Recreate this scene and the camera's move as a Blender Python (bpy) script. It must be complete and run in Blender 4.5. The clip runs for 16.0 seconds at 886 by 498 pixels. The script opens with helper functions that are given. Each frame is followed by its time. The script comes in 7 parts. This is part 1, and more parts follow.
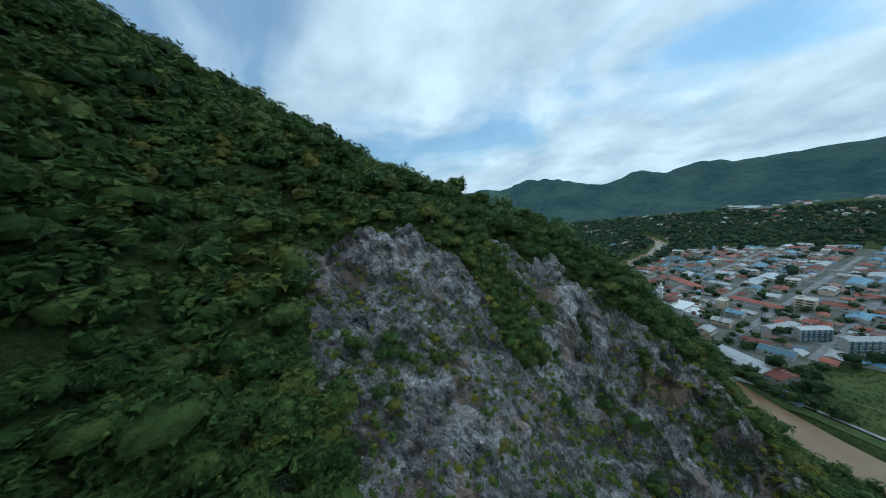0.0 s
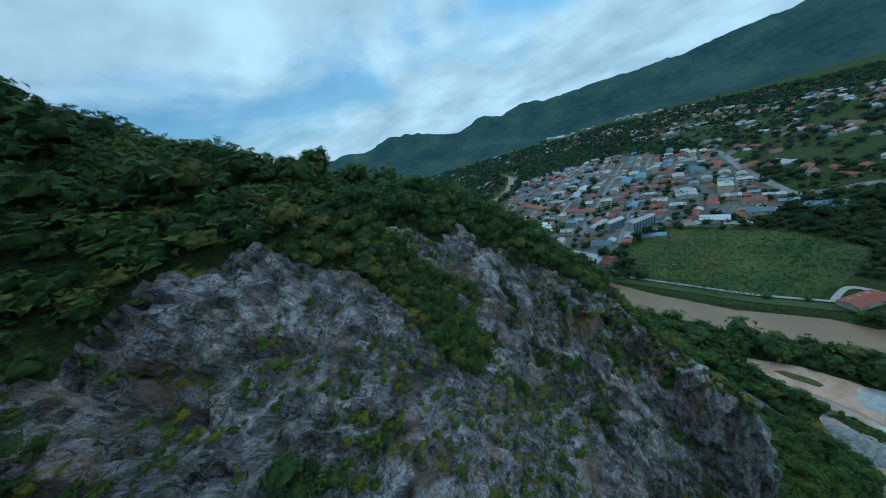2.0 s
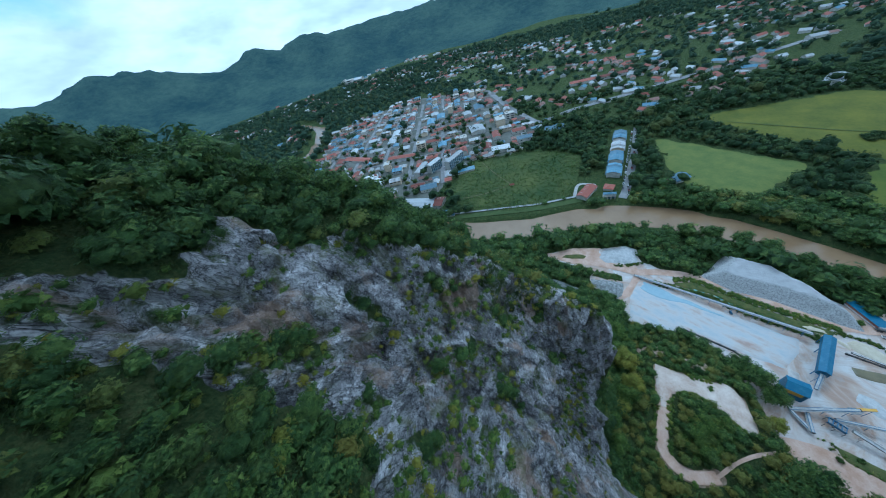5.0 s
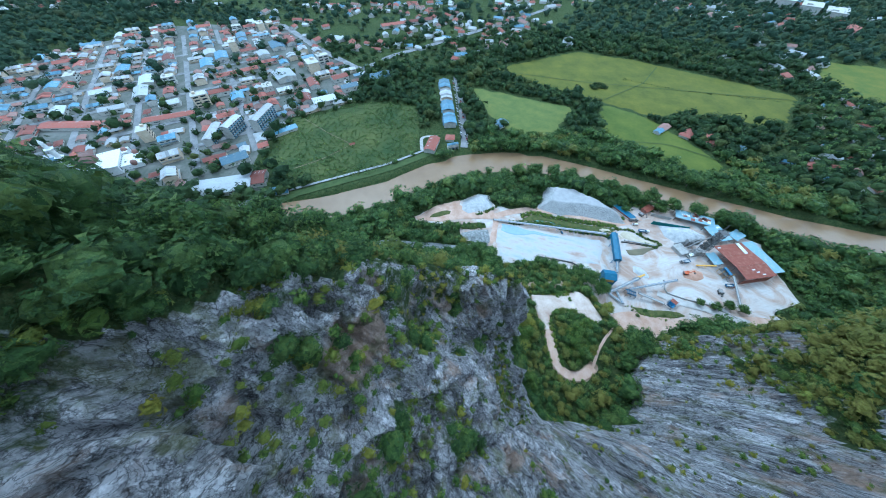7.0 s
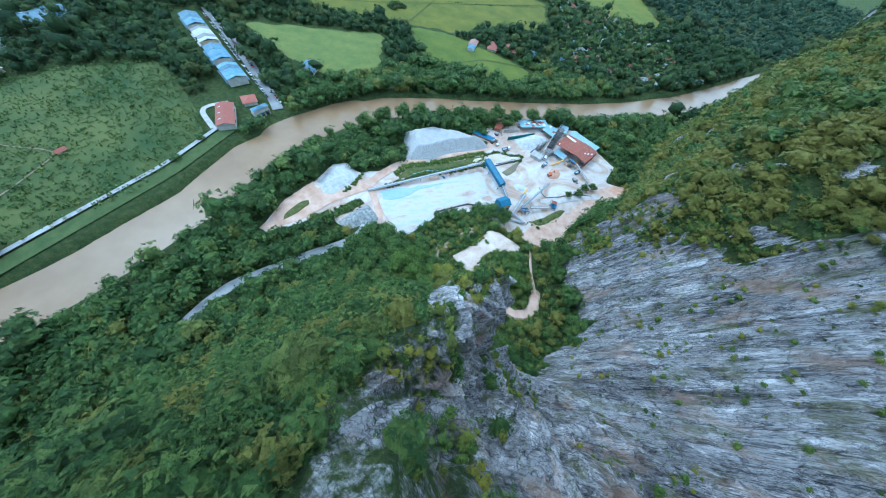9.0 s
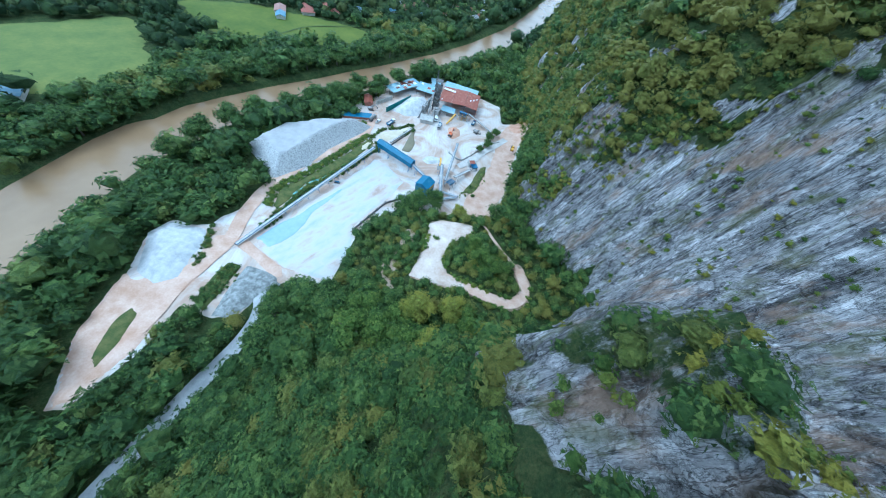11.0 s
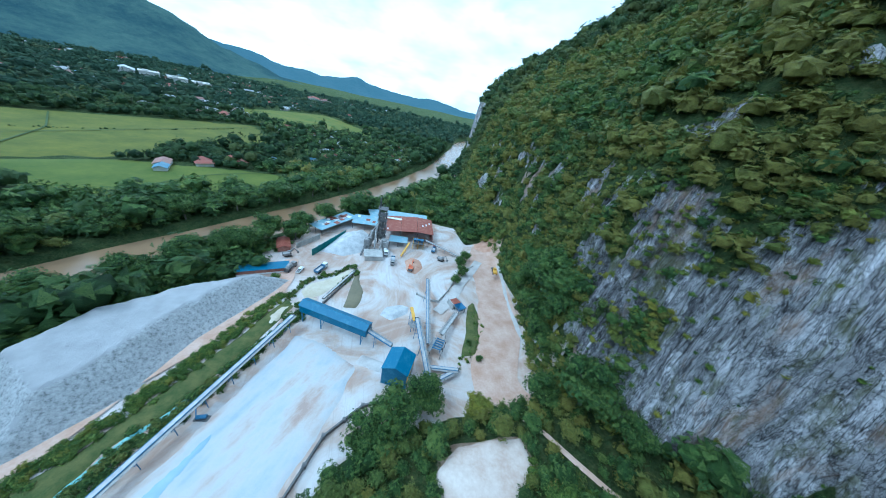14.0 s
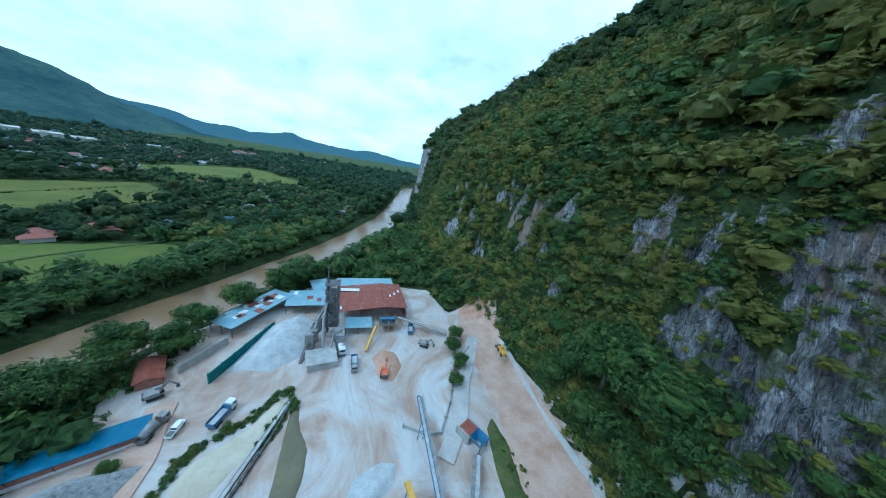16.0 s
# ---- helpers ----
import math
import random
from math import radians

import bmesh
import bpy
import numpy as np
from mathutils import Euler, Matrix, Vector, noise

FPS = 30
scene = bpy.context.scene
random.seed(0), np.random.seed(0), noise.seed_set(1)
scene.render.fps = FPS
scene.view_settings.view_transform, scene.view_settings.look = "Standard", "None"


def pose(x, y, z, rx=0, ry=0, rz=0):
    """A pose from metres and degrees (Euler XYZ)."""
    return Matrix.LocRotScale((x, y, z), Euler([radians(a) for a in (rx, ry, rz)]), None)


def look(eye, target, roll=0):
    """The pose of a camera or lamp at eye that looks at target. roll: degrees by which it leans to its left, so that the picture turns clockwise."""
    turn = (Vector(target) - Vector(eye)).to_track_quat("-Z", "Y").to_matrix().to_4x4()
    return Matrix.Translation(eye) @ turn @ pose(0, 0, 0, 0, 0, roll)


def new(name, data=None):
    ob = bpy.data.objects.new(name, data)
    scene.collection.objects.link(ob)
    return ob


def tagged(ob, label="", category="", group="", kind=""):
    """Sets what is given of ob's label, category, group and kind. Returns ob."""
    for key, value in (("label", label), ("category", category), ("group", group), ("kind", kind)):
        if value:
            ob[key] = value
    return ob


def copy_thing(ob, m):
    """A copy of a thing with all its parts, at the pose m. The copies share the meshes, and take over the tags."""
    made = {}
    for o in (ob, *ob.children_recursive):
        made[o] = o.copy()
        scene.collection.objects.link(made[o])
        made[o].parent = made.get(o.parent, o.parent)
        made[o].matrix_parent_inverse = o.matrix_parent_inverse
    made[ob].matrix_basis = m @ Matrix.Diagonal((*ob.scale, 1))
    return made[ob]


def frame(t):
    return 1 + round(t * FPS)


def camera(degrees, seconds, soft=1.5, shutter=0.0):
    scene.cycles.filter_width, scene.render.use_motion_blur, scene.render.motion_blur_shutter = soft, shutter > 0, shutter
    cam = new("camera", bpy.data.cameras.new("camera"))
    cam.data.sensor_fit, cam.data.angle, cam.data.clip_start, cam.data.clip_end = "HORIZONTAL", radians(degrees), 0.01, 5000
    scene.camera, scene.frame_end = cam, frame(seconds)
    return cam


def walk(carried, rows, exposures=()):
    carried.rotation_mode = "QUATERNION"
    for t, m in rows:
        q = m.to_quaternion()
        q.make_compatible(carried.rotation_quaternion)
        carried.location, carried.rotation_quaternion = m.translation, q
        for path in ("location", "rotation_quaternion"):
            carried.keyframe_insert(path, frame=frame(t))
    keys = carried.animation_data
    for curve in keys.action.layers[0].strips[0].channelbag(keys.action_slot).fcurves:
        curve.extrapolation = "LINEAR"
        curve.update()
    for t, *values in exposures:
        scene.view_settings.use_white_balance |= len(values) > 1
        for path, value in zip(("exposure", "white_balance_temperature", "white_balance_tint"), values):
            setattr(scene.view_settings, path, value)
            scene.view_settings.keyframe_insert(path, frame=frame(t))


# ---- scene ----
cam = camera(118.1, 16.0, soft=1.0)
PATH = [
    (0, (0.78, -0.51, 223.07), (-0.84, 27.92, 218.74), -8.2),
    (0.5, (-0.20, 7.18, 224.99), (0.55, 35.47, 219.59), -10.4),
    (1, (-0.28, 15.51, 226.40), (3.11, 43.29, 219.62), -13.3),
    (1.5, (0.32, 23.38, 227.50), (6.48, 50.15, 218.83), -16.1),
    (2, (1.59, 31.29, 228.13), (10.36, 56.56, 217.48), -18.2),
    (2.5, (4.53, 38.43, 228.89), (15.49, 61.91, 216.35), -19.0),
    (3, (8.32, 45.39, 228.08), (21.10, 67.13, 214.17), -19.6),
    (5.3, (32.82, 70.07, 211.96), (50.47, 81.21, 192.13), -15.6),
    (5.5, (35.81, 72.43, 210.32), (53.62, 82.18, 189.90), -14.2),
    (6, (43.33, 78.32, 204.81), (61.43, 84.28, 183.21), -10.1),
    (6.5, (51.18, 82.70, 198.72), (69.03, 84.80, 176.20), -5.4),
    (7, (59.93, 86.87, 191.56), (76.89, 85.10, 168.34), -0.1),
    (7.5, (68.95, 89.79, 184.93), (84.36, 84.46, 161.18), 5.1),
    (8, (78.97, 91.81, 177.24), (92.35, 83.39, 153.16), 10.0),
    (8.5, (89.59, 92.63, 170.45), (100.48, 81.76, 146.10), 14.0),
    (9, (99.85, 91.74, 163.12), (108.06, 79.13, 138.57), 17.0),
    (9.5, (110.13, 89.52, 155.52), (115.50, 75.65, 130.85), 19.3),
    (9.7, (114.30, 87.99, 152.79), (118.55, 73.83, 128.06), 20.1),
    (11.8, (142.30, 57.59, 114.72), (140.05, 39.21, 92.66), 16.7),
    (12, (144.39, 53.58, 112.49), (141.85, 34.55, 91.03), 15.9),
    (12.5, (148.56, 42.16, 105.01), (145.54, 21.30, 85.38), 14.0),
    (13, (152.85, 30.80, 97.86), (149.39, 8.11, 80.45), 13.0),
    (13.5, (155.98, 18.67, 92.16), (152.16, -5.45, 76.90), 12.4),
    (14, (158.36, 6.01, 87.61), (154.08, -19.14, 74.27), 12.4),
    (14.5, (160.16, -6.84, 84.36), (155.15, -32.64, 72.60), 12.0),
    (15, (162.15, -19.43, 81.91), (155.94, -45.58, 71.53), 11.6),
    (15.5, (164.00, -31.28, 79.77), (156.38, -57.50, 70.63), 10.7),
    (16, (165.61, -43.44, 78.66), (156.57, -69.51, 70.38), 9.3),
]
walk(cam, [(t, look(eye, target, roll)) for t, eye, target, roll in PATH],
     exposures=[(0.0, -1.15, 5000, -6), (2.5, -1.4, 4400, -16), (5.5, -0.5, 4400, -4), (8.5, 0.2, 4400, -5), (13.0, 0.1, 4350, -6), (16.0, -0.52, 4250, -9)])

# ---- sky, clouds and sun ----
SUN_AZ, SUN_EL = radians(15), radians(56)
world = bpy.data.worlds.new("world")
scene.world = world
world.use_nodes = True
wn, wl = world.node_tree.nodes, world.node_tree.links
wn.clear()


def wnode(kind, **values):
    n = wn.new(kind)
    for k, v in values.items():
        n.inputs[k].default_value = v
    return n


sky = wn.new("ShaderNodeTexSky")
sky.sky_type, sky.sun_disc, sky.sun_elevation, sky.sun_rotation = "NISHITA", False, SUN_EL, radians(90) - SUN_AZ
sky.air_density, sky.dust_density = 1.2, 1.5
coords = wn.new("ShaderNodeTexCoord")
split = wn.new("ShaderNodeSeparateXYZ")
wl.new(coords.outputs["Generated"], split.inputs[0])
lift = wn.new("ShaderNodeMath")
lift.operation, lift.inputs[1].default_value = "ADD", 0.34
wl.new(split.outputs["Z"], lift.inputs[0])
flat = wn.new("ShaderNodeVectorMath")
flat.operation = "DIVIDE"
wl.new(coords.outputs["Generated"], flat.inputs[0])
wl.new(lift.outputs[0], flat.inputs[1])
clouds = wnode("ShaderNodeTexNoise", Scale=1.25, Detail=7.0, Roughness=0.5, Distortion=0.5)
wl.new(flat.outputs[0], clouds.inputs["Vector"])
cover = wn.new("ShaderNodeValToRGB")
cover.color_ramp.elements[0].position, cover.color_ramp.elements[1].position = 0.33, 0.47
cover.color_ramp.elements[0].color = (0.34, 0.34, 0.34, 1)
# the cloud is thicker towards the south, and closes over the horizon
south = wn.new("ShaderNodeMath")
south.operation, south.inputs[1].default_value = "MULTIPLY_ADD", -0.13
wl.new(split.outputs["Y"], south.inputs[0])
wl.new(clouds.outputs["Fac"], south.inputs[2])
low = wn.new("ShaderNodeMapRange")
low.inputs["From Min"].default_value, low.inputs["From Max"].default_value = 0.22, 0.0
low.inputs["To Min"].default_value, low.inputs["To Max"].default_value = 0.0, 0.3
wl.new(split.outputs["Z"], low.inputs["Value"])
bank = wn.new("ShaderNodeMath")
bank.operation = "ADD"
wl.new(south.outputs[0], bank.inputs[0])
wl.new(low.outputs["Result"], bank.inputs[1])
wl.new(bank.outputs[0], cover.inputs[0])
body = wnode("ShaderNodeTexNoise", Scale=2.6, Detail=7.0, Roughness=0.55)
wl.new(flat.outputs[0], body.inputs["Vector"])
shade = wn.new("ShaderNodeValToRGB")
shade.color_ramp.elements[0].position, shade.color_ramp.elements[1].position = 0.3, 0.68
shade.color_ramp.elements[0].color, shade.color_ramp.elements[1].color = (11.5, 12.0, 12.6, 1), (19.5, 19.4, 19.2, 1)
wl.new(body.outputs["Fac"], shade.inputs[0])
mix = wn.new("ShaderNodeMix")
mix.data_type = "RGBA"
wl.new(cover.outputs["Color"], mix.inputs["Factor"])
clear_sky = wn.new("ShaderNodeMix")
clear_sky.data_type, clear_sky.blend_type = "RGBA", "MULTIPLY"
clear_sky.inputs["Factor"].default_value, clear_sky.inputs["B"].default_value = 1.0, (1.5, 2.1, 2.35, 1)
wl.new(sky.outputs["Color"], clear_sky.inputs["A"])
wl.new(clear_sky.outputs["Result"], mix.inputs["A"])
wl.new(shade.outputs["Color"], mix.inputs["B"])
back = wnode("ShaderNodeBackground", Strength=0.1)
wl.new(mix.outputs["Result"], back.inputs["Color"])
wout = wn.new("ShaderNodeOutputWorld")
wl.new(back.outputs[0], wout.inputs["Surface"])

sun_data = bpy.data.lights.new("sun", "SUN")
sun_data.energy, sun_data.angle, sun_data.color = 1.35, radians(14), (1.0, 0.95, 0.87)
sun = new("sun", sun_data)
sun.matrix_world = look((0, 0, 600), (-math.cos(SUN_EL) * math.cos(SUN_AZ), -math.cos(SUN_EL) * math.sin(SUN_AZ), 600 - math.sin(SUN_EL)))

# ---- materials ----
class Mat:
    """A node material with short calls for its nodes."""

    def __init__(self, name, rough=0.8, metal=0.0, spec=0.3):
        self.m = bpy.data.materials.new(name)
        self.m.use_nodes = True
        self.n, self.l = self.m.node_tree.nodes, self.m.node_tree.links
        self.bsdf = self.n["Principled BSDF"]
        self.bsdf.inputs["Roughness"].default_value = rough
        self.bsdf.inputs["Metallic"].default_value = metal
        self.bsdf.inputs["Specular IOR Level"].default_value = spec
        self.place = self.n.new("ShaderNodeNewGeometry")

    def link(self, a, b):
        self.l.new(a, b)

    def attr(self, name):
        a = self.n.new("ShaderNodeAttribute")
        a.attribute_name = name
        return a.outputs["Fac"]

    def noise(self, scale, detail=4.0, rough=0.55, stretch=None, turn=None, distort=0.0):
        t = self.n.new("ShaderNodeTexNoise")
        t.inputs["Scale"].default_value, t.inputs["Detail"].default_value = scale, detail
        t.inputs["Roughness"].default_value, t.inputs["Distortion"].default_value = rough, distort
        source = self.place.outputs["Position"]
        if stretch:
            mp = self.n.new("ShaderNodeMapping")
            mp.inputs["Scale"].default_value = stretch
            mp.inputs["Rotation"].default_value = [radians(a) for a in (turn or (0, 0, 0))]
            self.link(source, mp.inputs[0])
            source = mp.outputs[0]
        self.link(source, t.inputs["Vector"])
        return t.outputs["Fac"]

    def beds(self, scale, detail=6.0, rough=0.6, along=0.12, distort=0.2):
        """Noise drawn out along the tilted beds of the limestone."""
        dots = self.n.new("ShaderNodeCombineXYZ")
        for slot, (axis, k) in enumerate((((0.77, -0.62, 0.12), 1.0), ((-0.36, -0.3, 0.88), along), ((0.53, 0.72, 0.46), 0.8))):
            dot = self.n.new("ShaderNodeVectorMath")
            dot.operation = "DOT_PRODUCT"
            dot.inputs[1].default_value = [a * k for a in axis]
            self.link(self.place.outputs["Position"], dot.inputs[0])
            self.link(dot.outputs["Value"], dots.inputs[slot])
        t = self.n.new("ShaderNodeTexNoise")
        t.inputs["Scale"].default_value, t.inputs["Detail"].default_value = scale, detail
        t.inputs["Roughness"].default_value, t.inputs["Distortion"].default_value = rough, distort
        self.link(dots.outputs[0], t.inputs["Vector"])
        return t.outputs["Fac"]

    def blocks(self, scale, along):
        """Broken blocks along the beds: how near their joints are, and a chance for each."""
        dots = self.n.new("ShaderNodeCombineXYZ")
        for slot, (axis, k) in enumerate((((0.77, -0.62, 0.12), 1.0), ((-0.36, -0.3, 0.88), along), ((0.53, 0.72, 0.46), 0.8))):
            dot = self.n.new("ShaderNodeVectorMath")
            dot.operation = "DOT_PRODUCT"
            dot.inputs[1].default_value = [a * k for a in axis]
            self.link(self.place.outputs["Position"], dot.inputs[0])
            warp = self.math("MULTIPLY_ADD", self.noise(0.45 + 0.13 * slot, 6, 0.75), 5.0 * k)
            self.link(dot.outputs["Value"], warp.node.inputs[2])
            self.link(warp, dots.inputs[slot])
        out = []
        for feature, socket in (("DISTANCE_TO_EDGE", "Distance"), ("F1", "Color")):
            t = self.n.new("ShaderNodeTexVoronoi")
            t.feature = feature
            t.inputs["Scale"].default_value = scale
            self.link(dots.outputs[0], t.inputs["Vector"])
            out.append(t.outputs[socket])
        return out

    def drawn(self, scale, degrees, along, detail=6.0, rough=0.6):
        """Noise drawn out along one bearing of the plan."""
        a, dots = radians(degrees), self.n.new("ShaderNodeCombineXYZ")
        for slot, axis in enumerate(((-math.sin(a), math.cos(a), 0), (along * math.cos(a), along * math.sin(a), 0))):
            dot = self.n.new("ShaderNodeVectorMath")
            dot.operation = "DOT_PRODUCT"
            dot.inputs[1].default_value = axis
            self.link(self.place.outputs["Position"], dot.inputs[0])
            self.link(dot.outputs["Value"], dots.inputs[slot])
        t = self.n.new("ShaderNodeTexNoise")
        t.inputs["Scale"].default_value, t.inputs["Detail"].default_value, t.inputs["Roughness"].default_value = scale, detail, rough
        self.link(dots.outputs[0], t.inputs["Vector"])
        return t.outputs["Fac"]

    def cells(self, scale, kind="DISTANCE_TO_EDGE", stretch=(1, 1, 1)):
        t = self.n.new("ShaderNodeTexVoronoi")
        t.feature = kind
        t.inputs["Scale"].default_value = scale
        mp = self.n.new("ShaderNodeMapping")
        mp.inputs["Scale"].default_value = stretch
        self.link(self.place.outputs["Position"], mp.inputs[0])
        self.link(mp.outputs[0], t.inputs["Vector"])
        return t.outputs["Distance"]

    def ramp(self, value, *stops):
        r = self.n.new("ShaderNodeValToRGB")
        e = r.color_ramp.elements
        while len(e) < len(stops):
            e.new(0.5)
        for el, (at, colour) in zip(e, stops):
            el.position = at
            el.color = (*colour, 1) if isinstance(colour, tuple) else (colour, colour, colour, 1)
        self.link(value, r.inputs[0])
        return r.outputs["Color"]

    def mix(self, fac, a, b, blend="MIX"):
        x = self.n.new("ShaderNodeMix")
        x.data_type, x.blend_type = "RGBA", blend
        for value, slot in ((fac, x.inputs["Factor"]), (a, x.inputs["A"]), (b, x.inputs["B"])):
            if isinstance(value, (int, float)):
                slot.default_value = value
            elif isinstance(value, tuple):
                slot.default_value = (*value, 1)
            else:
                self.link(value, slot)
        return x.outputs["Result"]

    def math(self, op, a, b=0.0):
        x = self.n.new("ShaderNodeMath")
        x.operation = op
        for value, slot in ((a, x.inputs[0]), (b, x.inputs[1])):
            if isinstance(value, (int, float)):
                slot.default_value = value
            else:
                self.link(value, slot)
        return x.outputs[0]

    def island(self):
        return self.place.outputs["Random Per Island"]

    def chance(self):
        o = self.n.new("ShaderNodeObjectInfo")
        return o.outputs["Random"]

    def done(self, colour, bump=None, height=0.1, rough=None):
        if isinstance(colour, tuple):
            self.bsdf.inputs["Base Color"].default_value = (*colour, 1)
        else:
            self.link(colour, self.bsdf.inputs["Base Color"])
        if bump is not None:
            b = self.n.new("ShaderNodeBump")
            b.inputs["Strength"].default_value, b.inputs["Distance"].default_value = 1.0, height
            self.link(bump, b.inputs["Height"])
            self.link(b.outputs[0], self.bsdf.inputs["Normal"])
        if rough is not None:
            self.link(rough, self.bsdf.inputs["Roughness"])
        return self.m


def ground_material():
    m = Mat("ground", 0.95, spec=0.15)
    soil = m.ramp(m.math("ADD", m.math("MULTIPLY", m.noise(1.7, 8, 0.78), 0.65), m.math("MULTIPLY", m.noise(0.3, 5), 0.35)), (0.36, (0.025, 0.045, 0.013)), (0.47, (0.085, 0.12, 0.034)), (0.56, (0.16, 0.175, 0.055)), (0.68, (0.24, 0.21, 0.09)))
    far = m.ramp(m.noise(0.02, 8, 0.65), (0.3, (0.02, 0.042, 0.018)), (0.6, (0.035, 0.06, 0.022)), (0.8, (0.06, 0.08, 0.03)))
    soil = m.mix(0.5, soil, far)
    # limestone: grey body, dark strata along the dip, thin open joints, pale fresh faces, ochre stains, moss
    body = m.ramp(m.noise(0.16, 8, 0.62), (0.3, (0.41, 0.39, 0.4)), (0.5, (0.5, 0.475, 0.485)), (0.7, (0.59, 0.565, 0.575)))
    streak = m.beds(0.22, 9, 0.7)
    body = m.mix(m.ramp(m.beds(0.055, 8, 0.68, 0.16, 0.4), (0.4, 0.75), (0.47, 0.0)), body, (0.22, 0.205, 0.215))
    fine = m.beds(0.9, 7, 0.68, 0.2)
    body = m.mix(m.ramp(streak, (0.37, 0.0), (0.46, 1.0)), (0.17, 0.16, 0.165), body)
    body = m.mix(m.ramp(fine, (0.36, 0.6), (0.44, 0.0)), body, (0.2, 0.19, 0.2))
    scuff = m.ramp(m.beds(1.4, 7, 0.7, 0.25), (0.53, 0.0), (0.64, 0.75))
    body = m.mix(scuff, body, (0.7, 0.68, 0.69))
    for scale, along, wide, deep in ((0.16, 0.07, 0.012, 0.3), (0.5, 0.07, 0.02, 0.32), (1.3, 0.1, 0.03, 0.4)):
        line = m.math("ABSOLUTE", m.math("SUBTRACT", m.beds(scale, 5, 0.55, along, 0.15), 0.5))
        body = m.mix(1.0, body, m.ramp(line, (0.0, deep), (wide, 1.0)), "MULTIPLY")
    joint, piece = m.blocks(0.5, 0.13)
    seam, slab = m.blocks(0.17, 0.4)
    body = m.mix(1.0, body, m.ramp(slab, (0.2, 0.85), (0.8, 1.4)), "MULTIPLY")
    body = m.mix(1.0, body, m.ramp(seam, (0.0, 0.45), (0.03, 1.0)), "MULTIPLY")
    body = m.mix(1.0, body, m.ramp(piece, (0.2, 0.8), (0.8, 1.18)), "MULTIPLY")
    body = m.mix(1.0, body, m.ramp(joint, (0.0, 0.6), (0.035, 1.0)), "MULTIPLY")
    stain = m.ramp(m.math("ADD", m.noise(0.09, 6, 0.62, stretch=(1, 1, 0.3)), m.math("MULTIPLY", m.attr("ochre"), 0.3)), (0.54, 0.0), (0.66, 0.7))
    body = m.mix(stain, body, (0.47, 0.32, 0.23))
    moss = m.ramp(m.beds(0.2, 8, 0.7, 0.35), (0.52, 0.0), (0.62, 0.6))
    body = m.mix(moss, body, (0.16, 0.165, 0.06))
    crack = m.ramp(m.noise(0.3, 7, 0.68, distort=1.2), (0.34, 0.5), (0.42, 1.0))
    body = m.mix(1.0, body, crack, "MULTIPLY")
    rock = m.ramp(m.math("ADD", m.attr("rock"), m.math("MULTIPLY", m.math("SUBTRACT", m.noise(0.5, 6, 0.65), 0.5), 0.7)), (0.42, 0.0), (0.56, 1.0))
    dirt = m.ramp(m.noise(0.4, 6), (0.3, (0.34, 0.22, 0.14)), (0.7, (0.55, 0.42, 0.31)))
    bare = m.ramp(m.math("ADD", m.attr("bare"), m.math("MULTIPLY", m.math("SUBTRACT", m.noise(0.9, 5), 0.5), 0.8)), (0.42, 0.0), (0.6, 1.0))
    colour = m.mix(bare, m.mix(rock, soil, body), dirt)
    bump = m.math("ADD", m.math("ADD", m.math("MULTIPLY", streak, 1.2), m.math("ADD", m.math("MULTIPLY", fine, 0.8), m.math("ADD", m.math("ADD", m.math("MULTIPLY", m.ramp(joint, (0.0, 0.0), (0.12, 1.0)), 0.25), m.math("MULTIPLY", m.ramp(seam, (0.0, 0.0), (0.3, 1.0)), 0.9)), m.math("MULTIPLY", piece, 0.3)))), m.math("ADD", m.noise(1.4, 8, 0.7), m.math("MULTIPLY", crack, 0.4)))
    return m.done(colour, bump, 1.1)


def foliage(name, dark, mid, light, hint, rough=0.6, grain=3.4, size=1.0):
    """Leaves: every tree and every spray of leaves takes its own green."""
    m = Mat(name, rough, spec=0.25)
    leaf = m.ramp(m.island(), (0.0, dark), (0.55, mid), (1.0, light))
    leaf = m.mix(m.ramp(m.attr("tint"), (0.55, 0.0), (0.95, 0.75)), leaf, hint)
    leaf = m.mix(m.ramp(m.attr("tint"), (0.05, 0.55), (0.4, 0.0)), leaf, dark)
    # shade between leaf clumps and paler lit tufts are painted in by noise
    gaps = m.math("ADD", m.math("MULTIPLY", m.noise(0.9 / size, 4, 0.6), 0.4), m.math("MULTIPLY", m.noise(3.2 / size, 5, 0.75), 0.6))
    leaf = m.mix(m.ramp(gaps, (0.38, 0.6), (0.52, 0.0)), leaf, dark)
    leaf = m.mix(m.ramp(gaps, (0.54, 0.0), (0.68, 0.6)), leaf, light)
    lit = m.n.new("ShaderNodeBsdfTranslucent")
    m.link(leaf, lit.inputs["Color"])
    both = m.n.new("ShaderNodeMixShader")
    both.inputs[0].default_value = 0.18
    m.link(m.bsdf.outputs[0], both.inputs[1])
    m.link(lit.outputs[0], both.inputs[2])
    m.done(leaf, gaps, 1.1 * size)
    # sprays are ragged: leaves with open air between them
    clear = m.n.new("ShaderNodeBsdfTransparent")
    holes = m.n.new("ShaderNodeMixShader")
    ragged = m.math("MULTIPLY", m.attr("spray"), m.math("GREATER_THAN", m.noise(grain, 3, 0.7), 0.56))
    m.link(ragged, holes.inputs[0])
    m.link(both.outputs[0], holes.inputs[1])
    m.link(clear.outputs[0], holes.inputs[2])
    m.link(holes.outputs[0], m.n["Material Output"].inputs["Surface"])
    return m.m


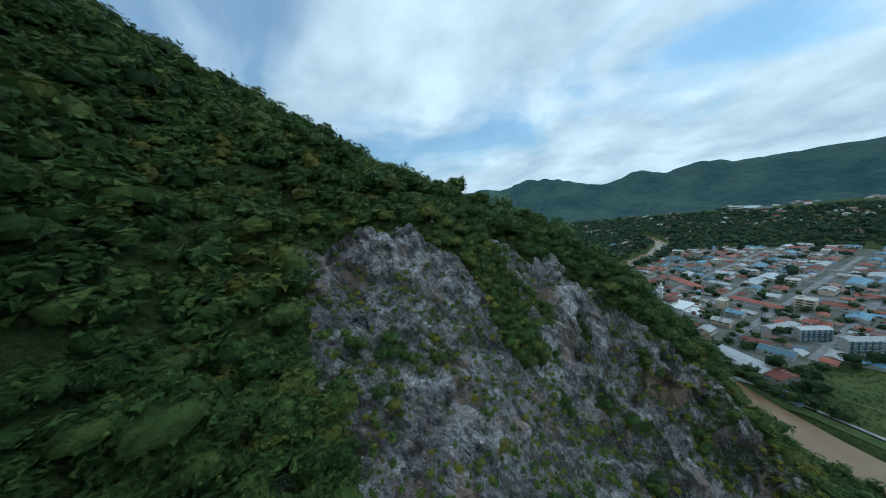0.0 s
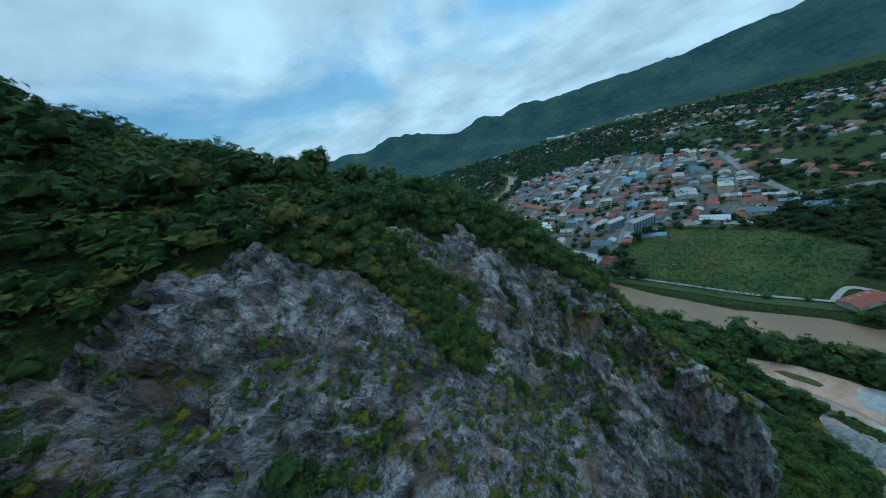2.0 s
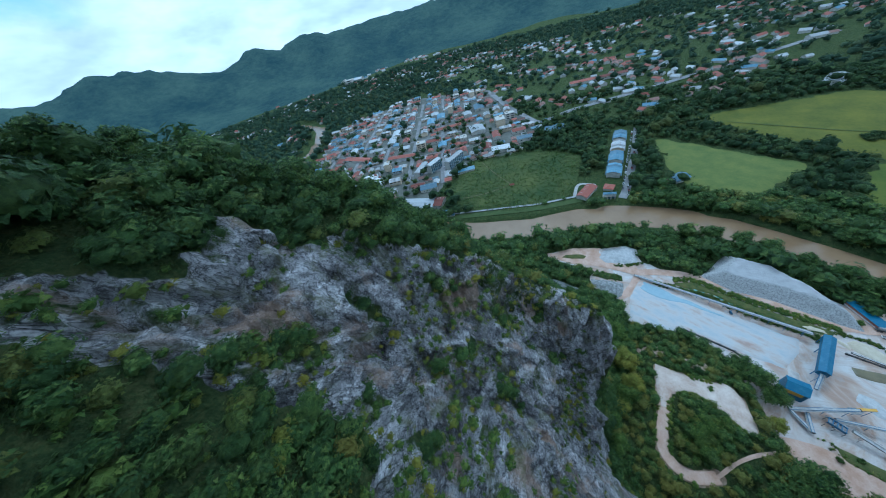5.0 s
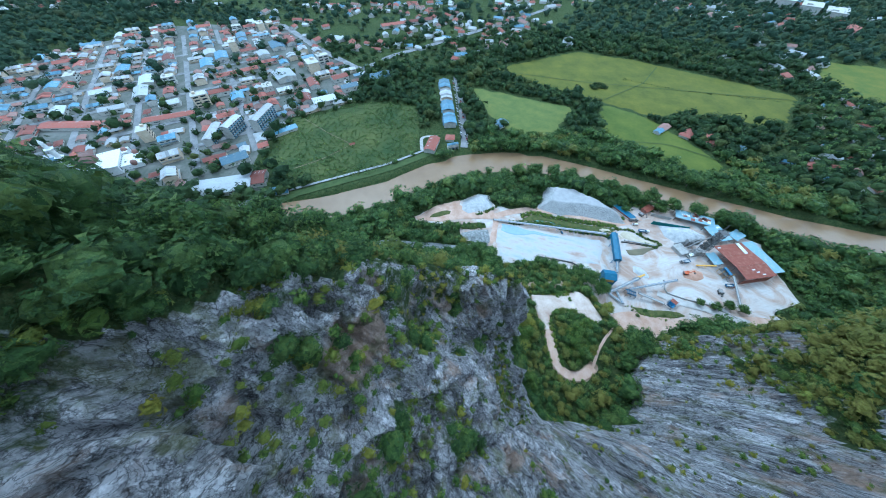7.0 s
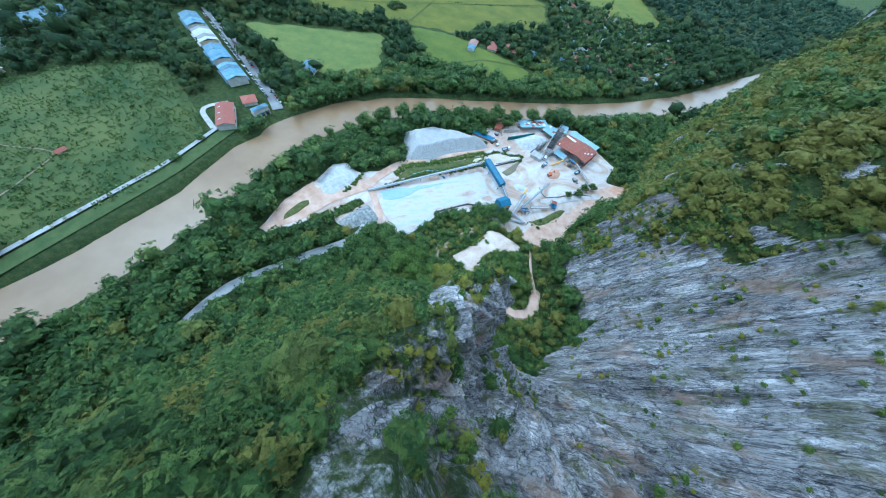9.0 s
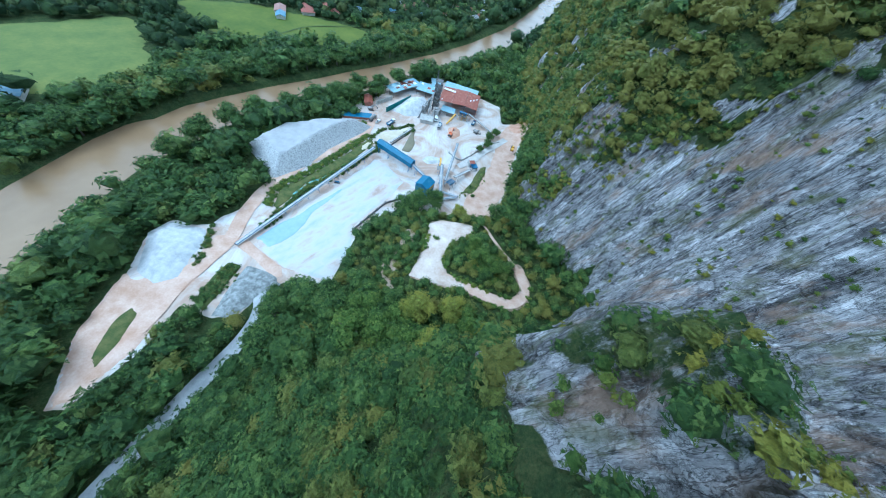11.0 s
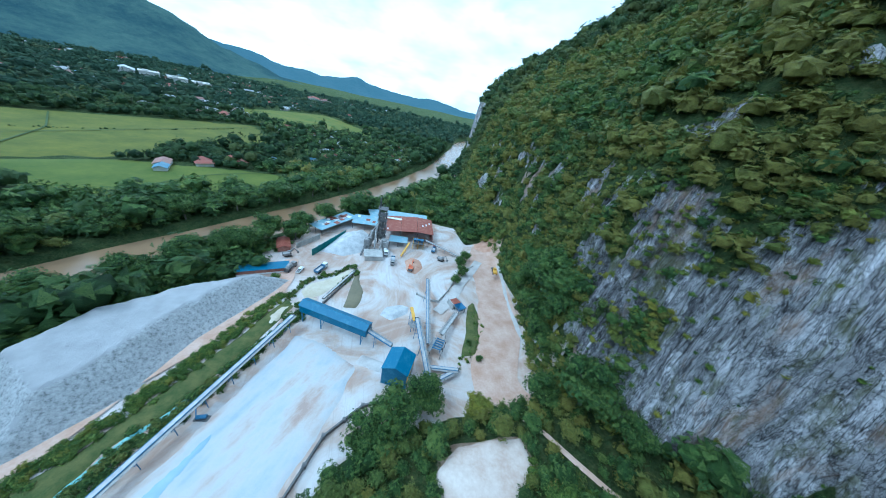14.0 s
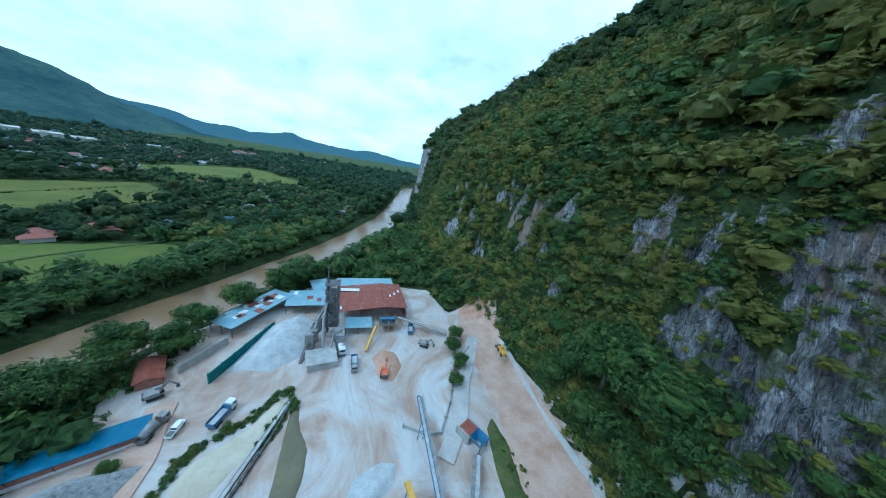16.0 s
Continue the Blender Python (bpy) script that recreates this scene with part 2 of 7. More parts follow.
def dust_material():
    """Crushed limestone: white slurry, pinkish wet ground, tan wheel tracks."""
    m = Mat("limestone_dust", 0.85, spec=0.3)
    base = m.ramp(m.noise(0.032, 9, 0.62, distort=1.8), (0.4, (0.38, 0.25, 0.18)), (0.48, (0.48, 0.37, 0.3)), (0.54, (0.54, 0.47, 0.43)), (0.62, (0.6, 0.57, 0.55)))
    tracks = m.ramp(m.drawn(0.35, 78, 0.05, 6, 0.65), (0.48, 0.0), (0.64, 0.4))
    ruts = m.ramp(m.drawn(1.3, 100, 0.03, 4, 0.6), (0.56, 0.0), (0.64, 0.28))
    base = m.mix(tracks, base, (0.5, 0.42, 0.36))
    base = m.mix(ruts, base, (0.33, 0.25, 0.19))
    wet = m.ramp(m.noise(0.13, 6, 0.62), (0.58, 0.0), (0.66, 0.5))
    base = m.mix(wet, base, (0.36, 0.31, 0.28))
    base = m.mix(m.math("MULTIPLY", m.noise(2.5, 5, 0.7), 0.3), base, (0.42, 0.39, 0.36))
    shine = m.ramp(m.noise(0.13, 6, 0.62), (0.58, 0.9), (0.68, 0.35))
    return m.done(base, m.noise(1.2, 7, 0.65), 0.18, shine)


def plain(name, a, b, scale=0.8, rough=0.8, metal=0.0, spec=0.3, bump=0.03):
    """Two tones mixed by blotches and fine grain."""
    m = Mat(name, rough, metal, spec)
    tone = m.ramp(m.math("ADD", m.math("MULTIPLY", m.noise(scale, 6, 0.6), 0.75), m.math("MULTIPLY", m.noise(scale * 9, 4), 0.25)), (0.35, a), (0.65, b))
    return m.done(tone, m.noise(scale * 6, 5), bump)


def sheet_metal(name, colour, worn, rough=0.45, pitch=4.0, varied=0.0):
    """Ribbed and weathered roofing."""
    m = Mat(name, rough, 0.0, 0.5)
    base = m.mix(m.ramp(m.noise(0.35, 7, 0.68), (0.5, 0.0), (0.68, 0.8)), colour, worn)
    streak = m.ramp(m.noise(1.2, 5, 0.6, stretch=(1, 0.15, 1)), (0.45, 0.0), (0.8, 0.35))
    base = m.mix(streak, base, worn)
    if varied:
        tone = m.ramp(m.chance(), (0.0, 1.0 - varied), (1.0, 1.0 + varied * 0.4))
        base = m.mix(1.0, base, tone, "MULTIPLY")
    return m.done(base, m.noise(2.0, 4, stretch=(pitch, 0.05, 0.05)), 0.05)


GROUND = ground_material()
LEAF = foliage("leaves", (0.034, 0.068, 0.019), (0.1, 0.172, 0.04), (0.2, 0.265, 0.06), (0.3, 0.255, 0.048))
LEAF_BRIGHT = foliage("young_leaves", (0.055, 0.1, 0.02), (0.145, 0.225, 0.042), (0.25, 0.315, 0.06), (0.42, 0.35, 0.045))
LEAF_VALLEY = foliage("valley_leaves", (0.022, 0.046, 0.017), (0.055, 0.095, 0.028), (0.105, 0.15, 0.045), (0.14, 0.15, 0.04), 0.8, 1.3, 2.0)
# distance haze is mixed into these greens, so they are paler and bluer
LEAF_FAR = foliage("hazed_far_leaves", (0.03, 0.06, 0.035), (0.06, 0.1, 0.055), (0.1, 0.145, 0.075), (0.13, 0.15, 0.07), 0.9, 0.9, size=3.0)
BARK = plain("bark", (0.1, 0.085, 0.065), (0.24, 0.21, 0.17), 2.0, 0.9)
DUST = dust_material()
WATER = Mat("river_water", 0.24, spec=0.5)
WATER = WATER.done(WATER.ramp(WATER.noise(0.03, 6, 0.6), (0.3, (0.2, 0.125, 0.062)), (0.7, (0.27, 0.18, 0.1))), WATER.noise(0.9, 4), 0.03)

WHITE_DUST = plain("white_dust", (0.42, 0.3, 0.23), (0.64, 0.55, 0.48), 0.1, 0.9, bump=0.12)

TAN_EARTH = plain("tan_earth", (0.3, 0.2, 0.13), (0.5, 0.39, 0.3), 0.25, 0.95, bump=0.2)

# ---- small builders ----
def lattice(n, shift):
    """A repeatable random number for each whole-number cell."""
    h = (n[0] * 374761393 + n[1] * 668265263 + n[2] * 1274126177 + shift * 974711) & 0x7FFFFFFF
    h = ((h ^ (h >> 13)) * 1103515245 + 12345) & 0x7FFFFFFF
    h = ((h ^ (h >> 15)) * 69069 + 1) & 0x7FFFFFFF
    return h / 0x7FFFFFFF


def bumps(x, y, z=0.0, octaves=4, shift=0, rough=0.5):
    """Smooth random relief between 0 and 1."""
    x, y, z = np.broadcast_arrays(np.asarray(x, float), np.asarray(y, float), np.asarray(z, float))
    total, gain, size = 0.0, 1.0, 0.0
    for o in range(octaves):
        p = [a * 2.0 ** o + 17.3 * o for a in (x, y, z)]
        c = [np.floor(a).astype(np.int64) for a in p]
        f = [a - b for a, b in zip(p, c)]
        f = [a * a * (3 - 2 * a) for a in f]
        value = 0.0
        for i in (0, 1):
            for j in (0, 1):
                for k in (0, 1):
                    w = (f[0] if i else 1 - f[0]) * (f[1] if j else 1 - f[1]) * (f[2] if k else 1 - f[2])
                    value = value + w * lattice((c[0] + i, c[1] + j, c[2] + k), shift + o)
        total, size, gain = total + gain * value, size + gain, gain * rough
    return total / size


def step(a, b, v):
    v = np.clip((v - a) / (b - a), 0, 1)
    return v * v * (3 - 2 * v)


def inside(x, y, ring):
    """Which points lie in a closed outline."""
    hit = np.zeros(np.shape(x), bool)
    for (ax, ay), (bx, by) in zip(ring, ring[1:] + ring[:1]):
        if ay != by:
            hit ^= ((ay > y) != (by > y)) & (x < (bx - ax) * (y - ay) / (by - ay) + ax)
    return hit


def away(x, y, line):
    """How far points lie from a line of corners."""
    best = np.full(np.shape(x), 1e9)
    for (ax, ay), (bx, by) in zip(line, line[1:]):
        dx, dy = bx - ax, by - ay
        k = np.clip(((x - ax) * dx + (y - ay) * dy) / (dx * dx + dy * dy), 0, 1)
        best = np.minimum(best, np.hypot(x - ax - k * dx, y - ay - k * dy))
    return best


def mesh_of(name, co, tri, mats, floats=None, smooth=False, which=None):
    """A mesh from arrays of places and of triangles or four-cornered faces."""
    me = bpy.data.meshes.new(name)
    co, tri = np.asarray(co, np.float32), np.asarray(tri, np.int32)
    me.vertices.add(len(co))
    me.vertices.foreach_set("co", co.ravel())
    me.loops.add(tri.size)
    me.loops.foreach_set("vertex_index", tri.ravel())
    me.polygons.add(len(tri))
    me.polygons.foreach_set("loop_start", np.arange(len(tri), dtype=np.int32) * tri.shape[1])
    if which is not None:
        me.polygons.foreach_set("material_index", np.asarray(which, np.int32))
    me.update(calc_edges=True)
    me.polygons.foreach_set("use_smooth", np.full(len(tri), smooth))
    for key, values in (floats or {}).items():
        me.attributes.new(key, "FLOAT", "POINT").data.foreach_set("value", np.asarray(values, np.float32))
    for m in mats if isinstance(mats, (list, tuple)) else [mats]:
        me.materials.append(m)
    return me


# ---- the lie of the land ----
# contours of the limestone hill, from its southern end to its northern; the hill lies on their western side
HILL = [
    (2, [(-60, -900), (25, -800), (50, -650), (80, -450), (108, -300), (104, -200), (94, -165), (94.5, -125), (95, -105), (99, -77), (103, -58), (107, -48), (122, -44), (150, -37),
         (168, -28), (177, -6), (174, 25), (184, 42), (193, 55), (195, 80), (203, 110), (195, 150), (205, 200), (222, 260), (224, 350), (212, 450), (220, 550), (270, 640), (240, 800)]),
    (9, [(-70, -890), (16, -795), (47, -650), (75, -450), (102, -300), (98, -200), (91, -165), (92.2, -125), (93, -105), (97, -77), (100.7, -60), (99, -46), (106, -36), (120, -34), (140, -27),
         (152, -8), (152, 20), (164, 42), (178, 58), (182, 90), (186, 130), (184, 200), (200, 280), (200, 400), (200, 540), (240, 640), (200, 780)]),
    (14, [(-74, -886), (14, -793), (46, -650), (73, -450), (99.5, -300), (96, -200), (90, -165), (91.5, -125), (92.4, -105), (95, -77), (99.6, -60), (97, -46), (89, -33.5), (76, -28),
          (66, -23), (61, -10), (60, 5), (64, 22), (70, 34), (88, 37), (108, 38), (128, 41), (155, 52), (170, 70), (176, 100), (178, 130), (177, 200), (192, 285), (190, 400), (188, 540), (220, 640), (190, 770)]),
    (25, [(-80, -880), (12, -790), (44, -650), (70, -450), (97, -300), (93, -200), (88.6, -165), (90, -125), (91, -105), (94, -77), (98.5, -61), (95.5, -46), (87, -32.5), (75, -30), (64, -25), (58.5, -12),
          (57, 0), (60, 20), (67, 36), (85, 40), (106, 41), (124, 45), (146, 58), (158, 80), (162, 130), (165, 200), (175, 290), (170, 400), (165, 540), (180, 640)]),
    (55, [(-86, -872), (10, -790), (42.5, -650), (63, -450), (90, -300), (87.5, -200), (85, -175), (88, -140), (87, -108), (91, -76), (87, -58), (79, -47), (70, -41), (62, -31), (54, -24),
          (51, -15), (48, -3), (51, 12), (56, 40), (61, 58), (76, 57), (92, 50), (106, 44), (118, 52), (127, 70), (140, 110), (152, 200), (157, 290), (140, 400), (130, 540)]),
    (85, [(-92, -864), (8, -788), (41, -650), (53, -450), (82, -300), (80, -200), (77, -150), (80, -110), (82, -77), (74, -64), (66, -53), (60, -44), (49, -42), (42, -30), (39, -10), (35, 9),
          (35, 25), (45, 54), (60, 69), (78, 72), (92, 71), (98, 60), (103, 46), (111, 53), (118, 68), (125, 90), (132, 130), (134, 200), (135, 290), (112, 400)]),
    (110, [(-104, -852), (0, -782), (38, -655), (40, -450), (66, -300), (63, -200), (62, -140), (63, -100), (57, -72), (47, -56), (37, -42), (31, -28), (28, -10), (27, 10), (28, 32), (40, 68),
           (57, 80), (78, 83), (89, 90), (99, 89), (102, 72), (105, 56), (109, 62), (113, 80), (115, 100), (121, 132), (119, 200), (117, 290), (90, 400)]),
    (140, [(-126, -830), (-40, -775), (20, -650), (14, -450), (30, -300), (24, -200), (31, -130), (34, -94), (22, -64), (8, -32), (4, 0), (4, 30), (10, 55), (22, 71),
           (38, 92), (47, 106), (66, 105), (82, 99), (95, 97), (105, 116), (109, 142), (106, 200), (97, 290), (61, 400)]),
    (170, [(-151, -810), (-81, -765), (-12, -650), (-11, -450), (-7, -300), (-12, -200), (3, -130), (6, -92), (-4, -62), (-17, -31), (-22, 0), (-23, 30), (-14, 56), (3, 77),
           (17, 88), (34, 110), (50, 122), (64, 127), (76, 122), (90, 138), (91, 154), (88, 195), (75, 290), (29, 400)]),
    (200, [(-110, -700), (-48, -600), (-46, -450), (-37, -300), (-42, -200), (-30, -130), (-27, -90), (-36, -60), (-47, -30), (-52, 0), (-50, 30), (-44, 58), (-34, 82), (-12, 96), (8, 108),
           (24, 124), (46, 140), (59, 156), (55, 200), (40, 290), (-8, 400)]),
    (240, [(-190, -640), (-92, -500), (-86, -450), (-77, -300), (-82, -200), (-74, -130), (-71, -60), (-81, 0), (-83, 50), (-75, 90), (-56, 110), (-38, 128), (-28, 150), (-31, 200), (-51, 290), (-100, 400)]),
    (300, [(-266, -560), (-186, -430), (-146, -300), (-142, -200), (-128, -100), (-130, 0), (-128, 80), (-122, 130), (-110, 170), (-116, 230), (-137, 310), (-192, 390)]),
    (355, [(-312, -420), (-242, -300), (-212, -180), (-206, -60), (-202, 60), (-188, 140), (-190, 220), (-227, 300), (-282, 340)]),
]
RIVER = [(760, 1120), (700, 930), (600, 830), (480, 752), (390, 695), (320, 630), (275, 540), (262, 440), (266, 350), (260, 290), (262, 230), (269, 180), (286, 118), (312, 72),
         (320, 30), (322, -5), (312, -60), (288, -106), (258, -152), (226, -205), (190, -266), (160, -330), (128, -415), (100, -520), (58, -712), (30, -860), (-40, -1050), (-200, -1400)]
FIELDS = {"rice_field_gold": [(589, -56), (655, -240), (600, -330), (431, -508), (370, -430), (346, -400), (403, -292), (388, -262), (400, -240), (447, -189), (520, -110)],
          "rice_field_green": [(359, -148), (447, -189), (402, -236), (340, -258), (276, -270), (269, -223)],
          "rice_field_far": [(553, -676), (430, -860), (234, -659), (330, -600), (477, -573)],
          "pasture": [(525, -5), (434, -148), (366, -90), (370, -50), (400, -20), (470, -10)],
          "orchard": [(484, 152), (468, 81), (353, 86), (312, 140), (302, 215), (344, 272), (446, 255)]}
QUARRY = [(100, -52), (96.5, -77), (94.5, -105), (94, -125), (91, -165), (98, -178), (112, -172), (118, -200), (150, -205), (175, -215), (205, -185), (228, -160), (238, -135), (228, -112),
          (250, -80), (268, -44), (240, -26), (242, -4), (249, 13), (267, 17), (269, 27), (260, 50), (256, 74), (242, 98), (235, 96), (229, 72), (229, 54), (216, 55), (207, 52), (203, 40), (198, 31), (176, 26), (178, -6), (168, -28), (150, -37), (122, -44)]
CLIFF = [(-52, 80), (-32, 104), (0, 117), (26, 128), (52, 134), (72, 126), (92, 102), (114, 66), (110, 44), (85, 42), (68, 36), (61, 8), (62, -10), (68, -22), (78, -27), (89, -31), (98, -44), (101, -60), (92, -70), (82, -62),
         (70, -56), (58, -50), (46, -46), (34, -40), (24, -34), (12, -10), (-6, 16), (-24, 46)]
# woods that reach down into the face, and clumps of scrub on its ledges as x, y and reach
WEDGE = [(-24, 112), (-8, 104), (2, 101), (8, 95), (13, 89), (20, 87), (29, 96), (27, 104), (26, 112), (19, 118), (7, 124)]
CLUMPS = [(52, 118, 3.6), (36, 115, 2.6), (34, 102, 2.4), (33, 91, 2.2), (59, 83, 2.2), (66, 95, 2.6), (94, 93, 2.6), (99, 78, 3), (-30, 66, 3), (-10, 78, 2.4), (44, 82, 2.2), (74, 108, 2.4), (82, 92, 2.4), (108, 58, 4), (112, 50, 5)]
CREST = [(104, 99), (107, 92), (109, 85), (110, 76), (110, 60), (104, 58), (101, 83), (97, 89), (84, 86), (75, 84), (88, 97), (96, 101)]
# hollows under overhangs, and where iron stains the stone: x, y, z and reach
CAVES = [(99, -56, 17, 5.5), (80, 104, 140, 4.5), (88, 99, 132, 4), (83, 107, 146, 3.5)]
OCHRE = [(99, -55, 18, 12), (80, 103, 138, 11), (88, -92, 60, 12), (90, -110, 42, 10), (86, -160, 58, 14), (84, -178, 55, 12), (62, -62, 95, 9)]


def hill(x, y):
    """The height of the hill over the valley; 0 beyond its foot."""
    x, y = np.asarray(x, float), np.asarray(y, float)
    z = np.zeros(x.shape)
    near = (x < 300) & (y > -950) & (y < 900) & (x > -900)
    px, py = x[near], y[near]
    gaps = [away(px, py, line) for _, line in HILL]
    within = [inside(px, py, [(-900, line[0][1])] + line + [(-900, line[-1][1])]) for _, line in HILL]
    out = np.zeros(px.shape)
    for i, (level, _) in enumerate(HILL):
        if i + 1 < len(HILL):
            rise = (HILL[i + 1][0] - level) * gaps[i] / (gaps[i] + gaps[i + 1] + 1e-6)
        else:
            rise = np.minimum(gaps[i] * 0.4, 35)
        out = np.where(within[i], level + rise, out)
    out = np.where(within[0], out, np.maximum(0, 2 - gaps[0] * 0.5))
    z[near] = out
    return z


def land(x, y):
    """The height of the ground everywhere."""
    x, y = np.asarray(x, float), np.asarray(y, float)
    z = hill(x, y)
    high = step(6, 60, z)
    z = z + high * ((bumps(x / 38, y / 38, 0, 3, 5) - 0.5) * 11 + (bumps(x / 9, y / 9, 0, 3, 6) - 0.5) * 4.0)
    far = np.hypot(x - 150, y)
    z = z + step(700, 2600, far) * 40 * bumps(x / 420, y / 420, 0, 3, 7) + step(450, 900, far) * 10 * (bumps(x / 160, y / 160, 0, 3, 8) - 0.35)
    d = away(x, y, RIVER)
    half = 14 + 3 * bumps(x / 40, y / 40, 0, 2, 9)
    return np.where(d < half + 7, np.minimum(z, -6 + 7 * step(half - 4, half + 7, d)), z)


def lines(*pieces):
    """Grid lines with their own spacing in each stretch."""
    out = []
    for a, b, gap in pieces:
        out.extend(np.arange(a, b, gap))
    return np.array(out + [pieces[-1][1]])


def build_ground():
    xs = lines((-4900, -900, 400), (-900, -400, 50), (-400, -60, 14), (-60, 124, 1.0), (124, 332, 4), (332, 1000, 20), (1000, 4900, 150))
    ys = lines((-4900, -1200, 200), (-1200, -420, 18), (-420, -200, 7), (-200, -92, 2.7), (-92, 136, 1.0), (136, 332, 5), (332, 1100, 22), (1100, 4900, 150))
    gx, gy = np.meshgrid(xs, ys)
    z = land(gx, gy)
    sx, sy = np.gradient(z, xs, axis=1), np.gradient(z, ys, axis=0)
    steep = np.hypot(sx, sy)
    rock = rockiness(gx, gy, z, steep)
    # ledges and slabs that stand out of the faces, along the dip of the beds
    up = 1 / np.sqrt(1 + steep ** 2)
    a, b, c = gx * 0.77 - gy * 0.62 + z * 0.12, gx * 0.53 + gy * 0.72 + z * 0.46, z * 0.88 - gx * 0.36 - gy * 0.3
    # the great slab is smoother than the broken crags round it
    rough = 1 - 0.62 * step(50, 36, gy) * step(10, 22, gx) * step(0, -10, gx - 92)
    wave = (bumps(gx / 5, gy / 5, z / 5, 3, 24) - 0.5) * 3.5
    ledge = bumps((a + wave) / 13, b / 16, c / 40, 4, 21, 0.55) * 9
    ledge = (np.floor(ledge) + step(0.15, 0.6, ledge - np.floor(ledge))) / 9
    chunk = sum(k * (lattice([np.floor((v + wave * w) / d / k).astype(np.int64) for v, d, w in ((a, 3.4, 0.8), (b, 4.6, 1.0), (c, 9.0, 1.4))], 25) - 0.5) for k in (1.5, 0.75))
    cleft = np.maximum(0, 1 - np.abs(bumps((a + wave) / 16, b / 20, c / 70, 3, 26) - 0.5) / 0.035)
    out = ((ledge - 0.5) * 15 + chunk * 2.3 - cleft * 3.2 + (bumps(a / 2.0, b / 3.0, c / 9, 3, 22) - 0.5) * 2.2) * step(0.2, 0.8, rock) * rough
    for cx, cy, cz, cr in CAVES:
        d = np.sqrt((gx - cx) ** 2 + (gy - cy) ** 2 + ((z - cz) * 0.8) ** 2)
        out = out - 6.5 * step(1.0, 0.45, d / cr + (bumps(gx / 3, gy / 3, z / 3, 2, 27) - 0.5))
    ochre = np.maximum.reduce([step(1.0, 0.3, np.sqrt((gx - cx) ** 2 + (gy - cy) ** 2 + (z - cz) ** 2) / cr) for cx, cy, cz, cr in OCHRE])
    co = np.stack([gx - sx * up * out, gy - sy * up * out, z + up * out], -1).reshape(-1, 3)
    nx, ny = len(xs), len(ys)
    i = (np.arange(ny - 1)[:, None] * nx + np.arange(nx - 1)[None, :]).ravel()
    quads = np.stack([i, i + 1, i + nx + 1, i + nx], -1)
    path = away(gx, gy, TRACKS[0])
    bare = step(4.4, 2.4, path) * (gx > 60)
    bare = np.maximum(bare, inside(gx, gy, CLEARING) * 1.0)
    me = mesh_of("ground", co, quads, GROUND, {"rock": rock.ravel(), "bare": bare.ravel(), "ochre": ochre.ravel()}, smooth=True)
    me.polygons.foreach_set("use_smooth", rock.ravel()[quads].mean(1) < 0.55)
    return tagged(new("ground", me), "green valley floor rising into a grey limestone hill", "ground", kind="structure")


TRACKS = [[(128, 7), (114, 9), (101, 11), (91, 11), (85, 6), (84.5, -3), (89, -11)], [(89, -11), (98, -19), (106, -28), (113, -40)]]
CLEARING = [(143, -25), (137, -32), (117, -34), (116, -26), (126, -15), (129, -3), (125, 4), (114, 7), (114, 12), (130, 12.5), (144, 12), (142, -2)]


def rockiness(x, y, z, steep):
    """How bare the hill is: 0 under trees, 1 on open faces."""
    reach = np.minimum.reduce([np.hypot(x - cx, y - cy) - cr for cx, cy, cr in CLUMPS]) + (bumps(x / 4, y / 4, 2, 3, 36) - 0.5) * 4
    wedge = inside(x + (bumps(x / 6, y / 6, 1, 3, 37) - 0.5) * 7, y + (bumps(x / 6, y / 6, 3, 3, 38) - 0.5) * 7, WEDGE)
    face = inside(x + (bumps(x / 11, y / 11, 0, 3, 31) - 0.5) * 22, y + (bumps(x / 11, y / 11, 5, 3, 32) - 0.5) * 22, CLIFF) * (z > 15)
    tuft = bumps(x / 10, y / 10, z / 14, 4, 33)
    slab = step(66, 40, y) * (1.0 - 0.75 * step(70, 100, z) * step(-5, -40, y))
    r = face * np.maximum(0.5, step(0.7 + 0.12 * slab, 0.62 + 0.12 * slab, tuft) * step(0.5, 1.0, steep))
    r = np.where(wedge, 0.0, r * (0.42 + 0.58 * step(-0.6, 0.8, reach)))
    drift = bumps(x / 8, y / 8, z / 11, 4, 39)
    r = r * (1 - 0.7 * step(0.47, 0.53, drift) * step(-38, -46, y) * (x > 40))
    crest = inside(x + (bumps(x / 5, y / 5, 4, 3, 48) - 0.5) * 8, y + (bumps(x / 5, y / 5, 6, 3, 49) - 0.5) * 8, CREST)
    r = np.where(crest, 0.45 + 0.5 * step(0.56, 0.62, bumps(x / 4, y / 4, z / 6, 3, 47)), r)
    wall = step(0.57, 0.63, bumps(x / 6, y / 6, z / 17, 4, 34) + 0.05 * step(-115, -95, y)) * step(1.2, 1.8, steep) * (y < -50) * (y > -260) * step(20, 34, z) * step(92, 70, z)
    fringe = (away(x, y, CLIFF + CLIFF[:1]) < 26) * (y < 40) * (z > 60) * step(0.57, 0.62, bumps(x / 7, y / 7, z / 12, 4, 35)) * step(0.5, 0.9, steep)
    r = np.maximum(r, fringe)
    nose = step(1.6, 2.2, steep) * (y < -560) * (z > 12)
    return np.maximum(np.maximum(r, wall), nose)


build_ground()


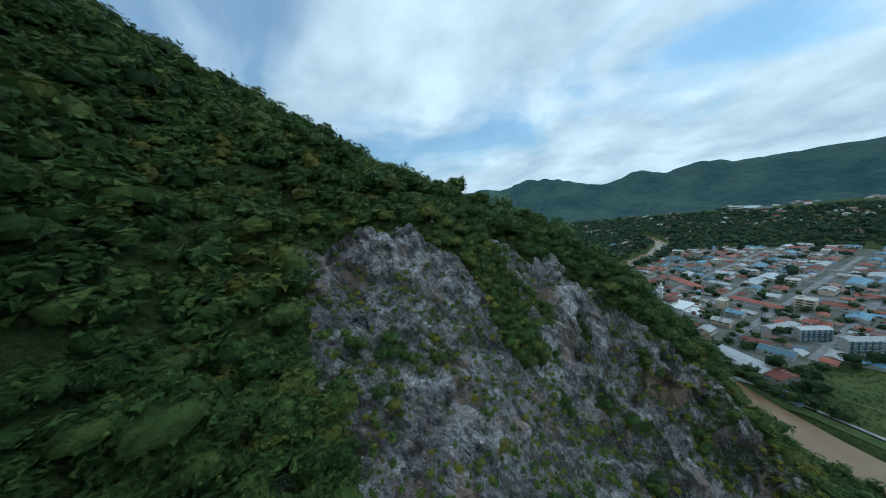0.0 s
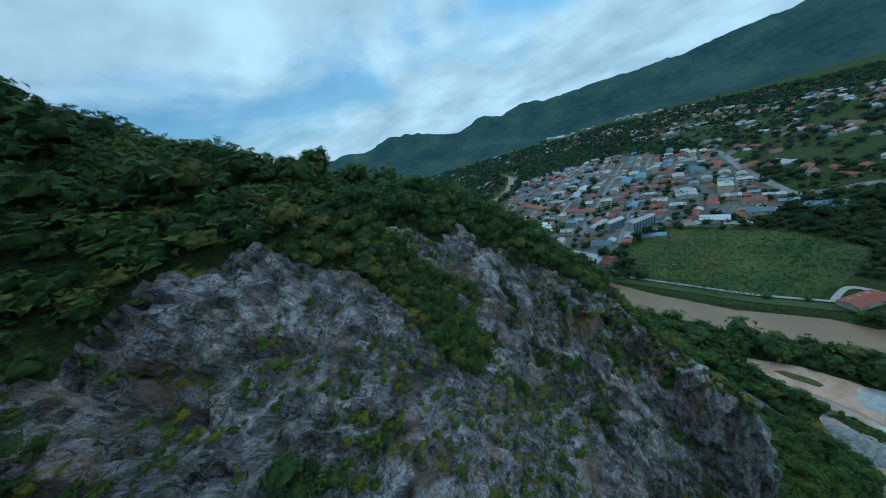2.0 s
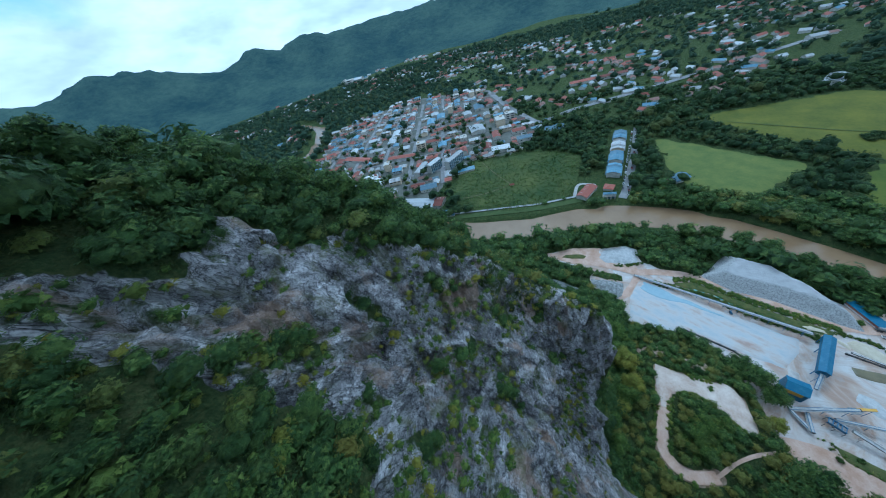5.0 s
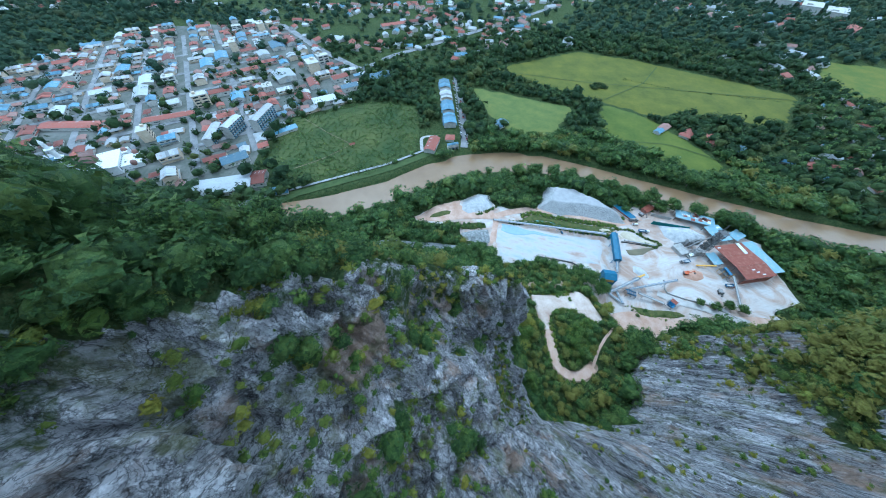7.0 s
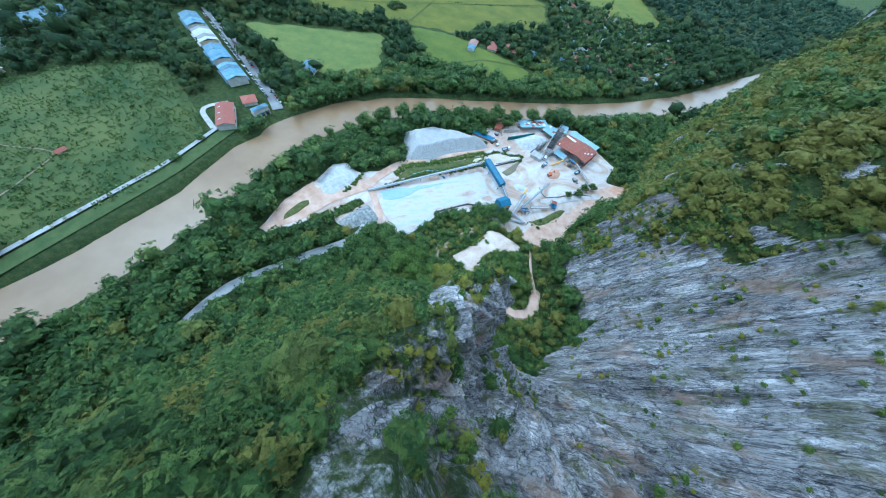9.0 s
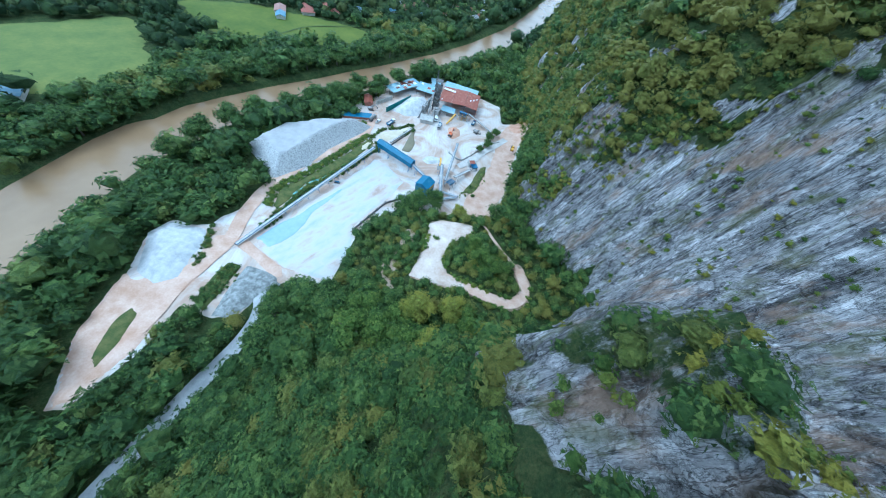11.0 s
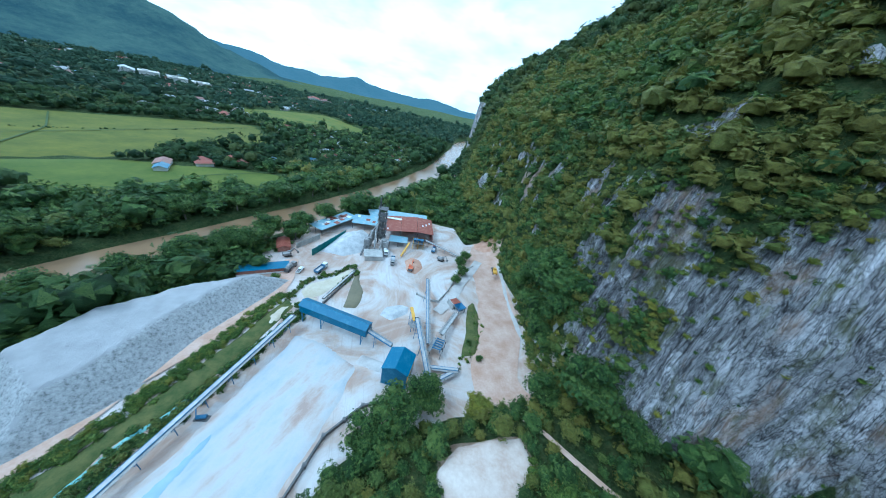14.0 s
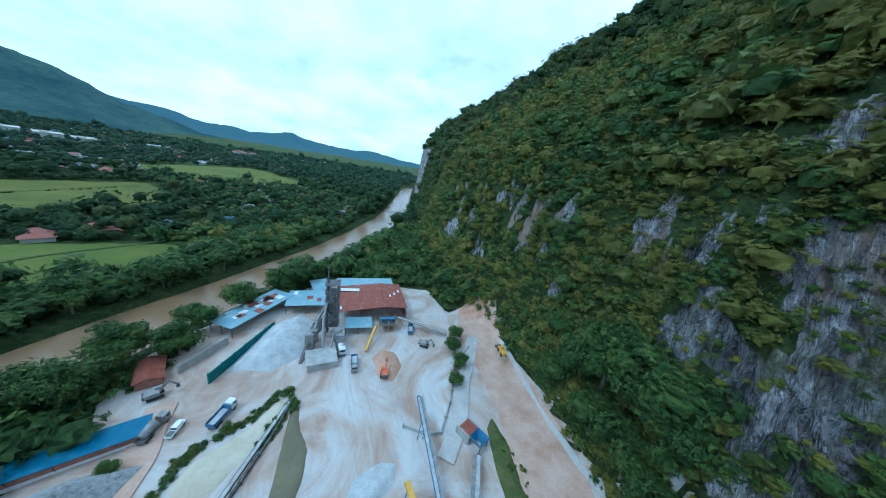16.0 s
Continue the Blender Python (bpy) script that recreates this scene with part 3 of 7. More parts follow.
def ribbon(line, half, z, name, mat, label, category, gap=6.0, follow=False, soft=0.0):
    """A strip along a line of corners: a river, a road."""
    pts = []
    for (ax, ay), (bx, by) in zip(line, line[1:]):
        n = max(1, int(math.hypot(bx - ax, by - ay) / gap))
        pts += [(ax + (bx - ax) * k / n, ay + (by - ay) * k / n) for k in range(n)]
    pts = np.array(pts + [line[-1]], float)
    for _ in range(3):
        pts[1:-1] = (pts[:-2] + 2 * pts[1:-1] + pts[2:]) / 4
    way = np.gradient(pts, axis=0)
    way /= np.linalg.norm(way, axis=1)[:, None]
    side = np.stack([way[:, 1], -way[:, 0]], -1)
    cols = 5
    rows = []
    for k in range(cols):
        off = (k / (cols - 1) * 2 - 1) * half
        wob = (bumps(pts[:, 0] / 7, pts[:, 1] / 7, k, 2, 41) - 0.5) * soft * (abs(off) == half)
        rows.append(pts + side * (off + wob)[:, None] if soft else pts + side * off)
    p = np.stack(rows, 1)
    zz = land(p[..., 0], p[..., 1]) + z if follow else np.full(p.shape[:2], z)
    co = np.concatenate([p, zz[..., None]], -1).reshape(-1, 3)
    i = (np.arange(len(pts) - 1)[:, None] * cols + np.arange(cols - 1)[None, :]).ravel()
    me = mesh_of(name, co, np.stack([i, i + 1, i + cols + 1, i + cols], -1), mat, smooth=True)
    return tagged(new(name, me), label, category, kind="structure")


ribbon(RIVER, 22, -3.0, "river", WATER, "muddy brown river winding between wooded banks", "river", 8)


def patch(name, ring, z, mat, label, category, gap=3.0, relief=0.0, follow=True):
    """A piece of ground with its own surface, cut to an outline."""
    r = np.array(ring, float)
    xs, ys = np.arange(r[:, 0].min() - gap, r[:, 0].max() + gap, gap), np.arange(r[:, 1].min() - gap, r[:, 1].max() + gap, gap)
    gx, gy = np.meshgrid(xs, ys)
    wx, wy = gx + (bumps(gx / 8, gy / 8, 0, 3, 51) - 0.5) * gap * 2, gy + (bumps(gx / 8, gy / 8, 3, 3, 52) - 0.5) * gap * 2
    keep = inside(wx, wy, ring)
    lift = step(0, gap * 2, np.where(keep, away(wx, wy, ring + ring[:1]), 0))
    zz = (np.maximum(land(gx, gy), 0) if follow else 0) + z * lift - 0.25 * (1 - lift) + relief * lift * (bumps(gx / 9, gy / 9, 0, 4, 53) - 0.3)
    n = len(xs)
    i = (np.arange(len(ys) - 1)[:, None] * n + np.arange(n - 1)[None, :]).ravel()
    quads = np.stack([i, i + 1, i + n + 1, i + n], -1)
    quads = quads[keep.ravel()[quads].any(1)]
    used, back = np.unique(quads, return_inverse=True)
    co = np.stack([gx, gy, zz], -1).reshape(-1, 3)[used]
    me = mesh_of(name, co, back.reshape(-1, 4), mat, smooth=True)
    return tagged(new(name, me), label, category, kind="structure")


patch("quarry_floor", QUARRY, 0.35, DUST, "quarry yard of white and pinkish crushed limestone", "quarry floor", 1.6, 0.5)
FIELD = {"rice_field_green": plain("green_rice", (0.068, 0.098, 0.012), (0.125, 0.142, 0.018), 0.035, 0.9),
         "rice_field_gold": plain("ripe_rice", (0.075, 0.09, 0.01), (0.145, 0.14, 0.015), 0.035, 0.9),
         "rice_field_far": plain("pale_rice", (0.075, 0.11, 0.012), (0.15, 0.145, 0.016), 0.035, 0.9),
         "pasture": plain("pasture_grass", (0.09, 0.125, 0.03), (0.16, 0.175, 0.04), 0.06, 0.9),
         "orchard": plain("rough_grass", (0.03, 0.058, 0.015), (0.1, 0.115, 0.03), 0.022, 0.9)}
for rank, (key, ring) in enumerate(FIELDS.items()):
    patch(key, ring, 0.6 + 0.2 * rank, FIELD[key], {"orchard": "rough green meadow with rows of young bushes"}.get(key, "flat rice field of dense green and yellow blades"), "field", 7.0)


def mountains(name, radius, profile, label, mat, deep=900, shift=0):
    """A range on the skyline, from bearings in degrees and crest heights."""
    az = np.arange(profile[0][0], profile[-1][0], 0.5)
    crest = np.interp(az, [a for a, _ in profile], [h for _, h in profile])
    rings = np.array([-1.0, -0.8, -0.62, -0.45, -0.3, -0.18, -0.08, 0.0, 0.25])
    shape = np.array([0.0, 0.1, 0.24, 0.42, 0.62, 0.8, 0.94, 1.0, 0.5])
    a, r = np.meshgrid(np.radians(az), radius + rings * deep)
    x, y = 150 + r * np.cos(a), r * np.sin(a)
    rough = bumps(x / 260, y / 260, 0, 5, 61 + shift)
    z = crest[None, :] * shape[:, None] * (0.72 + 0.5 * rough) + (bumps(x / 60, y / 60, 0, 3, 62) - 0.5) * 22 * shape[:, None] - 8
    n = len(az)
    i = (np.arange(len(rings) - 1)[:, None] * n + np.arange(n - 1)[None, :]).ravel()
    me = mesh_of(name, np.stack([x, y, z], -1).reshape(-1, 3), np.stack([i, i + 1, i + n + 1, i + n], -1), mat, smooth=True)
    return tagged(new(name, me), label, "mountain", kind="structure")


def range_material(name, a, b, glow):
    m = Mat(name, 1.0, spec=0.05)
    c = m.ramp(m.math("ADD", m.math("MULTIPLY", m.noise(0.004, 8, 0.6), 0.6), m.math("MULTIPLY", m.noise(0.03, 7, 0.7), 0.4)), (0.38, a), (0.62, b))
    # the blue haze of distance is put in as a faint emission
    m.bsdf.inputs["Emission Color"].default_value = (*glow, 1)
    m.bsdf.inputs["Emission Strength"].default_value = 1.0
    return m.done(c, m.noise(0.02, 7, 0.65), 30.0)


patch("eroded_slope", [(149, -20), (158, -16), (153, -3), (160, 8), (152, 23), (146, 20), (150, 2), (146, -10)], 0.4, TAN_EARTH, "eroded tan earth slope above the pit", "slope", 1.0, 0.8)
patch("clearing", CLEARING, 0.55, WHITE_DUST, "bare white dust clearing on the bowl floor", "clearing", 1.0, 0.5)
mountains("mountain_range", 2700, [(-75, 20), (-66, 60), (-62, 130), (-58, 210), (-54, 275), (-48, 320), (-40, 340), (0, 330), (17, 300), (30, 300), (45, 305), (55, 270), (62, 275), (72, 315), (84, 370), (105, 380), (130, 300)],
          "forested mountain range, its blue haze a faint glow", range_material("forest_haze_glow", (0.012, 0.032, 0.024), (0.07, 0.105, 0.065), (0.036, 0.062, 0.088)))
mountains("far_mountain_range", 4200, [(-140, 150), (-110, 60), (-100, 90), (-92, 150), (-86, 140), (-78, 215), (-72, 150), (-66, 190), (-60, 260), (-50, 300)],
          "distant mountain range under low cloud, its blue haze a faint glow", range_material("far_haze_glow", (0.03, 0.06, 0.06), (0.05, 0.08, 0.08), (0.07, 0.125, 0.17)), 700, 4)

# ---- trees ----
rng = np.random.default_rng(7)
FLIGHT = [(0, 0), (40, 80), (110, 90), (150, 40), (165, -45), (150, -120)]
TOWN = [(288, 235), (300, 330), (345, 490), (318, 525), (430, 660), (600, 770), (770, 770), (900, 640), (905, 380), (730, 280), (590, 165), (470, 190), (446, 262), (344, 276)]
VILLAGE = [(300, -330), (330, -420), (400, -470), (420, -560), (300, -610), (190, -560), (170, -420), (230, -340)]
SUBURB = [(600, 165), (730, 280), (905, 380), (1100, 690), (1500, 700), (1500, -500), (1000, -450), (850, -300), (700, -120), (600, 30)]
WHARF = [(332, 28), (350, 78), (395, 82), (420, 52), (560, 52), (560, 12), (420, 20), (360, 22)]
LANES = [[(884, 377), (724, 272), (602, 174), (663, 125), (745, -5), (830, -120), (980, -330)],
         [(256, 345), (258, 300), (290, 205), (318, 120), (345, 68), (352, 82), (384, 84)]]


def ico(sub):
    bm = bmesh.new()
    bmesh.ops.create_icosphere(bm, subdivisions=sub, radius=1)
    co, tri = np.array([v.co[:] for v in bm.verts]), np.array([[v.index for v in f.verts] for f in bm.faces])
    bm.free()
    return co, tri


def crown(seed, sub, sprays, size, open_below=True, flat=0.8, corners=4, low=-0.55):
    """One crown of unit radius: a lumpy body of foliage, and sprays of leaves standing off it."""
    r = np.random.default_rng(seed)
    lobes = r.normal(size=(11, 3))
    lobes[:, 2] = np.abs(lobes[:, 2]) * 0.9 - 0.15
    lobes /= np.linalg.norm(lobes, axis=1)[:, None]
    reach = r.uniform(0.75, 1.15, 11)

    def radius(d):
        near = np.exp(-((1 - d @ lobes.T) / 0.16) ** 2 * 0.8) * reach
        return 0.62 + 0.4 * near.max(1) + 0.22 * (bumps(d[:, 0] * 2.6 + seed, d[:, 1] * 2.6, d[:, 2] * 2.6, 2, 71) - 0.5)

    co, tri = ico(sub)
    body = co * radius(co)[:, None] * (0.76 if sprays > 30 else 0.8)
    if open_below:
        keep = co[tri][:, :, 2].mean(1) > low
        tri = tri[keep]
    parts, faces = [body], [tri]
    if sprays:
        d = r.normal(size=(sprays, 3))
        d[:, 2] = np.where(d[:, 2] < -0.5, -d[:, 2], d[:, 2])
        d /= np.linalg.norm(d, axis=1)[:, None]
        p = d * (radius(d) * r.uniform(0.78, 1.12, sprays))[:, None]
        n = d + r.normal(size=d.shape) * 0.55 + np.array([0, 0, 0.35])
        t1 = np.cross(n, r.normal(size=d.shape))
        t1 /= np.linalg.norm(t1, axis=1)[:, None]
        t2 = np.cross(n, t1)
        t2 /= np.linalg.norm(t2, axis=1)[:, None]
        s = size * r.uniform(0.6, 1.4, sprays)[:, None]
        quad = np.stack([p - t1 * s, p - t2 * s * 0.6 + n * s * 0.1, p + t1 * s * 1.1, p + t2 * s * 0.55 - n * s * 0.1], 1)
        if corners == 3:
            quad = np.stack([p - t1 * s, p - t2 * s * 0.75, p + t1 * s * 0.6 + t2 * s * 0.8], 1)
        base = len(body) + np.arange(sprays)[:, None] * corners
        parts.append(quad.reshape(-1, 3))
        faces += [base + np.array([[0, 1, 2]])] + ([base + np.array([[0, 2, 3]])] if corners == 4 else [])
    co = np.concatenate(parts)
    co[:, 2] *= flat
    return co, np.concatenate(faces), (np.arange(len(co)) >= len(body)) * 1.0


CROWN_NEAR = [crown(s, 2, 150, 0.165, corners=3, low=-0.3) for s in range(7)]
CROWN_MID = [crown(20 + s, 1, 64, 0.25, corners=3, low=-0.3) for s in range(6)]
CROWN_VALLEY = [crown(30 + s, 1, 18, 0.3, low=-0.15, corners=3) for s in range(6)]
CROWN_FAR = [crown(40 + s, 1, 10, 0.4, low=-0.15, corners=3) for s in range(6)]


def canopy(kinds, x, y, z, r, tint, seed):
    """Many crowns in one pair of arrays, each turned and stretched in its own way."""
    g = np.random.default_rng(seed)
    kind = g.integers(0, len(kinds), len(x))
    cos, tris, tints, leafy, base = [], [], [], [], 0
    for k, (co, tri, edge) in enumerate(kinds):
        pick = np.nonzero(kind == k)[0]
        if not len(pick):
            continue
        a = g.uniform(0, 2 * math.pi, len(pick))[:, None]
        s = r[pick][:, None]
        tall = g.uniform(0.8, 1.3, len(pick))[:, None]
        p = np.stack([x[pick][:, None] + s * (co[:, 0] * np.cos(a) - co[:, 1] * np.sin(a)), y[pick][:, None] + s * (co[:, 0] * np.sin(a) + co[:, 1] * np.cos(a)), z[pick][:, None] + s * tall * co[:, 2]], -1)
        cos.append(p.reshape(-1, 3))
        tris.append((tri[None] + (base + np.arange(len(pick)) * len(co))[:, None, None]).reshape(-1, 3))
        tints.append(np.repeat(tint[pick], len(co)))
        leafy.append(np.tile(edge, len(pick)))
        base += len(pick) * len(co)
    return np.concatenate(cos), np.concatenate(tris), {"tint": np.concatenate(tints), "spray": np.concatenate(leafy)}


def scatter(x0, x1, y0, y1, gap):
    gx, gy = np.meshgrid(np.arange(x0, x1, gap), np.arange(y0, y1, gap))
    return gx.ravel() + rng.uniform(-0.48, 0.48, gx.size) * gap, gy.ravel() + rng.uniform(-0.48, 0.48, gx.size) * gap


def slope_at(x, y):
    return np.hypot(land(x + 2, y) - land(x - 2, y), land(x, y + 2) - land(x, y - 2)) / 4


def wooded(x, y, z):
    """Where the trees of the valley and of the hill stand, and how tall they may grow."""
    ok = away(x, y, RIVER) > 22
    grow = np.ones(x.shape)
    for ring in FIELDS.values():
        ok &= ~inside(x, y, ring)
    ok &= ~inside(x, y, QUARRY) & ~inside(x, y, WHARF)
    for lane in LANES:
        ok &= away(x, y, lane) > 8
    clump = bumps(x / 45, y / 45, 0, 3, 81)
    luck = rng.uniform(0, 1, x.shape)
    ok &= ~inside(x, y, TOWN) | (luck < 0.15)
    ok &= ~inside(x, y, VILLAGE) | (luck < 0.6)
    ok &= ~inside(x, y, SUBURB) | (luck < 0.24 + (clump > 0.54) * 0.5)
    up = hill(x, y) > 5
    rock = rockiness(x, y, z, slope_at(x, y))
    ok &= (away(x, y, TRACKS[0]) > 4.5) & (away(x, y, TRACKS[1]) > 1.8) & ~inside(x, y, CLEARING) & (away(x, y, SIDE_ROAD) > 4.5)
    ok &= ~inside(x, y, CREST) | (luck < 0.1)
    bare = (rock > 0.35) & (luck > np.where(rock < 0.6, 0.6, 0.07))
    ok &= ~bare
    grow = np.where(rock > 0.6, 0.33, grow) * np.where(inside(x, y, CLIFF), np.where(rock > 0.6, 0.5, 0.7), 1.0)
    grow = grow * np.where(inside(x, y, BOWL), 0.62, 1.0) * np.where(up, 1.0, 1.0 + 0.3 * step(85, 45, away(x, y, RIVER)))
    ok &= up | (rng.uniform(0, 1, x.shape) > 0.2 * step(85, 45, away(x, y, RIVER)))
    return ok, grow


SIDE_ROAD = [(204, 154), (208, 146), (212.5, 128), (210, 110), (205, 84), (199, 60), (199, 46), (206, 36)]
BOWL = [(104, -50), (150, -38), (176, -6), (172, 24), (120, 30), (64, 34), (60, 0), (86, -36)]


def forest(name, gap, box, near, far, kinds, radius, seed, mat, label, keep=None):
    x, y = scatter(*box, gap)
    more = scatter(*box, gap)
    x, y = np.concatenate([x, more[0]]), np.concatenate([y, more[1]])
    extra = np.arange(len(x)) >= len(x) - len(more[0])
    d = away(x, y, FLIGHT)
    pick = (d >= near) & (d < far) & (x > -235)
    x, y, extra = x[pick], y[pick], extra[pick]
    z = land(x, y)
    # steep ground carries more trees for each metre of the plan
    dense = ~extra | (rng.uniform(0, 1, len(x)) < np.sqrt(1 + np.minimum(slope_at(x, y), 2.2) ** 2) - 1)
    x, y, z = x[dense], y[dense], z[dense]
    ok, grow = wooded(x, y, z)
    if keep is not None:
        ok &= keep(x, y, z)
    x, y, z, grow = x[ok], y[ok], z[ok], grow[ok]
    tall = rng.uniform(0, 1, len(x)) < (0.13 if near < 300 else 0.05)
    r = rng.uniform(*radius, len(x)) * grow * (0.75 + 0.5 * bumps(x / 25, y / 25, 0, 2, 82)) * np.where(tall, 1.36, 0.97)
    z = z + np.where(tall, 0.5 * r, 0.0)
    tint = np.clip(bumps(x / 70, y / 70, 0, 3, 83) * 0.9 - 0.15 + rng.normal(0, 0.27, len(x)) + 0.48 * (y < -40) * (hill(x, y) > 8) - 0.1 * (y > 120) + 0.3 * inside(x, y, BOWL), 0, 1)
    co, tri, t = canopy(kinds, x, y, z + r * 0.5, r, tint, seed)
    me = mesh_of(name, co, tri, mat, t, smooth=True)
    return tagged(new(name, me), label, "forest", kind="stuff")


forest("hillside_trees", 3.65, (-90, 260, -200, 190), 0, 66, CROWN_NEAR, (2.7, 4.8), 1, LEAF, "dense broadleaf rainforest on the limestone hill")
forest("slope_trees", 5.35, (-235, 420, -330, 330), 66, 215, CROWN_MID, (3.3, 5.4), 2, LEAF, "dense broadleaf forest on the hill and the river banks")
forest("valley_trees", 9.0, (-235, 900, -900, 760), 215, 620, CROWN_VALLEY, (5.3, 8.0), 3, LEAF_VALLEY, "broadleaf trees and palms across the valley")
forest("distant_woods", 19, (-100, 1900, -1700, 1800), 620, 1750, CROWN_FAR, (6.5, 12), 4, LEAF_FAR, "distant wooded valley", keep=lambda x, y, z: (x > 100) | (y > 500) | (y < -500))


def cliff_shrubs():
    """Tufts of scrub that cling to the rock, in drifts along ledges."""
    x, y = scatter(-70, 130, -150, 135, 1.9)
    z = land(x, y)
    s = slope_at(x, y)
    rock = rockiness(x, y, z, s)
    drift = bumps(x / 6 + z / 30, y / 6, z / 9, 4, 84)
    slab = (y < 44) & (x > 18) & (y > -50)
    luck = rng.uniform(0, 1, len(x))
    green = inside(x, y, CLIFF) & (rock <= 0.55) & (luck < np.where(inside(x, y, CREST), 0.5, 0.66))
    on = (rock > 0.2) & (luck < np.where(slab, 0.16, 1.0) * step(np.where(slab, 0.42, 0.38), np.where(slab, 0.56, 0.52), drift) * (1 + s * 0.5)) | green
    x, y, z = x[on], y[on], z[on]
    r = rng.uniform(0.35, 1.4, len(x)) ** 1.2 * np.where(green[on], 1.5, 1.0)
    co, tri, t = canopy([crown(60 + k, 1, 40, 0.34, corners=3) for k in range(5)], x, y, z + r * 0.3, r, np.clip(rng.normal(0.55, 0.25, len(x)) + 0.22 * inside(x, y, CREST), 0, 1), 9)
    return tagged(new("cliff_shrubs", mesh_of("cliff_shrubs", co, tri, LEAF_BRIGHT, t)), "tufts of green and yellow scrub on limestone ledges", "shrubs", kind="stuff")


cliff_shrubs()


def wall_trees(name, y0, y1, gap, radius, kinds, seed, on_rock=0.0, mat=LEAF):
    """Trees and creepers that cling to the steep foot of the hill, height above height."""
    gy, gz = np.meshgrid(np.arange(y0, y1, gap), np.arange(5, 112, gap * 0.9))
    gy, gz = gy.ravel() + rng.uniform(-0.5, 0.5, gy.size) * gap, gz.ravel() + rng.uniform(-0.5, 0.5, gy.size) * gap
    lo, hi = np.full(gy.shape, -20.0), np.full(gy.shape, 108.0)
    for _ in range(16):
        mid = (lo + hi) / 2
        above = hill(mid, gy) > gz
        lo, hi = np.where(above, mid, lo), np.where(above, hi, mid)
    s = slope_at(lo, gy)
    luck = rng.uniform(0, 1, gy.size)
    ok = (s > 1.4) & np.where(rockiness(lo, gy, gz, s) < 0.35, luck < 0.78, luck < on_rock)
    x, y = lo[ok], gy[ok]
    z = land(x, y)
    r = rng.uniform(*radius, len(x))
    co, tri, t = canopy(kinds, x + r * 0.1, y, z, r, np.clip(rng.normal(0.76, 0.22, len(x)), 0, 1), seed)
    return tagged(new(name, mesh_of(name, co, tri, mat, t)), "trees and creepers clinging to the cliff foot", "trees", kind="stuff")


wall_trees("cliff_foot_trees", -150, -40, 3.2, (1.5, 3.2), CROWN_MID, 61, 0.05)
wall_trees("wall_scrub", -130, -40, 2.6, (0.6, 1.4), CROWN_MID, 63, 0.25, LEAF_BRIGHT)
wall_trees("cliff_trees", -330, -150, 5.0, (2.4, 4.4), CROWN_MID, 62)


def build_tree(name, seed, mat, hue=(0.25, 0.6)):
    """A single tree: a tapered trunk with limbs, and a crown of leaf sprays."""
    r = np.random.default_rng(seed)
    top = new(name)
    bm = bmesh.new()

    def limb(a, b, ra, rb, sides=7):
        way = Vector(b) - Vector(a)
        m = Matrix.Translation((Vector(a) + Vector(b)) / 2) @ way.to_track_quat("Z", "Y").to_matrix().to_4x4()
        bmesh.ops.create_cone(bm, segments=sides, radius1=ra, radius2=rb, depth=way.length, matrix=m, cap_ends=True)

    limb((0, 0, -0.6), (0.04, 0.02, 0.75), 0.075, 0.05)
    for k in range(6):
        a = k * 1.05 + r.uniform(-0.3, 0.3)
        limb((0.03, 0.02, 0.35 + 0.07 * k), (0.62 * math.cos(a), 0.62 * math.sin(a), 0.95 + 0.1 * k), 0.032, 0.012, 5)
    me = bpy.data.meshes.new("trunk")
    bm.to_mesh(me)
    bm.free()
    me.materials.append(BARK)
    trunk = new("trunk", me)
    trunk.parent = top
    lumps = []
    for k in range(10):
        a = k * 2.4 + r.uniform(-0.3, 0.3)
        d = 0.0 if k == 0 else r.uniform(0.35, 0.72)
        lumps.append((d * math.cos(a), d * math.sin(a), 1.5 if k == 0 else r.uniform(0.55, 1.4), r.uniform(0.42, 0.66)))
    lumps = np.array(lumps)
    kinds = [crown(seed * 10 + k, 1, 215, 0.16, True, 0.85, corners=3, low=-0.7) for k in range(3)]
    co, tri, t = canopy(kinds, lumps[:, 0], lumps[:, 1], lumps[:, 2], lumps[:, 3], r.uniform(*hue, 10), seed)
    leaves = new("crown", mesh_of("crown", co, tri, mat, t))
    leaves.parent = top
    return top


TREES = [build_tree("tree", 3 + k, LEAF if k < 3 else LEAF_BRIGHT) for k in range(4)] + [build_tree("tree", 8, LEAF_BRIGHT, (0.62, 1.0)), build_tree("tree", 9, LEAF, (0.3, 0.42))]
used_kinds = set()


def plant(x, y, size, kind, label, group="", turn=None, z=None):
    """A tree of its own in the ground, its crown about size metres in radius."""
    z = (float(land(np.array([x]), np.array([y]))[0]) if z is None else z) + 0.3 * size
    m = pose(x, y, z, 0, 0, rng.uniform(0, 360) if turn is None else turn)
    if kind not in used_kinds:
        used_kinds.add(kind)
        ob = TREES[kind]
        ob.matrix_basis = m @ Matrix.Diagonal((size, size, size, 1))
    else:
        ob = copy_thing(TREES[kind], m)
        ob.scale = (size, size, size)
    return tagged(ob, label, "tree", group)



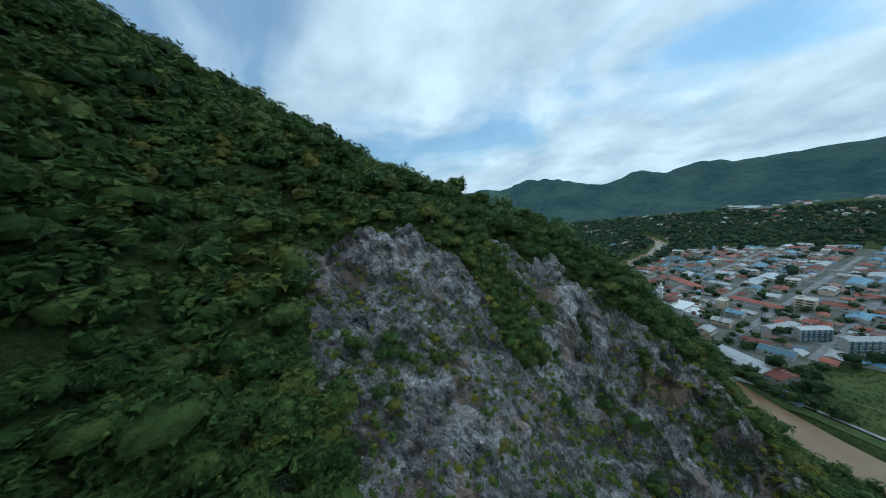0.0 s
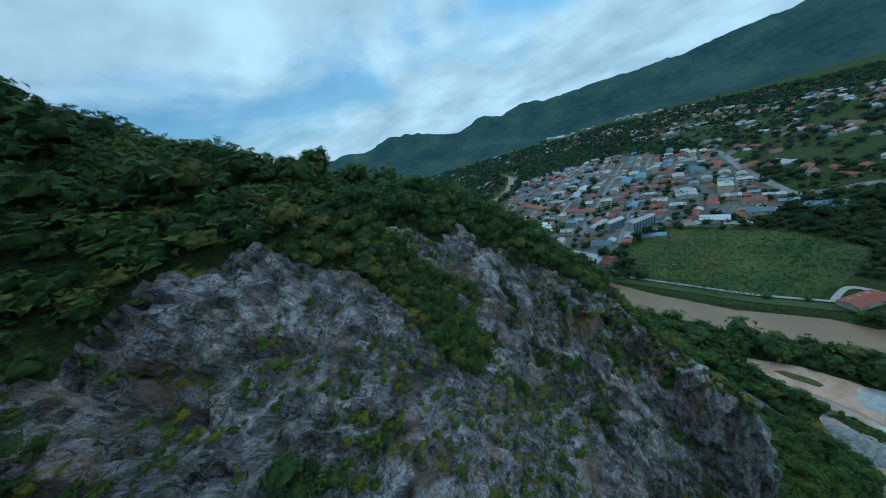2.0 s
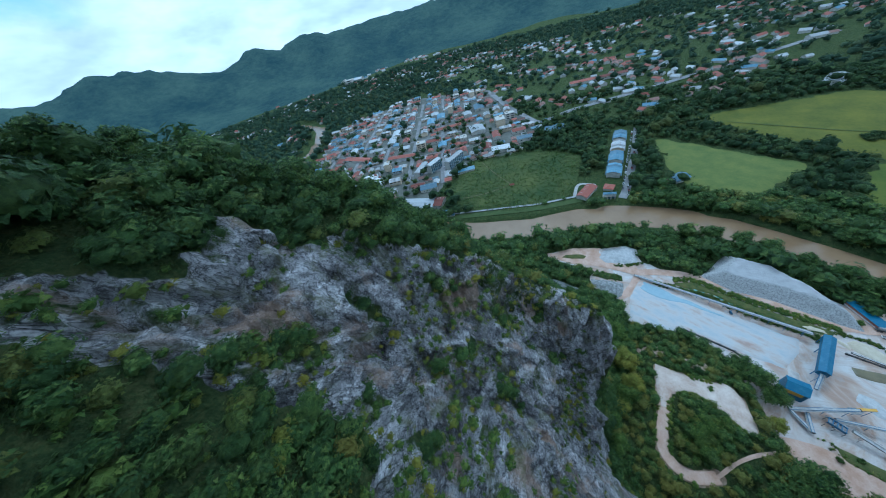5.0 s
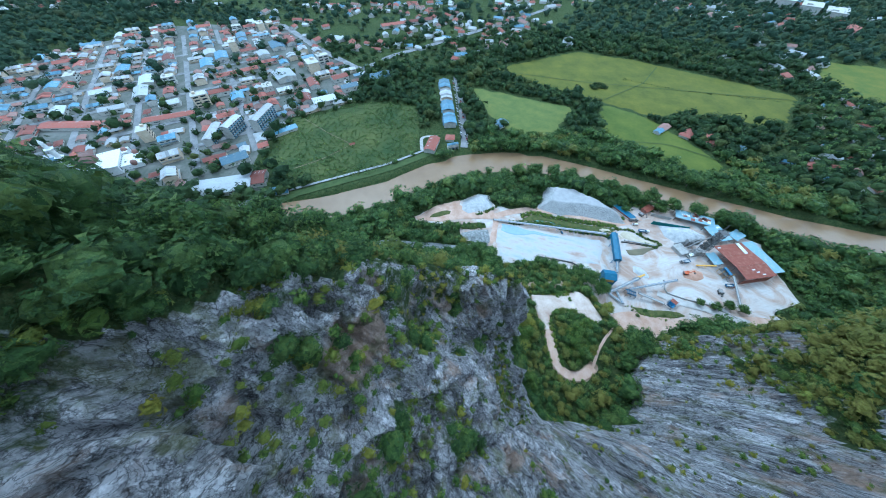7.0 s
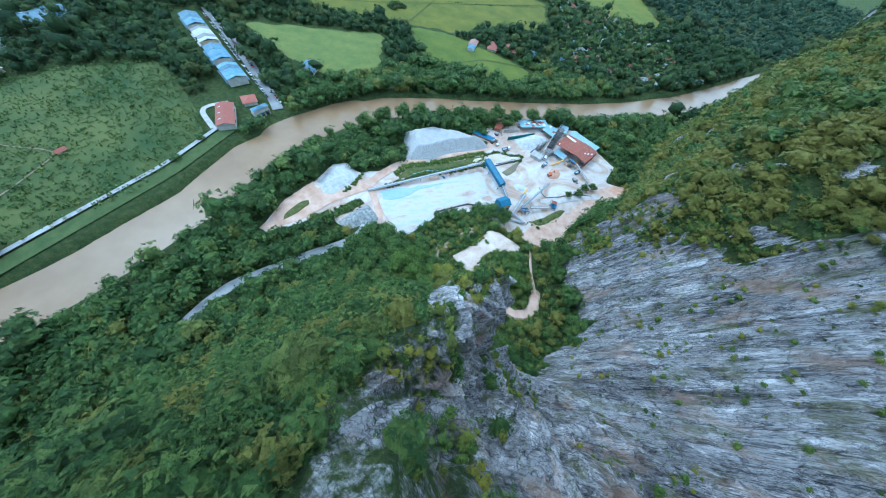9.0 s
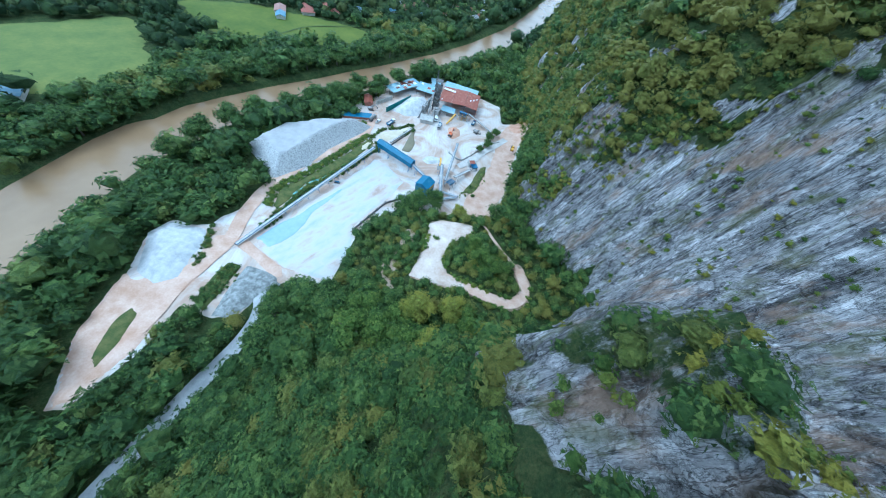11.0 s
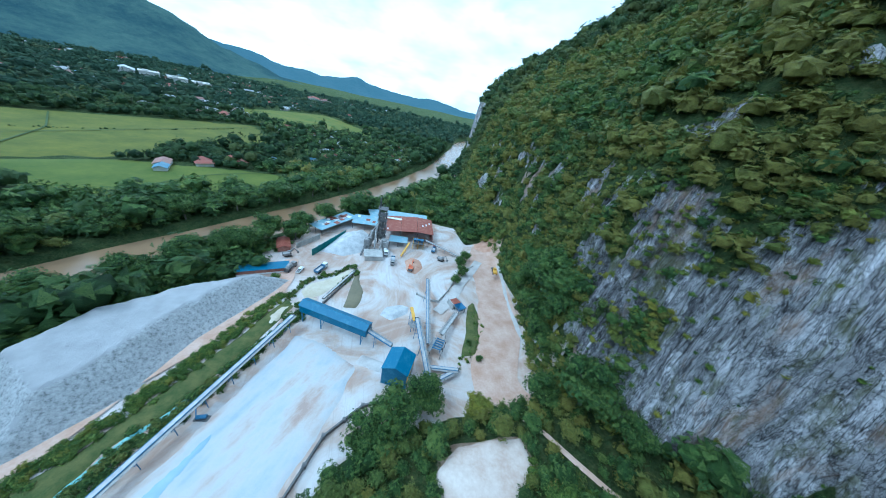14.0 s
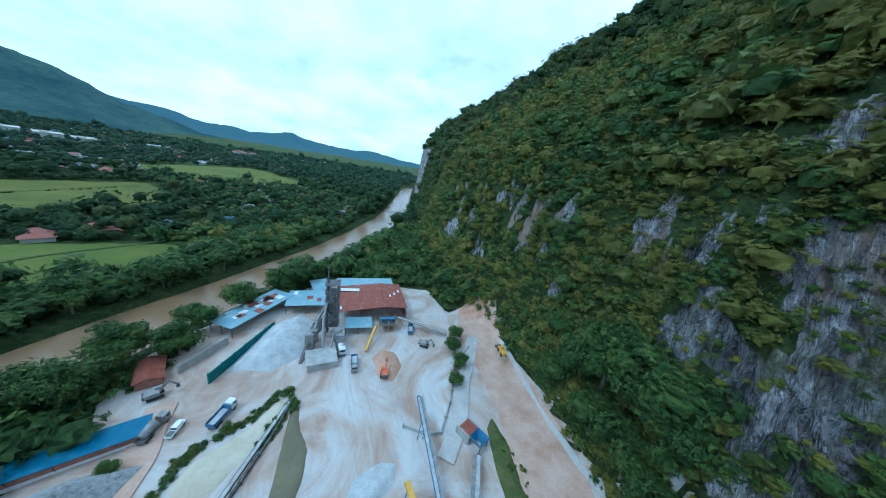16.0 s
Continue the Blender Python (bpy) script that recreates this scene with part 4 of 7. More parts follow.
# the bright trees of the bowl floor, the tall ones on the ridge and those of the river bank
for x, y, size, kind in ((134, 30, 7.6, 4), (120, 26, 6.6, 4), (156, 45, 7.6, 3), (145, 44, 7.2, 3), (154, 34, 6.6, 3), (141, 36, 6, 3), (169, 38, 6.4, 0), (125, 45, 6.4, 4), (112, 30, 6, 3), (104, 32, 5, 4), (96, 36, 5, 3), (163, 22, 5.4, 0), (157, 27, 5, 3), (133, 44, 6.4, 3), (85, 33, 5, 3), (116, 38, 5.6, 0), (146, 27, 4.6, 0), (104, -4, 4.6, 3), (111, -9, 4.6, 3), (98, -5, 3.6, 3), (116, -17, 3.8, 3)):
    plant(x, y, size, kind, {4: "yellowing broadleaf tree on the bowl floor", 3: "bright green broadleaf tree on the bowl floor", 0: "dark green broadleaf tree on the bowl floor"}[kind], "trees of the bowl floor")
for x, y, size, kind in ((56, 147, 4.6, 0), (64, 145, 4.0, 1), (72, 144, 4.8, 2), (79, 142, 4.2, 0), (86, 134, 4.6, 1), (90, 124, 4.0, 2), (97, 118, 4.4, 0), (103, 113, 4.2, 1), (48, 152, 4.2, 2), (40, 149, 4.4, 1), (30, 141, 3.6, 0), (4, 166, 6.5, 1), (-8, 174, 5.6, 2), (-24, 187, 6, 1), (-40, 200, 6, 0), (-58, 214, 6, 2), (17, 158, 5.4, 0), (108, 106, 3.8, 2)):
    plant(x, y, size, kind, "tall dark tree rising over the forested ridge", "trees of the ridge")
for x, y, size, kind in ((292, -20, 6.5, 0), (290, -38, 7.5, 1), (286, -58, 7, 2), (277, -74, 7.5, 0), (266, -92, 6.5, 1), (256, -106, 7.5, 2), (246, -122, 7, 0), (236, -140, 7.5, 1), (224, -158, 6.5, 2), (214, -174, 7, 0), (202, -192, 7.5, 1), (190, -210, 6.5, 2),
                         (346, -16, 6.5, 1), (344, -42, 7.5, 2), (334, -74, 7, 0), (318, -104, 7.5, 1), (302, -128, 6.5, 2), (288, -152, 7.5, 0), (272, -174, 7, 1), (256, -198, 7.5, 2), (240, -222, 6.5, 0), (226, -248, 7, 1)):
    plant(x, y, size, kind, "spreading dark green tree on the river bank", "trees of the river bank")
# ---- building blocks for made things ----
def part(name, bm, mat, parent, label="", smooth=False):
    me = bpy.data.meshes.new(name)
    bm.normal_update()
    bm.to_mesh(me)
    bm.free()
    me.materials.append(mat)
    if smooth:
        me.polygons.foreach_set("use_smooth", [True] * len(me.polygons))
    ob = new(name, me)
    if parent:
        ob.parent = parent
    return tagged(ob, label)


def thing(name, label, category, m=None, group="", kind=""):
    ob = new(name)
    if m is not None:
        ob.matrix_basis = m
    return tagged(ob, label, category, group, kind)


def block(x, y, z, sx, sy, sz, bm=None, turn=0.0, bevel=0.0):
    """A box that stands on z, centred on x, y."""
    bm = bm or bmesh.new()
    made = bmesh.ops.create_cube(bm, size=1, matrix=pose(x, y, z + sz / 2, 0, 0, turn) @ Matrix.Diagonal((sx, sy, sz, 1)))
    if bevel:
        edges = list({e for v in made["verts"] for e in v.link_edges})
        bmesh.ops.bevel(bm, geom=edges, offset=bevel, segments=2, affect="EDGES", profile=0.6)
    return bm


def beam(a, b, w, h=None, bm=None):
    """A square bar from a to b."""
    bm = bm or bmesh.new()
    a, b = Vector(a), Vector(b)
    way = b - a
    m = Matrix.Translation((a + b) / 2) @ way.to_track_quat("Y", "Z").to_matrix().to_4x4() @ Matrix.Diagonal((w, way.length, h or w, 1))
    bmesh.ops.create_cube(bm, size=1, matrix=m)
    return bm


def tube(a, b, r, r2=None, sides=12, bm=None):
    """A round pipe from a to b."""
    bm = bm or bmesh.new()
    a, b = Vector(a), Vector(b)
    way = b - a
    m = Matrix.Translation((a + b) / 2) @ way.to_track_quat("Z", "Y").to_matrix().to_4x4()
    bmesh.ops.create_cone(bm, segments=sides, radius1=r, radius2=r if r2 is None else r2, depth=way.length, matrix=m, cap_ends=True)
    return bm


def prism(section, length, bm=None):
    """A section in x and z, drawn out along y from 0 to length."""
    bm = bm or bmesh.new()
    a = [bm.verts.new((x, 0, z)) for x, z in section]
    b = [bm.verts.new((x, length, z)) for x, z in section]
    bm.faces.new(a)
    bm.faces.new(b[::-1])
    for i in range(len(a)):
        j = (i + 1) % len(a)
        bm.faces.new((a[j], a[i], b[i], b[j]))
    return bm


def gable(width, length, eave, ridge, base=0.0):
    return prism([(-width / 2, base), (width / 2, base), (width / 2, eave), (0, ridge), (-width / 2, eave)], length)


def gable_roof(width, length, eave, ridge, over=0.4, thick=0.12):
    drop = (ridge - eave) / (width / 2) * over
    s = [(-width / 2 - over, eave - drop + 0.03), (0, ridge + 0.03), (width / 2 + over, eave - drop + 0.03), (width / 2 + over, eave - drop + 0.03 + thick), (0, ridge + 0.03 + thick), (-width / 2 - over, eave - drop + 0.03 + thick)]
    bm = prism(s, length + 2 * over)
    bmesh.ops.translate(bm, verts=bm.verts, vec=(0, -over, 0))
    return bm


def heading(a, b):
    """Degrees to turn +y onto the way from a to b."""
    return math.degrees(math.atan2(b[1] - a[1], b[0] - a[0])) - 90


BLUE = sheet_metal("blue_cladding", (0.015, 0.11, 0.21), (0.06, 0.18, 0.27), 0.5)
BLUE_STEEL = plain("blue_painted_steel", (0.03, 0.13, 0.27), (0.1, 0.2, 0.32), 1.0, 0.5, spec=0.5)
STEEL = plain("dusty_steel", (0.2, 0.2, 0.2), (0.4, 0.38, 0.36), 0.8, 0.6, 0.3)
DARK_STEEL = plain("sooty_steel", (0.07, 0.07, 0.075), (0.2, 0.19, 0.18), 0.8, 0.6, 0.2)
BELT = plain("dusty_belt", (0.3, 0.3, 0.31), (0.55, 0.53, 0.5), 0.6, 0.9)
RUST_ROOF = sheet_metal("rusty_roofing", (0.22, 0.055, 0.03), (0.33, 0.15, 0.1), 0.7)
PALE_BLUE_ROOF = sheet_metal("pale_blue_roofing", (0.22, 0.36, 0.43), (0.42, 0.44, 0.43), 0.5)
WHITE_ROOF = sheet_metal("white_roofing", (0.75, 0.77, 0.78), (0.5, 0.5, 0.48), 0.5)
CONCRETE = plain("stained_concrete", (0.3, 0.29, 0.27), (0.5, 0.48, 0.45), 0.3, 0.9)
GREEN_WALL = plain("green_hoarding", (0.02, 0.13, 0.13), (0.06, 0.2, 0.2), 0.5, 0.6)
YELLOW = plain("yellow_paint", (0.55, 0.3, 0.03), (0.7, 0.42, 0.06), 0.8, 0.5, spec=0.5)
ORANGE = plain("orange_paint", (0.5, 0.1, 0.03), (0.6, 0.17, 0.06), 0.8, 0.5, spec=0.5)
WHITE = plain("white_paint", (0.66, 0.66, 0.65), (0.82, 0.82, 0.8), 0.6, 0.5, spec=0.5)
RED = plain("red_paint", (0.35, 0.03, 0.03), (0.45, 0.07, 0.06), 0.8, 0.5, spec=0.5)
RUBBER = plain("rubber", (0.015, 0.015, 0.015), (0.05, 0.048, 0.045), 2.0, 0.85)
BRICK = plain("red_brick", (0.26, 0.1, 0.07), (0.38, 0.2, 0.15), 0.8, 0.9)
GLASS_DARK = Mat("window_glass", 0.08, spec=0.6).done((0.03, 0.045, 0.055))
GRAVEL = plain("pale_gravel", (0.36, 0.36, 0.36), (0.58, 0.57, 0.56), 0.35, 0.95, bump=0.25)
CLAY = plain("red_clay", (0.4, 0.22, 0.14), (0.55, 0.35, 0.25), 0.3, 0.95, bump=0.2)
TAN = plain("tan_haul_road", (0.42, 0.26, 0.175), (0.59, 0.43, 0.345), 0.14, 0.9, bump=0.12)
WHITE_ROAD = plain("chalky_track", (0.4, 0.36, 0.33), (0.56, 0.53, 0.5), 0.16, 0.9, bump=0.1)
GREY_ROAD = plain("grey_gravel_track", (0.26, 0.26, 0.26), (0.42, 0.415, 0.41), 0.2, 0.9, bump=0.12)
OLIVE = plain("algae_water", (0.1, 0.085, 0.04), (0.17, 0.14, 0.07), 0.1, 0.3, spec=0.5)
CREAM = plain("cream_slurry", (0.44, 0.37, 0.26), (0.6, 0.54, 0.42), 0.12, 0.6)
TEAL = plain("teal_pool", (0.16, 0.36, 0.33), (0.3, 0.5, 0.46), 0.2, 0.2, spec=0.5)
RUBBLE = plain("grey_rubble", (0.12, 0.125, 0.12), (0.42, 0.42, 0.41), 0.5, 0.95, bump=0.5)
TURF = plain("dry_turf", (0.045, 0.07, 0.018), (0.13, 0.125, 0.04), 0.3, 0.95, bump=0.2)


def slurry_material():
    m = Mat("wet_limestone_slurry", 0.6, spec=0.4)
    flow = m.math("ADD", m.math("MULTIPLY", m.drawn(0.13, 63, 0.3, 8, 0.62), 0.75), m.math("MULTIPLY", m.noise(0.12, 7, 0.65), 0.25))
    base = m.ramp(flow, (0.38, (0.38, 0.27, 0.21)), (0.45, (0.46, 0.4, 0.36)), (0.5, (0.49, 0.47, 0.455)), (0.56, (0.44, 0.45, 0.46)), (0.64, (0.34, 0.39, 0.43)))
    base = m.mix(m.math("MULTIPLY", m.noise(1.2, 6, 0.7), 0.25), base, (0.5, 0.48, 0.47))
    return m.done(base, m.noise(0.6, 7, 0.6), 0.15, m.ramp(flow, (0.36, 0.25), (0.5, 0.75)))


SLURRY = slurry_material()
PIT_WATER = plain("milky_blue_water", (0.26, 0.36, 0.42), (0.36, 0.45, 0.5), 0.06, 0.25, spec=0.5, bump=0.01)


def heap_material():
    """Crushed stone: smooth and white where it lies flat, broken and grey down the slopes."""
    m = Mat("crushed_stone", 0.95, spec=0.15)
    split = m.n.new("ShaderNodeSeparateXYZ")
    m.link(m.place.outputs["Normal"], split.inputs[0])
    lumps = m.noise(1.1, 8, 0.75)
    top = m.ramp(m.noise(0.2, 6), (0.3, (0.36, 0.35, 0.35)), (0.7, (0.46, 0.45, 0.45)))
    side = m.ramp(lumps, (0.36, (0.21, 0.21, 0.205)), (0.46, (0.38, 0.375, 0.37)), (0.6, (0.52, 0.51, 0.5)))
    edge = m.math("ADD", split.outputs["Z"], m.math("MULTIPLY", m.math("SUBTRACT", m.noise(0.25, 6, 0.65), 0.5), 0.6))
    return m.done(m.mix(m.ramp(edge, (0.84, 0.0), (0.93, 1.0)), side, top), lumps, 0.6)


HEAP = heap_material()

# ---- the quarry: ground, ponds and heaps ----
patch("settling_pit", [(226, 16), (203, 26), (176, 25), (178, 0), (181, -14), (171, -42), (167, -60), (182, -70), (195, -74)], 0.75, SLURRY, "broad settling pit of white limestone slurry", "settling pit", 1.6, 0.4)
patch("roadhead", [(244, 17), (241, 34), (254, 47), (262, 46), (256, 74), (241, 98), (235, 94), (230, 72), (232, 52), (229, 30), (233, 10)], 0.62, TAN, "turning loop of tan packed earth at the end of the track", "road", 1.6, 0.4)
patch("loop_island", [(246, 58), (248, 66), (244, 80), (238, 84), (237, 72), (240, 60)], 1.0, TURF, "grassy island inside the turning loop", "grass", 1.0, 0.6)
patch("pit_water", [(226, 14), (218, -4), (208, -26), (204, -36), (199.5, -42), (199, -34), (202.5, -20), (205.5, -12), (205, -4), (207, 8), (214, 18)], 1.0, PIT_WATER, "pale blue water along the side of the settling pit", "water", 1.2)
patch("ditch_bank", [(229, -8), (234, -22), (228, -32), (218, -58), (207, -94), (199, -86), (211, -47), (220, -30), (224, -6)], 0.78, TURF, "weedy bank between track and pit conveyor", "grass", 1.4, 0.9)
ribbon([(114, -44), (118, -58), (109.5, -80), (105, -105), (104, -130), (103, -150), (98, -166)], 9.5, 0.75, "haul_road", TAN, "tan haul road of packed crushed stone along the cliff", "road", 3, True, 1.5)
ribbon([(97.5, -64), (99.6, -80), (98.6, -102), (95.6, -128), (95, -146)], 0.8, 1.15, "road_kerb", WHITE_ROAD, "pale stone berm along the foot of the cliff", "kerb", 2, True, 0.6)
ribbon([(240, 80), (236, 64), (238, 47), (233, 20), (238, 0), (239, -17), (231, -50), (214, -82), (211, -98), (216, -122)], 3.4, 0.8, "quarry_track", TAN, "tan earth track between the pit and the stone heap", "road", 3, True, 1.2)
ribbon([(138, -92), (130, -102), (122, -120), (113, -134), (107, -146)], 2.6, 1.0, "ramp_road", WHITE_ROAD, "chalk white ramp climbing to the haul road", "road", 3, True, 0.8)
ribbon(TRACKS[0], 2.7, 0.45, "loop_track", TAN, "tan earth track looping through scrub", "road", 2, True, 0.8)
ribbon(TRACKS[1], 0.8, 0.3, "foot_track", TAN, "narrow tan track through scrub to the haul road", "path", 2, True, 0.5)
ribbon(SIDE_ROAD, 3.1, 0.5, "side_road", GREY_ROAD, "pale gravel road under the trees beside the river", "road", 3, True, 0.8)
patch("spoil_grass", [(227, 28), (219, 28), (219, 46), (220, 54), (228, 51), (229, 38)], 0.9, TURF, "rough grass beside the spoil heap", "grass", 1.0, 0.8)
patch("slurry_pond", [(204, -97), (202, -104), (193, -111), (185, -122), (181, -117), (186, -105), (192, -95), (199, -91)], 0.95, CREAM, "pond of cream coloured slurry in a grassy bank", "pond", 1.2)
patch("algae_basin", [(182.5, -120), (178, -116), (173.5, -103), (174, -88), (182.5, -87.5), (183.5, -100)], 0.95, OLIVE, "still olive green settling basin", "pond", 1.2)
patch("roadside_pool", [(204, -84), (197, -88), (192, -94), (196, -95), (204, -88)], 0.95, CREAM, "shallow pool of pale slurry", "pond", 1.0)
patch("verge", [(126, -84), (122, -100), (117, -106), (115, -93), (118, -78), (122, -67), (130, -66)], 0.95, TURF, "strip of dry grass between ramp and haul road", "grass", 1.2, 0.6)
patch("ditch_pool", [(226, -18), (220.5, -35), (214, -47), (211, -46), (217, -34), (222, -19)], 1.25, TEAL, "teal ditch water among weeds", "pond", 1.0)
patch("ditch_slurry", [(206, -71), (209, -79), (207, -86), (201, -87), (202, -78)], 1.25, CREAM, "pool of cream slurry among weeds", "pond", 1.0)
patch("concrete_pad", [(169, -66), (171, -60), (158, -56), (147, -57), (149, -60), (159, -63)], 1.0, WHITE_ROAD, "dusty concrete pad below the crusher house", "pad", 1.0)


def mound(name, ring, high, rise, mat, label, gap=1.3, rough=1.2, flat=False):
    """A heap of loose stone with sloping sides."""
    r = np.array(ring, float)
    xs, ys = np.arange(r[:, 0].min() - 2, r[:, 0].max() + 2, gap), np.arange(r[:, 1].min() - 2, r[:, 1].max() + 2, gap)
    gx, gy = np.meshgrid(xs, ys)
    d = np.where(inside(gx, gy, ring), away(gx, gy, ring + ring[:1]), 0)
    soft = np.minimum(high, d * rise) if flat else high * (1 - np.exp(-d * rise / high))
    rough = rough * np.where(d * rise > high, 0.25, 1.0) if flat else rough
    z = np.maximum(land(gx, gy), 0) + soft + np.where(d > 0, (bumps(gx / 4, gy / 4, 0, 4, 91) - 0.5) * rough * np.minimum(1, d / 3), -0.4)
    n = len(xs)
    i = (np.arange(len(ys) - 1)[:, None] * n + np.arange(n - 1)[None, :]).ravel()
    quads = np.stack([i, i + 1, i + n + 1, i + n], -1)
    quads = quads[(d.ravel() > 0)[quads].any(1)]
    used, back = np.unique(quads, return_inverse=True)
    me = mesh_of(name, np.stack([gx, gy, z], -1).reshape(-1, 3)[used], back.reshape(-1, 4), mat, smooth=True)
    return tagged(new(name, me), label, "heap")


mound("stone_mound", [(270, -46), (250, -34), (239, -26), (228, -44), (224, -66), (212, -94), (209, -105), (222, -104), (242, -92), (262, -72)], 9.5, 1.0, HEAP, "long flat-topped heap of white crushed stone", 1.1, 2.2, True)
mound("stone_mound", [(206, -134), (201, -160), (188, -171), (178, -160), (180, -141), (192, -132)], 8, 0.85, GRAVEL, "conical heap of white crushed stone behind the green wall")
mound("clay_mound", [(157, -136), (152, -142), (146, -139), (144, -130), (149, -121), (155, -124)], 2.6, 0.6, CLAY, "low heap of reddish clay")
mound("stone_mound", [(268, 27), (265, 18), (247, 16), (243, 20), (241, 33), (238, 43), (246, 50), (257, 46), (262, 38)], 4.0, 0.6, GRAVEL, "white crushed stone terrace beside the track")
mound("spoil_mound", [(219, 27), (203, 27), (199, 32), (204, 40), (208, 52), (217, 54), (219, 40)], 3.4, 0.6, RUBBLE, "grey spoil heap with weeds")
mound("earth_dam", [(231, 13), (232, 20), (217, 25), (204, 31), (199, 28), (203, 23), (217, 18)], 1.7, 0.7, TAN, "tan earth dam across the end of the settling pit", 1.0, 0.5)
mound("gravel_mound", [(166, -86), (163, -93), (156, -96), (150.5, -95), (151, -89), (159, -83)], 2.2, 0.5, GRAVEL, "small pile of grey gravel in the yard")
mound("roadhead_mound", [(92, -172), (90, -162), (98, -158), (108, -164), (106, -174), (98, -178)], 4.0, 0.6, CLAY, "pinkish stone tip at the head of the haul road")


# ---- the crushing plant ----
def conveyor(name, a, b, wide, mat, label, legs=3, walk_side=True, cover=False):
    """An inclined belt conveyor from its low end a to its high end b."""
    a, b = Vector(a), Vector(b)
    top = thing(name, label, "conveyor", Matrix.Translation((a.x, a.y, 0)))
    o = Vector((a.x, a.y, 0))
    a, b = a - o, b - o
    way = (b - a).normalized()
    side = way.cross(Vector((0, 0, 1))).normalized()
    up = side.cross(way)
    for s in (-1, 1):
        bm = beam(a + side * s * wide / 2, b + side * s * wide / 2, 0.14, 0.55)
        n = max(2, int((b - a).length / 2.5))
        for k in range(n):
            p, q = a.lerp(b, k / n), a.lerp(b, (k + 1) / n)
            beam(p + side * s * wide / 2 - up * 0.25, q + side * s * wide / 2 + up * 0.25, 0.08, 0.08, bm)
        part("side_frame", bm, mat, top)
    bm = beam(a + up * 0.22, b + up * 0.22, wide * 0.8, 0.1)
    part("belt", bm, BELT, top, "pale dusty rubber belt")
    for end in (a, b):
        part("drum", tube(end - side * wide * 0.5 + up * 0.1, end + side * wide * 0.5 + up * 0.1, 0.32), DARK_STEEL, top)
    if walk_side:
        off = side * (wide / 2 + 0.5)
        bm = beam(a + off, b + off, 0.8, 0.06)
        part("walkway", bm, STEEL, top)
        bm = beam(a + off * 1.4 + up * 1.0, b + off * 1.4 + up * 1.0, 0.06)
        n = max(2, int((b - a).length / 2))
        for k in range(n + 1):
            p = a.lerp(b, k / n) + off * 1.4
            beam(p, p + up * 1.0, 0.05, None, bm)
        part("handrail", bm, STEEL, top)
    for k in range(legs):
        p = a.lerp(b, (k + 0.6) / legs)
        bm = bmesh.new()
        for s in (-1, 1):
            beam((p.x + side.x * s * (wide / 2 + 0.35), p.y + side.y * s * (wide / 2 + 0.35), 0.2), p + side * s * wide / 2, 0.16, None, bm)
        beam((p.x - side.x * (wide / 2 + 0.4), p.y - side.y * (wide / 2 + 0.4), 0.3), (p.x + side.x * (wide / 2 + 0.4), p.y + side.y * (wide / 2 + 0.4), 0.3), 0.14, None, bm)
        if p.z > 2:
            beam((p.x - side.x * wide * 0.6, p.y - side.y * wide * 0.6, p.z * 0.45), (p.x + side.x * wide * 0.6, p.y + side.y * wide * 0.6, p.z * 0.45), 0.1, None, bm)
        part("trestle", bm, mat, top)
    return top


def gallery():
    a, b = (194.6, -81.0), (167.0, -70.6)
    length = math.hypot(a[0] - b[0], a[1] - b[1])
    top = thing("conveyor_gallery", "blue clad conveyor gallery on steel legs over the pit", "conveyor gallery", pose(a[0], a[1], 0, 0, 0, heading(a, b)))
    part("wall", gable(4.8, length, 9.0, 10.2, 5.6), BLUE, top)
    part("roof", gable_roof(4.8, length, 9.0, 10.2, 0.25), BLUE, top, "blue ribbed sheet roof")
    part("panel", block(-2.47, 17, 5.9, 0.12, 8.5, 0.7), WHITE, top, "long white panel")
    for y in (2.5, 11, 20):
        w = part("window", block(-2.44, y, 7.2, 0.1, 0.7, 1.0), WHITE, top)
        part("pane", block(-2.5, y, 7.3, 0.06, 0.5, 0.8), GLASS_DARK, w)
    for y in (0.8, 9.5, 27.5):
        for x in (-2.1, 2.1):
            part("leg", block(x, y, 0.2, 0.35, 0.35, 5.5), BLUE_STEEL, top)
        bm = beam((-2.1, y, 0.8), (2.1, y, 5.2), 0.14)
        beam((2.1, y, 0.8), (-2.1, y, 5.2), 0.14, None, bm)
        part("brace", bm, BLUE_STEEL, top)
    return top


def crusher_house():
    a, b = (157.2, -62.4), (148.6, -59.9)
    turn = heading(a, b) + 90
    top = thing("crusher_house", "tall blue clad crusher house with a yellow side panel", "industrial building", pose((a[0] + b[0]) / 2, (a[1] + b[1]) / 2, 0, 0, 0, turn + 180))
    part("wall", gable(8.9, 9.0, 8.2, 10.2, 0.2), BLUE, top)
    part("roof", gable_roof(8.9, 9.0, 8.2, 10.2, 0.3), BLUE, top, "blue ribbed sheet roof")
    part("side_panel", block(-4.6, 5.5, 5.2, 0.25, 7.5, 2.6), YELLOW, top, "yellow steel hood")
    part("plinth", block(0, 4.5, 0, 9.4, 9.4, 0.5), CONCRETE, top)
    for x in (-2.0, 1.9):
        w = part("window", block(x, -0.05, 5.6, 1.0, 0.14, 1.1), DARK_STEEL, top)
        part("pane", block(x, -0.13, 5.75, 0.8, 0.06, 0.8), GLASS_DARK, w)
    part("door", block(3.0, -0.06, 0.5, 1.1, 0.12, 2.1), BLUE_STEEL, top)
    return top


